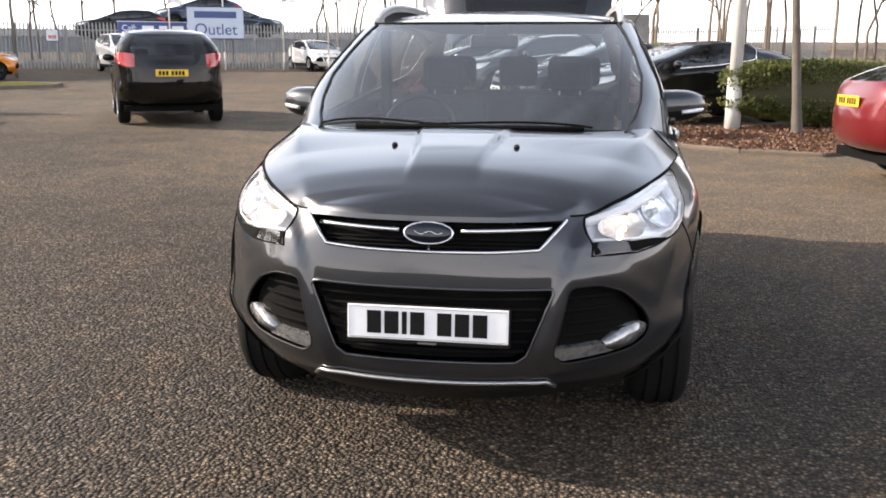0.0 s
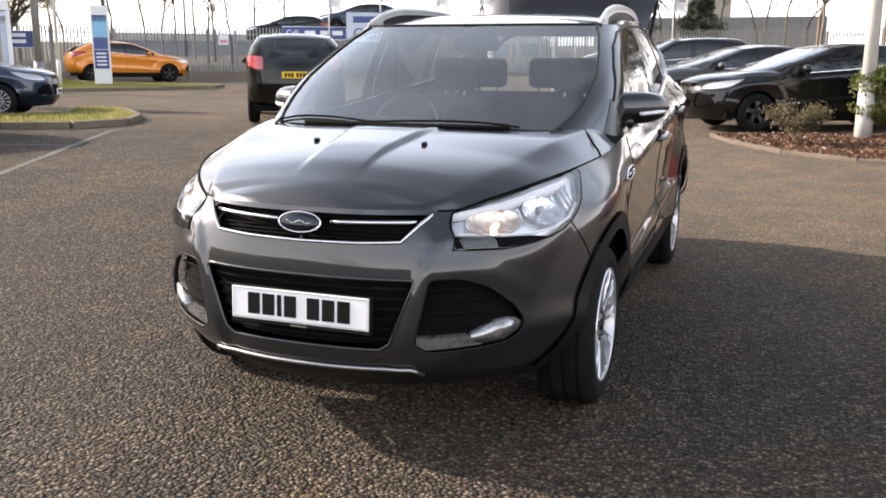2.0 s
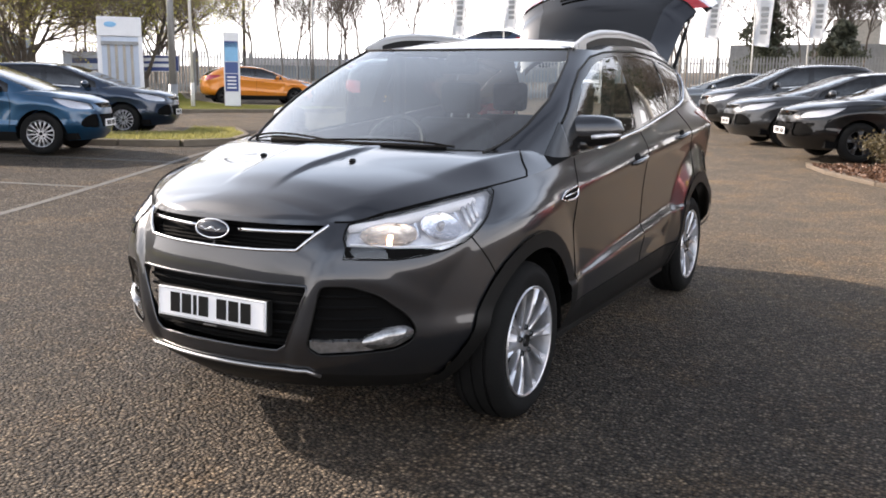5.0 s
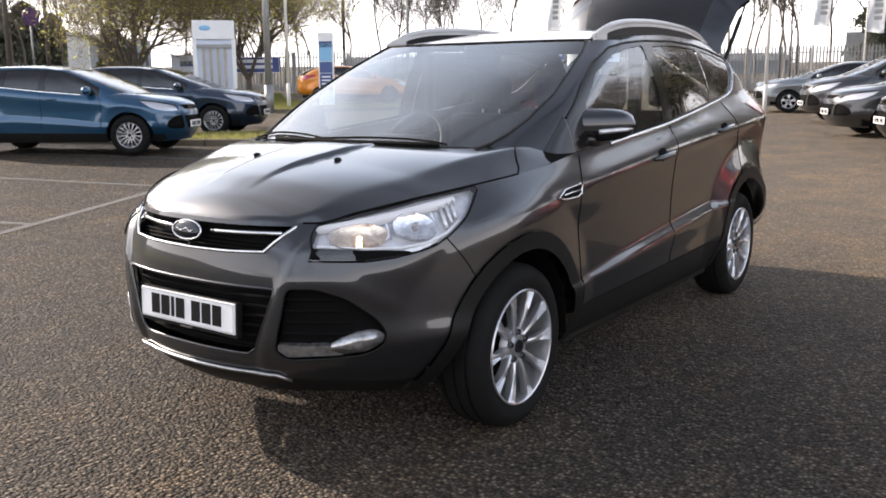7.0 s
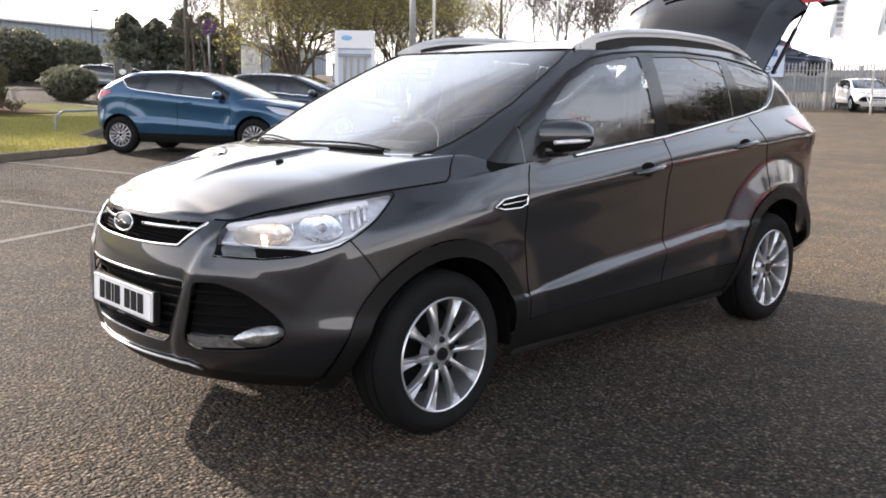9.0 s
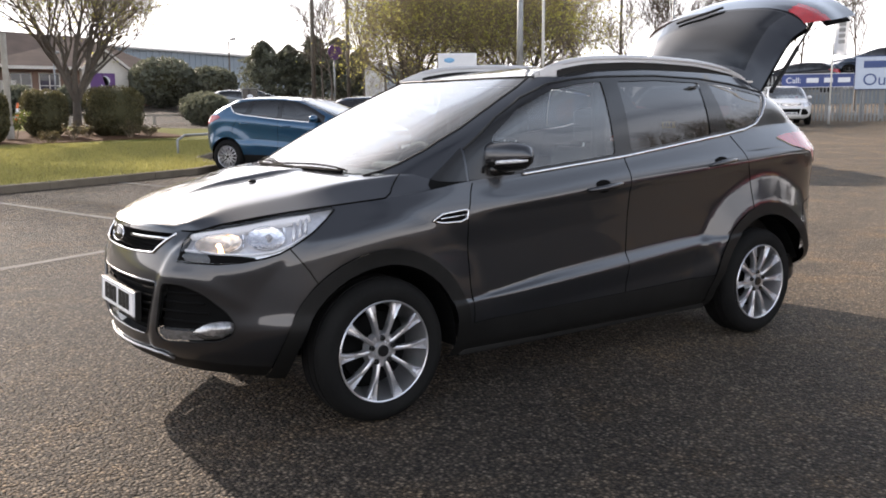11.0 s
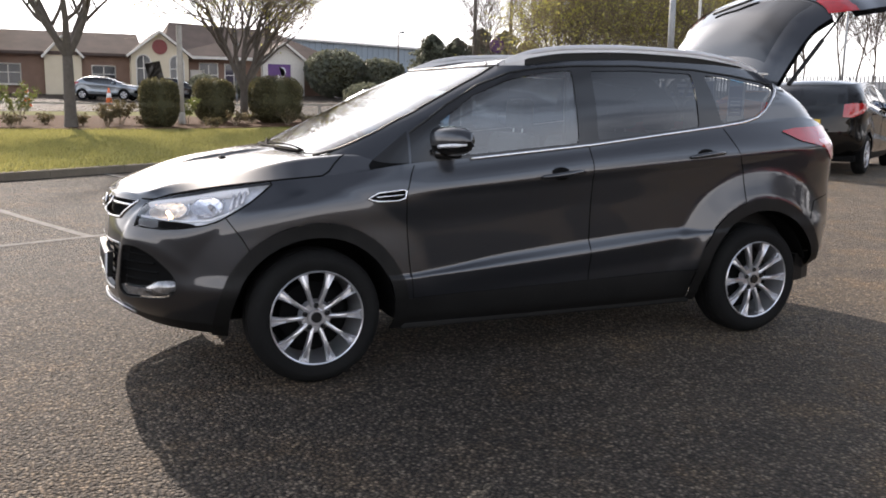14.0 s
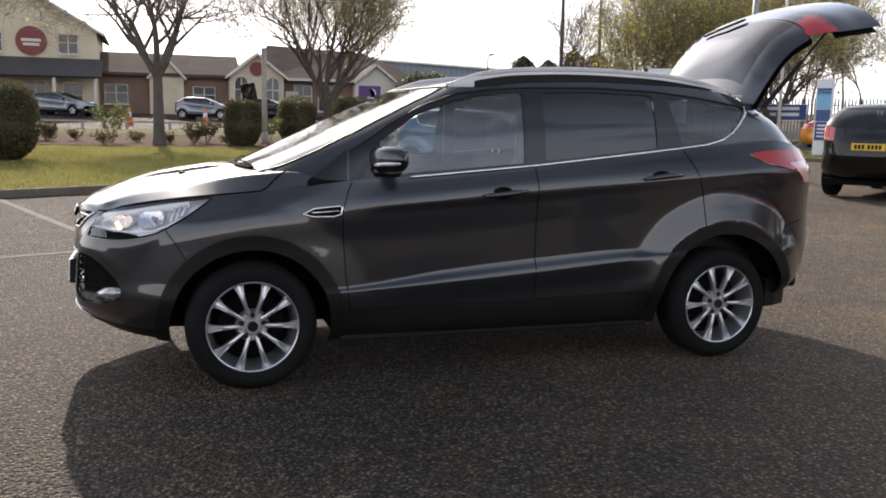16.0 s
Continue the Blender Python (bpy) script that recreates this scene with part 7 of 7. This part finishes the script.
def flag(at, height, label="white feather flag with dark print on a pole"):
    ob = column("flag", label, at, height, 0.04, 0.025, "post_white")
    bm = bmesh.new()
    n, rows = 10, []
    for k in range(n + 1):
        t = k / n
        z = height - 0.05 - 2.0 * t
        rows.append([bm.verts.new((x * (1 - 0.1 * t), 0.05 * math.sin(3 * t + 4 * x), z - 0.12 * x)) for x in (0.03, 0.25, 0.5, 0.72)])
    for a, b in zip(rows, rows[1:]):
        for j in range(3):
            bm.faces.new((a[j], a[j + 1], b[j + 1], b[j]))
    bmesh.ops.solidify(bm, geom=bm.faces[:], thickness=0.006)
    part("banner", bm, M["sign_white"], ob, "", True)
    for k in range(5):
        part("print_bar", boxed((0.26, -0.07, height - 0.65 - 0.24 * k), (0.55, -0.062, height - 0.5 - 0.24 * k)), M["steel"], ob)


for x, y, h in ((-17.2, 34.0, 5.0), (-15.9, 36.9, 5.4), (-4.2, 36.3, 4.6), (-2.7, 42.5, 5.0), (-10.5, 35.5, 5.2), (-13.2, 37.4, 5.2), (-7.0, 40.0, 5.0)):
    flag((x, y), h)
column("lamp_post", "slim white pole in the yard", (-4.1, 21.9), 6.5, 0.05, 0.04, "post_white")

# totem sign with blue panels
tz = ground_z(-18.9, 20.8) + 0.1
totem = thing("totem_sign", "white totem sign with blue printed panels", "sign", (-18.9, 20.8, tz), 40)
part("column", boxed((-0.27, -0.07, 0), (0.27, 0.07, 2.5), 0.02), M["sign_white"], totem)
for z0, z1, mat in ((0.5, 1.1, "sign_blue"), (1.12, 1.5, "print_navy"), (1.52, 2.15, "sky_blue"), (2.0, 2.2, "sign_blue")):
    part("panel", boxed((-0.23, -0.085, z0), (0.21, -0.07 - 0.004 * (z0 > 1.9), z1)), M[mat], totem)
for k in range(4):
    part("print_bar", boxed((-0.17, -0.093, 0.6 + 0.12 * k), (0.14, -0.084, 0.65 + 0.12 * k)), M["print_white"], totem)

# the large sign seen from behind, with its posts
bz = ground_z(-14.8, 12.2)
rear = thing("box_sign", "large white sign box with uprights on its back", "sign", (-14.8, 12.2, bz), 46)
part("head", boxed((-0.50, -0.09, 2.10), (0.50, 0.09, 2.55), 0.0166), M["sign_white"], rear)
part("emblem", ball(bmesh.new(), (-0.2, -0.094, 2.37), (0.14, 0.00996, 0.065), 20, 10), M["sky_blue"], rear, "", True)
part("sheet", boxed((-0.42, -0.0249, 0.70), (0.42, 0.0249, 2.10)), M["sign_pale"], rear)
for x in (-0.465, 0.465):
    part("side_post", boxed((x - 0.05, -0.083, 0), (x + 0.05, 0.083, 2.10), 0.0083), M["sign_white"], rear)
for x in (-0.26, -0.09, 0.09, 0.26):
    part("upright", boxed((x - 0.03, -0.0996, 0.70), (x + 0.03, -0.0249, 1.96)), M["rail_wood"], rear)
part("rail", boxed((-0.42, -0.115, 1.90), (0.42, -0.0996, 1.98)), M["steel"], rear)

# ---- the inn across the bank ----
M["render_cream"] = plain("cream_render", (0.62, 0.54, 0.40), (0.54, 0.46, 0.33), 0.85, 0, 1.0)
M["roof_brown"] = plain("brown_roof_tiles", (0.12, 0.088, 0.074), (0.075, 0.057, 0.05), 0.9, 0, 0.8, sheen=0.1)
M["slate"] = plain("dark_canopy_slate", (0.07, 0.065, 0.066), (0.05, 0.048, 0.048), 0.6, 0, 0.8)
M["brick"] = plain("red_brown_brick", (0.24, 0.155, 0.115), (0.18, 0.115, 0.085), 0.9, 0, 1.5, sheen=0.2)
M["timber"] = plain("white_barge_boards", (0.66, 0.62, 0.55), (0.56, 0.53, 0.47), 0.7)
M["dark_pane"] = plain("dark_window_pane", (0.03, 0.033, 0.036), (0.045, 0.05, 0.055), 0.08)
M["sign_red"] = plain("dark_red_roundel", (0.2, 0.035, 0.03), (0.16, 0.03, 0.025), 0.5)
PX, PZ = -60.0, 1.75


def inn_window(parent, y, z, w, h, arch=False, x=0.0):
    win = new("window")
    win.parent, win.matrix_basis = parent, pose(x, y, z)
    if arch:
        out = [(-w / 2, 0), (w / 2, 0)] + [(w / 2 * math.cos(a), h - w / 2 + w / 2 * math.sin(a)) for a in (math.pi * k / 8 for k in range(9))]
        part("pane", prism(bmesh.new(), out, 0.02, 0.05, "x"), M["dark_pane"], win)
        part("frame", tube(bmesh.new(), [(0.06, u, v) for u, v in out], 0.05, 4, True), M["timber"], win)
    else:
        part("pane", boxed((0.02, -w / 2, 0), (0.05, w / 2, h)), M["dark_pane"], win)
        part("frame", tube(bmesh.new(), [(0.06, -w / 2, 0), (0.06, w / 2, 0), (0.06, w / 2, h), (0.06, -w / 2, h)], 0.05, 4, True), M["timber"], win)
    part("glazing_bar", boxed((0.05, -0.03, 0), (0.08, 0.03, h * 0.95)), M["timber"], win)
    part("transom", boxed((0.05, -w / 2, h * 0.55), (0.08, w / 2, h * 0.55 + 0.05)), M["timber"], win)
    part("sill", boxed((0.0, -w / 2 - 0.1, -0.1), (0.16, w / 2 + 0.1, 0)), M["timber"], win)


def inn():
    ob = thing("inn_building", "cream and brick roadside inn with brown tiled roofs", "building", (PX, 0, PZ - 0.4))
    def gable(name, y0, y1, eave, apex, x0, x1, mat, over=0.25, board=True):
        yc = (y0 + y1) / 2
        part("wall", prism(bmesh.new(), [(y0, 0), (y1, 0), (y1, eave), (yc, apex), (y0, eave)], x0, x1, "x"), M[mat], ob)
        k = (apex - eave) / (yc - y0)
        for s in (-1, 1):
            e = yc + s * (yc - y0 + over)
            ez = eave - k * over
            part("roof", prism(bmesh.new(), [(yc, apex + 0.18), (e, ez + 0.18), (e, ez + 0.03), (yc, apex + 0.03)] if s > 0 else [(e, ez + 0.18), (yc, apex + 0.18), (yc, apex + 0.03), (e, ez + 0.03)], x0 - 0.1, x1 + 0.35, "x"), M["roof_brown"], ob)
            if board:
                part("barge_board", tube(bmesh.new(), [(x1 + 0.36, yc, apex + 0.08), (x1 + 0.36, e, ez + 0.08)], 0.1, 4), M["timber"], ob)
    # two-storey front with its canopy and roundel
    gable("front", -13.6, -3.6, 5.7, 8.7, -9.0, 0.0, "render_cream", 0.5)
    can = prism(bmesh.new(), [(0.0, 3.9), (0.0, 3.6), (2.0, 2.55), (2.1, 2.65)], -14.2, -3.3, "y")
    part("canopy", can, M["slate"], ob, "dark slate lean-to canopy")
    for y in (-13.0, -9.6, -6.2, -3.7):
        part("canopy_post", boxed((1.7, y - 0.09, 0), (1.88, y + 0.09, 2.65)), M["timber"], ob)
    disc = part("roundel", cyl(bmesh.new(), (0.02, -7.65, 4.95), (0.12, -7.65, 4.95), 0.95, None, 32), M["sign_red"], ob, "dark red round emblem")
    for z, w in ((5.0, 1.2), (4.72, 1.0)):
        part("emblem_bar", boxed((0.12, -7.65 - w / 2, z - 0.09), (0.14, -7.65 + w / 2, z + 0.09)), M["timber"], disc)
    for y in (-10.0, -5.4):
        inn_window(ob, y, 4.2, 1.2, 1.25)
    for y in (-12.0, -10.0, -7.5, -5.2):
        inn_window(ob, y, 0.5, 1.2, 1.7)
    # long low wing
    part("wall", boxed((-8.0, -3.6, 0), (-1.0, 5.6, 3.1)), M["brick"], ob)
    part("roof", prism(bmesh.new(), [(-0.5, 2.95), (-0.5, 3.15), (-4.5, 4.75), (-8.5, 3.15), (-8.5, 2.95), (-4.5, 4.5)], -3.6, 6.0, "y"), M["roof_brown"], ob)
    gable("dormer", -0.3, 2.0, 2.85, 4.1, -3.5, -0.6, "render_cream", 0.15)
    for y in (-2.5, 0.8, 3.4):
        inn_window(ob, y, 1.0, 1.5, 1.3, False, -0.95)
    # cream entrance gable with arched windows
    gable("entrance", 5.1, 8.9, 3.1, 4.6, -4.0, 0.2, "render_cream", 0.3)
    inn_window(ob, 5.9, 1.0, 0.95, 2.1, True, 0.2)
    inn_window(ob, 8.1, 1.0, 0.95, 2.1, True, 0.2)
    part("roundel", cyl(bmesh.new(), (0.22, 7.0, 3.65), (0.3, 7.0, 3.65), 0.5, None, 28), M["sign_red"], ob, "dark red round emblem")
    # hipped block
    part("wall", boxed((-12.0, 8.6, 0), (-1.2, 19.6, 3.2)), M["brick"], ob)
    hip = bmesh.new()
    c = [hip.verts.new(p) for p in ((-0.6, 7.2, 3.1), (-0.6, 20.4, 3.1), (-12.6, 20.4, 3.1), (-12.6, 7.2, 3.1))]
    r = [hip.verts.new(p) for p in ((-6.6, 8.6, 5.9), (-6.6, 16.2, 5.6))]
    for f in ((c[0], c[1], r[1], r[0]), (c[1], c[2], r[1]), (c[2], c[3], r[0], r[1]), (c[3], c[0], r[0]), (c[3], c[2], c[1], c[0])):
        hip.faces.new(f)
    bmesh.ops.recalc_face_normals(hip, faces=hip.faces)
    part("roof", hip, M["roof_brown"], ob)
    part("fascia", boxed((-0.7, 8.6, 2.95), (-0.55, 20.4, 3.15)), M["timber"], ob)
    gable("pediment", 14.3, 17.4, 3.0, 4.2, -3.0, -0.5, "timber", 0.15)
    for y in (10.5, 12.3):
        inn_window(ob, y, 0.8, 1.3, 1.9, False, -1.15)
    part("door", boxed((-1.2, 9.2, 0), (-1.1, 10.2, 2.2)), M["timber"], ob)


inn()
M["ware_wall"] = plain("pale_blue_cladding", (0.2, 0.245, 0.28), (0.17, 0.21, 0.245), 0.6, 0, 0.15)
ware = thing("warehouse", "long pale grey warehouse far behind the trees", "building", (-118.0, 62.0, 2.6), 24)
part("wall", boxed((-8, -45, 0), (0, 45, 6.3)), M["ware_wall"], ware)
for k in range(90):
    part("cladding_rib", boxed((0, -44.6 + k, 0.2), (0.06, -44.4 + k, 6.2)), M["ware_wall"], ware)
part("roof", prism(bmesh.new(), [(0.4, 6.2), (0.4, 6.4), (-4, 7.0), (-8.4, 6.4), (-8.4, 6.2)], -45.3, 45.3, "y"), M["steel"], ware)
shed = thing("depot_shed", "grey depot shed behind the fence", "building", (-30.0, 60.0, 1.2), 28)
part("wall", boxed((-16, -5, 0), (16, 0, 1.5)), M["ware_wall"], shed)
part("roof", prism(bmesh.new(), [(-5.2, 1.45), (0.3, 1.45), (-2.5, 2.0)], -16.3, 16.3, "x"), M["slate"], shed)
tank = thing("roof_tank", "grey plant room on a far building", "building", (-2.8, 76.5, 2.3))
part("wall", boxed((-9, -4, 0), (9, 4, 2.6)), M["steel"], tank)
part("plant_room", boxed((-1.7, -1.5, 2.6), (1.7, 1.5, 4.6)), M["rail_wood"], tank)
for x in (-1.2, 0.1, 1.3):
    part("vent_pipe", cyl(bmesh.new(), (x, 0, 4.6), (x, 0, 5.3), 0.12, None, 8), M["steel"], tank)

# parked cars before the inn
for k, (x, y, col, kind, hd) in enumerate(((-56.0, -7.6, "paint_slate", "hatch", (0.6, 0.8)), (-54.5, -4.4, "paint_silver", "hatch", (0.5, 0.86)), (-53.0, 4.2, "paint_silver", "small_hatch", (0.4, 0.9)), (-52.0, 8.2, "paint_black", "hatch", (0.4, 0.9)), (-50.5, 24.0, "paint_black", "fastback", (0.3, 0.95)), (-47.0, 21.5, "paint_silver", "hatch", (0.4, 0.9)))):
    other_car("parked_car", ("dark grey", "pale silver", "pale silver", "black", "black", "pale silver")[k] + " car parked before the inn", kind, M[col], (x, y), hd, ("five", "alloy"), True, False)

# knee rail along the inn's side of the bank
rail = thing("knee_rail", "low pale timber knee rail on short posts", "fence")
prev = None
for k in range(14):
    x, y = -38.5, -9.0 + 1.9 * k
    z = ground_z(x, y)
    part("post", boxed((x - 0.06, y - 0.06, z), (x + 0.06, y + 0.06, z + 0.42)), M["rail_wood"], rail)
    if prev:
        part("rail", tube(bmesh.new(), [prev, (x, y, z + 0.42)], 0.06, 4), M["rail_wood"], rail)
    prev = (x, y, z + 0.42)

# moon sign, menu board, hoop rail, cones
ps = thing("inn_sign", "purple sign with a white crescent on posts", "sign", (-53.4, 13.7, ground_z(-53.4, 13.7)))
part("panel", boxed((-0.06, -0.75, 1.0), (0.06, 0.75, 2.4), 0.02), M["purple"], ps)
part("crescent", prism(bmesh.new(), [(0.35 * math.cos(a), 1.85 + 0.35 * math.sin(a)) for a in np.linspace(-2.2, 1.6, 12)] + [(0.12 + 0.3 * math.cos(a), 1.92 + 0.3 * math.sin(a)) for a in np.linspace(1.9, -2.4, 12)], 0.06, 0.08, "x"), M["print_white"], ps)
for y in (-0.6, 0.6):
    part("post", boxed((-0.05, y - 0.05, 0), (0.05, y + 0.05, 1.0)), M["steel"], ps)
mb = thing("menu_board", "dark tilted board on a post", "sign", (-47.5, 5.3, ground_z(-47.5, 5.3)))
board_bm = boxed((-0.05, -0.42, 1.3), (0.05, 0.42, 2.4), 0.02)
bmesh.ops.rotate(board_bm, cent=(0, 0, 1), matrix=Matrix.Rotation(radians(12), 3, "X"), verts=board_bm.verts)
part("panel", board_bm, M["paint_brown"], mb)
part("post", boxed((-0.06, -0.06, 0), (0.06, 0.06, 1.4)), M["bark"], mb)
sq = thing("direction_sign", "small dark square sign with white figure and frame", "sign", (-31.0, 13.5, ground_z(-31.0, 13.5)), 0)
part("panel", boxed((-0.04, -0.34, 1.0), (0.04, 0.34, 1.72), 0.02), M["paint_brown"], sq)
part("frame", tube(bmesh.new(), [(0.05, -0.34, 1.0), (0.05, 0.34, 1.0), (0.05, 0.34, 1.72), (0.05, -0.34, 1.72)], 0.025, 4, True), M["steel"], sq)
part("figure", ball(bmesh.new(), (0.05, 0, 1.38), (0.02, 0.15, 0.11), 12, 8), M["print_white"], sq, "", True)
part("post", boxed((-0.05, -0.05, 0), (0.05, 0.05, 1.0)), M["steel"], sq)
pil = thing("white_pillar_sign", "white upright pillar sign far off", "sign", (-43.4, 27.3, ground_z(-43.4, 27.3)), 45)
part("pillar", boxed((-0.55, -0.25, 0), (0.55, 0.25, 3.0), 0.04), M["sign_white"], pil)
hoop = solo("hoop_rail", tube(bmesh.new(), [(-16.4, 5.2, 0.3), (-16.4, 5.2, 0.75), (-16.6, 5.45, 0.85), (-17.8, 7.0, 0.85), (-18.0, 7.3, 0.75), (-18.0, 7.3, 0.3)], 0.03, 8), M["steel"], "low bent steel hoop rail at the grass edge", "rail", smooth=True)
M["cone_orange"] = plain("cone_plastic", (0.75, 0.16, 0.04), (0.65, 0.13, 0.03), 0.5)
cone0 = None
for x, y in ((-45.0, -1.4), (-43.0, 6.8), (-46.5, 2.6)):
    z = ground_z(x, y)
    if cone0 is None:
        cone0 = thing("traffic_cone", "orange and white traffic cone", "cone", (x, y, z), 0, "traffic cones")
        part("body", cyl(bmesh.new(), (0, 0, 0.04), (0, 0, 0.95), 0.2, 0.04, 14), M["cone_orange"], cone0, "", True)
        part("sleeve", cyl(bmesh.new(), (0, 0, 0.42), (0, 0, 0.68), 0.137, 0.097, 14), M["sign_white"], cone0, "", True)
        part("foot", boxed((-0.24, -0.24, 0), (0.24, 0.24, 0.05), 0.01), M["cone_orange"], cone0)
    else:
        copy_thing(cone0, pose(x, y, z))
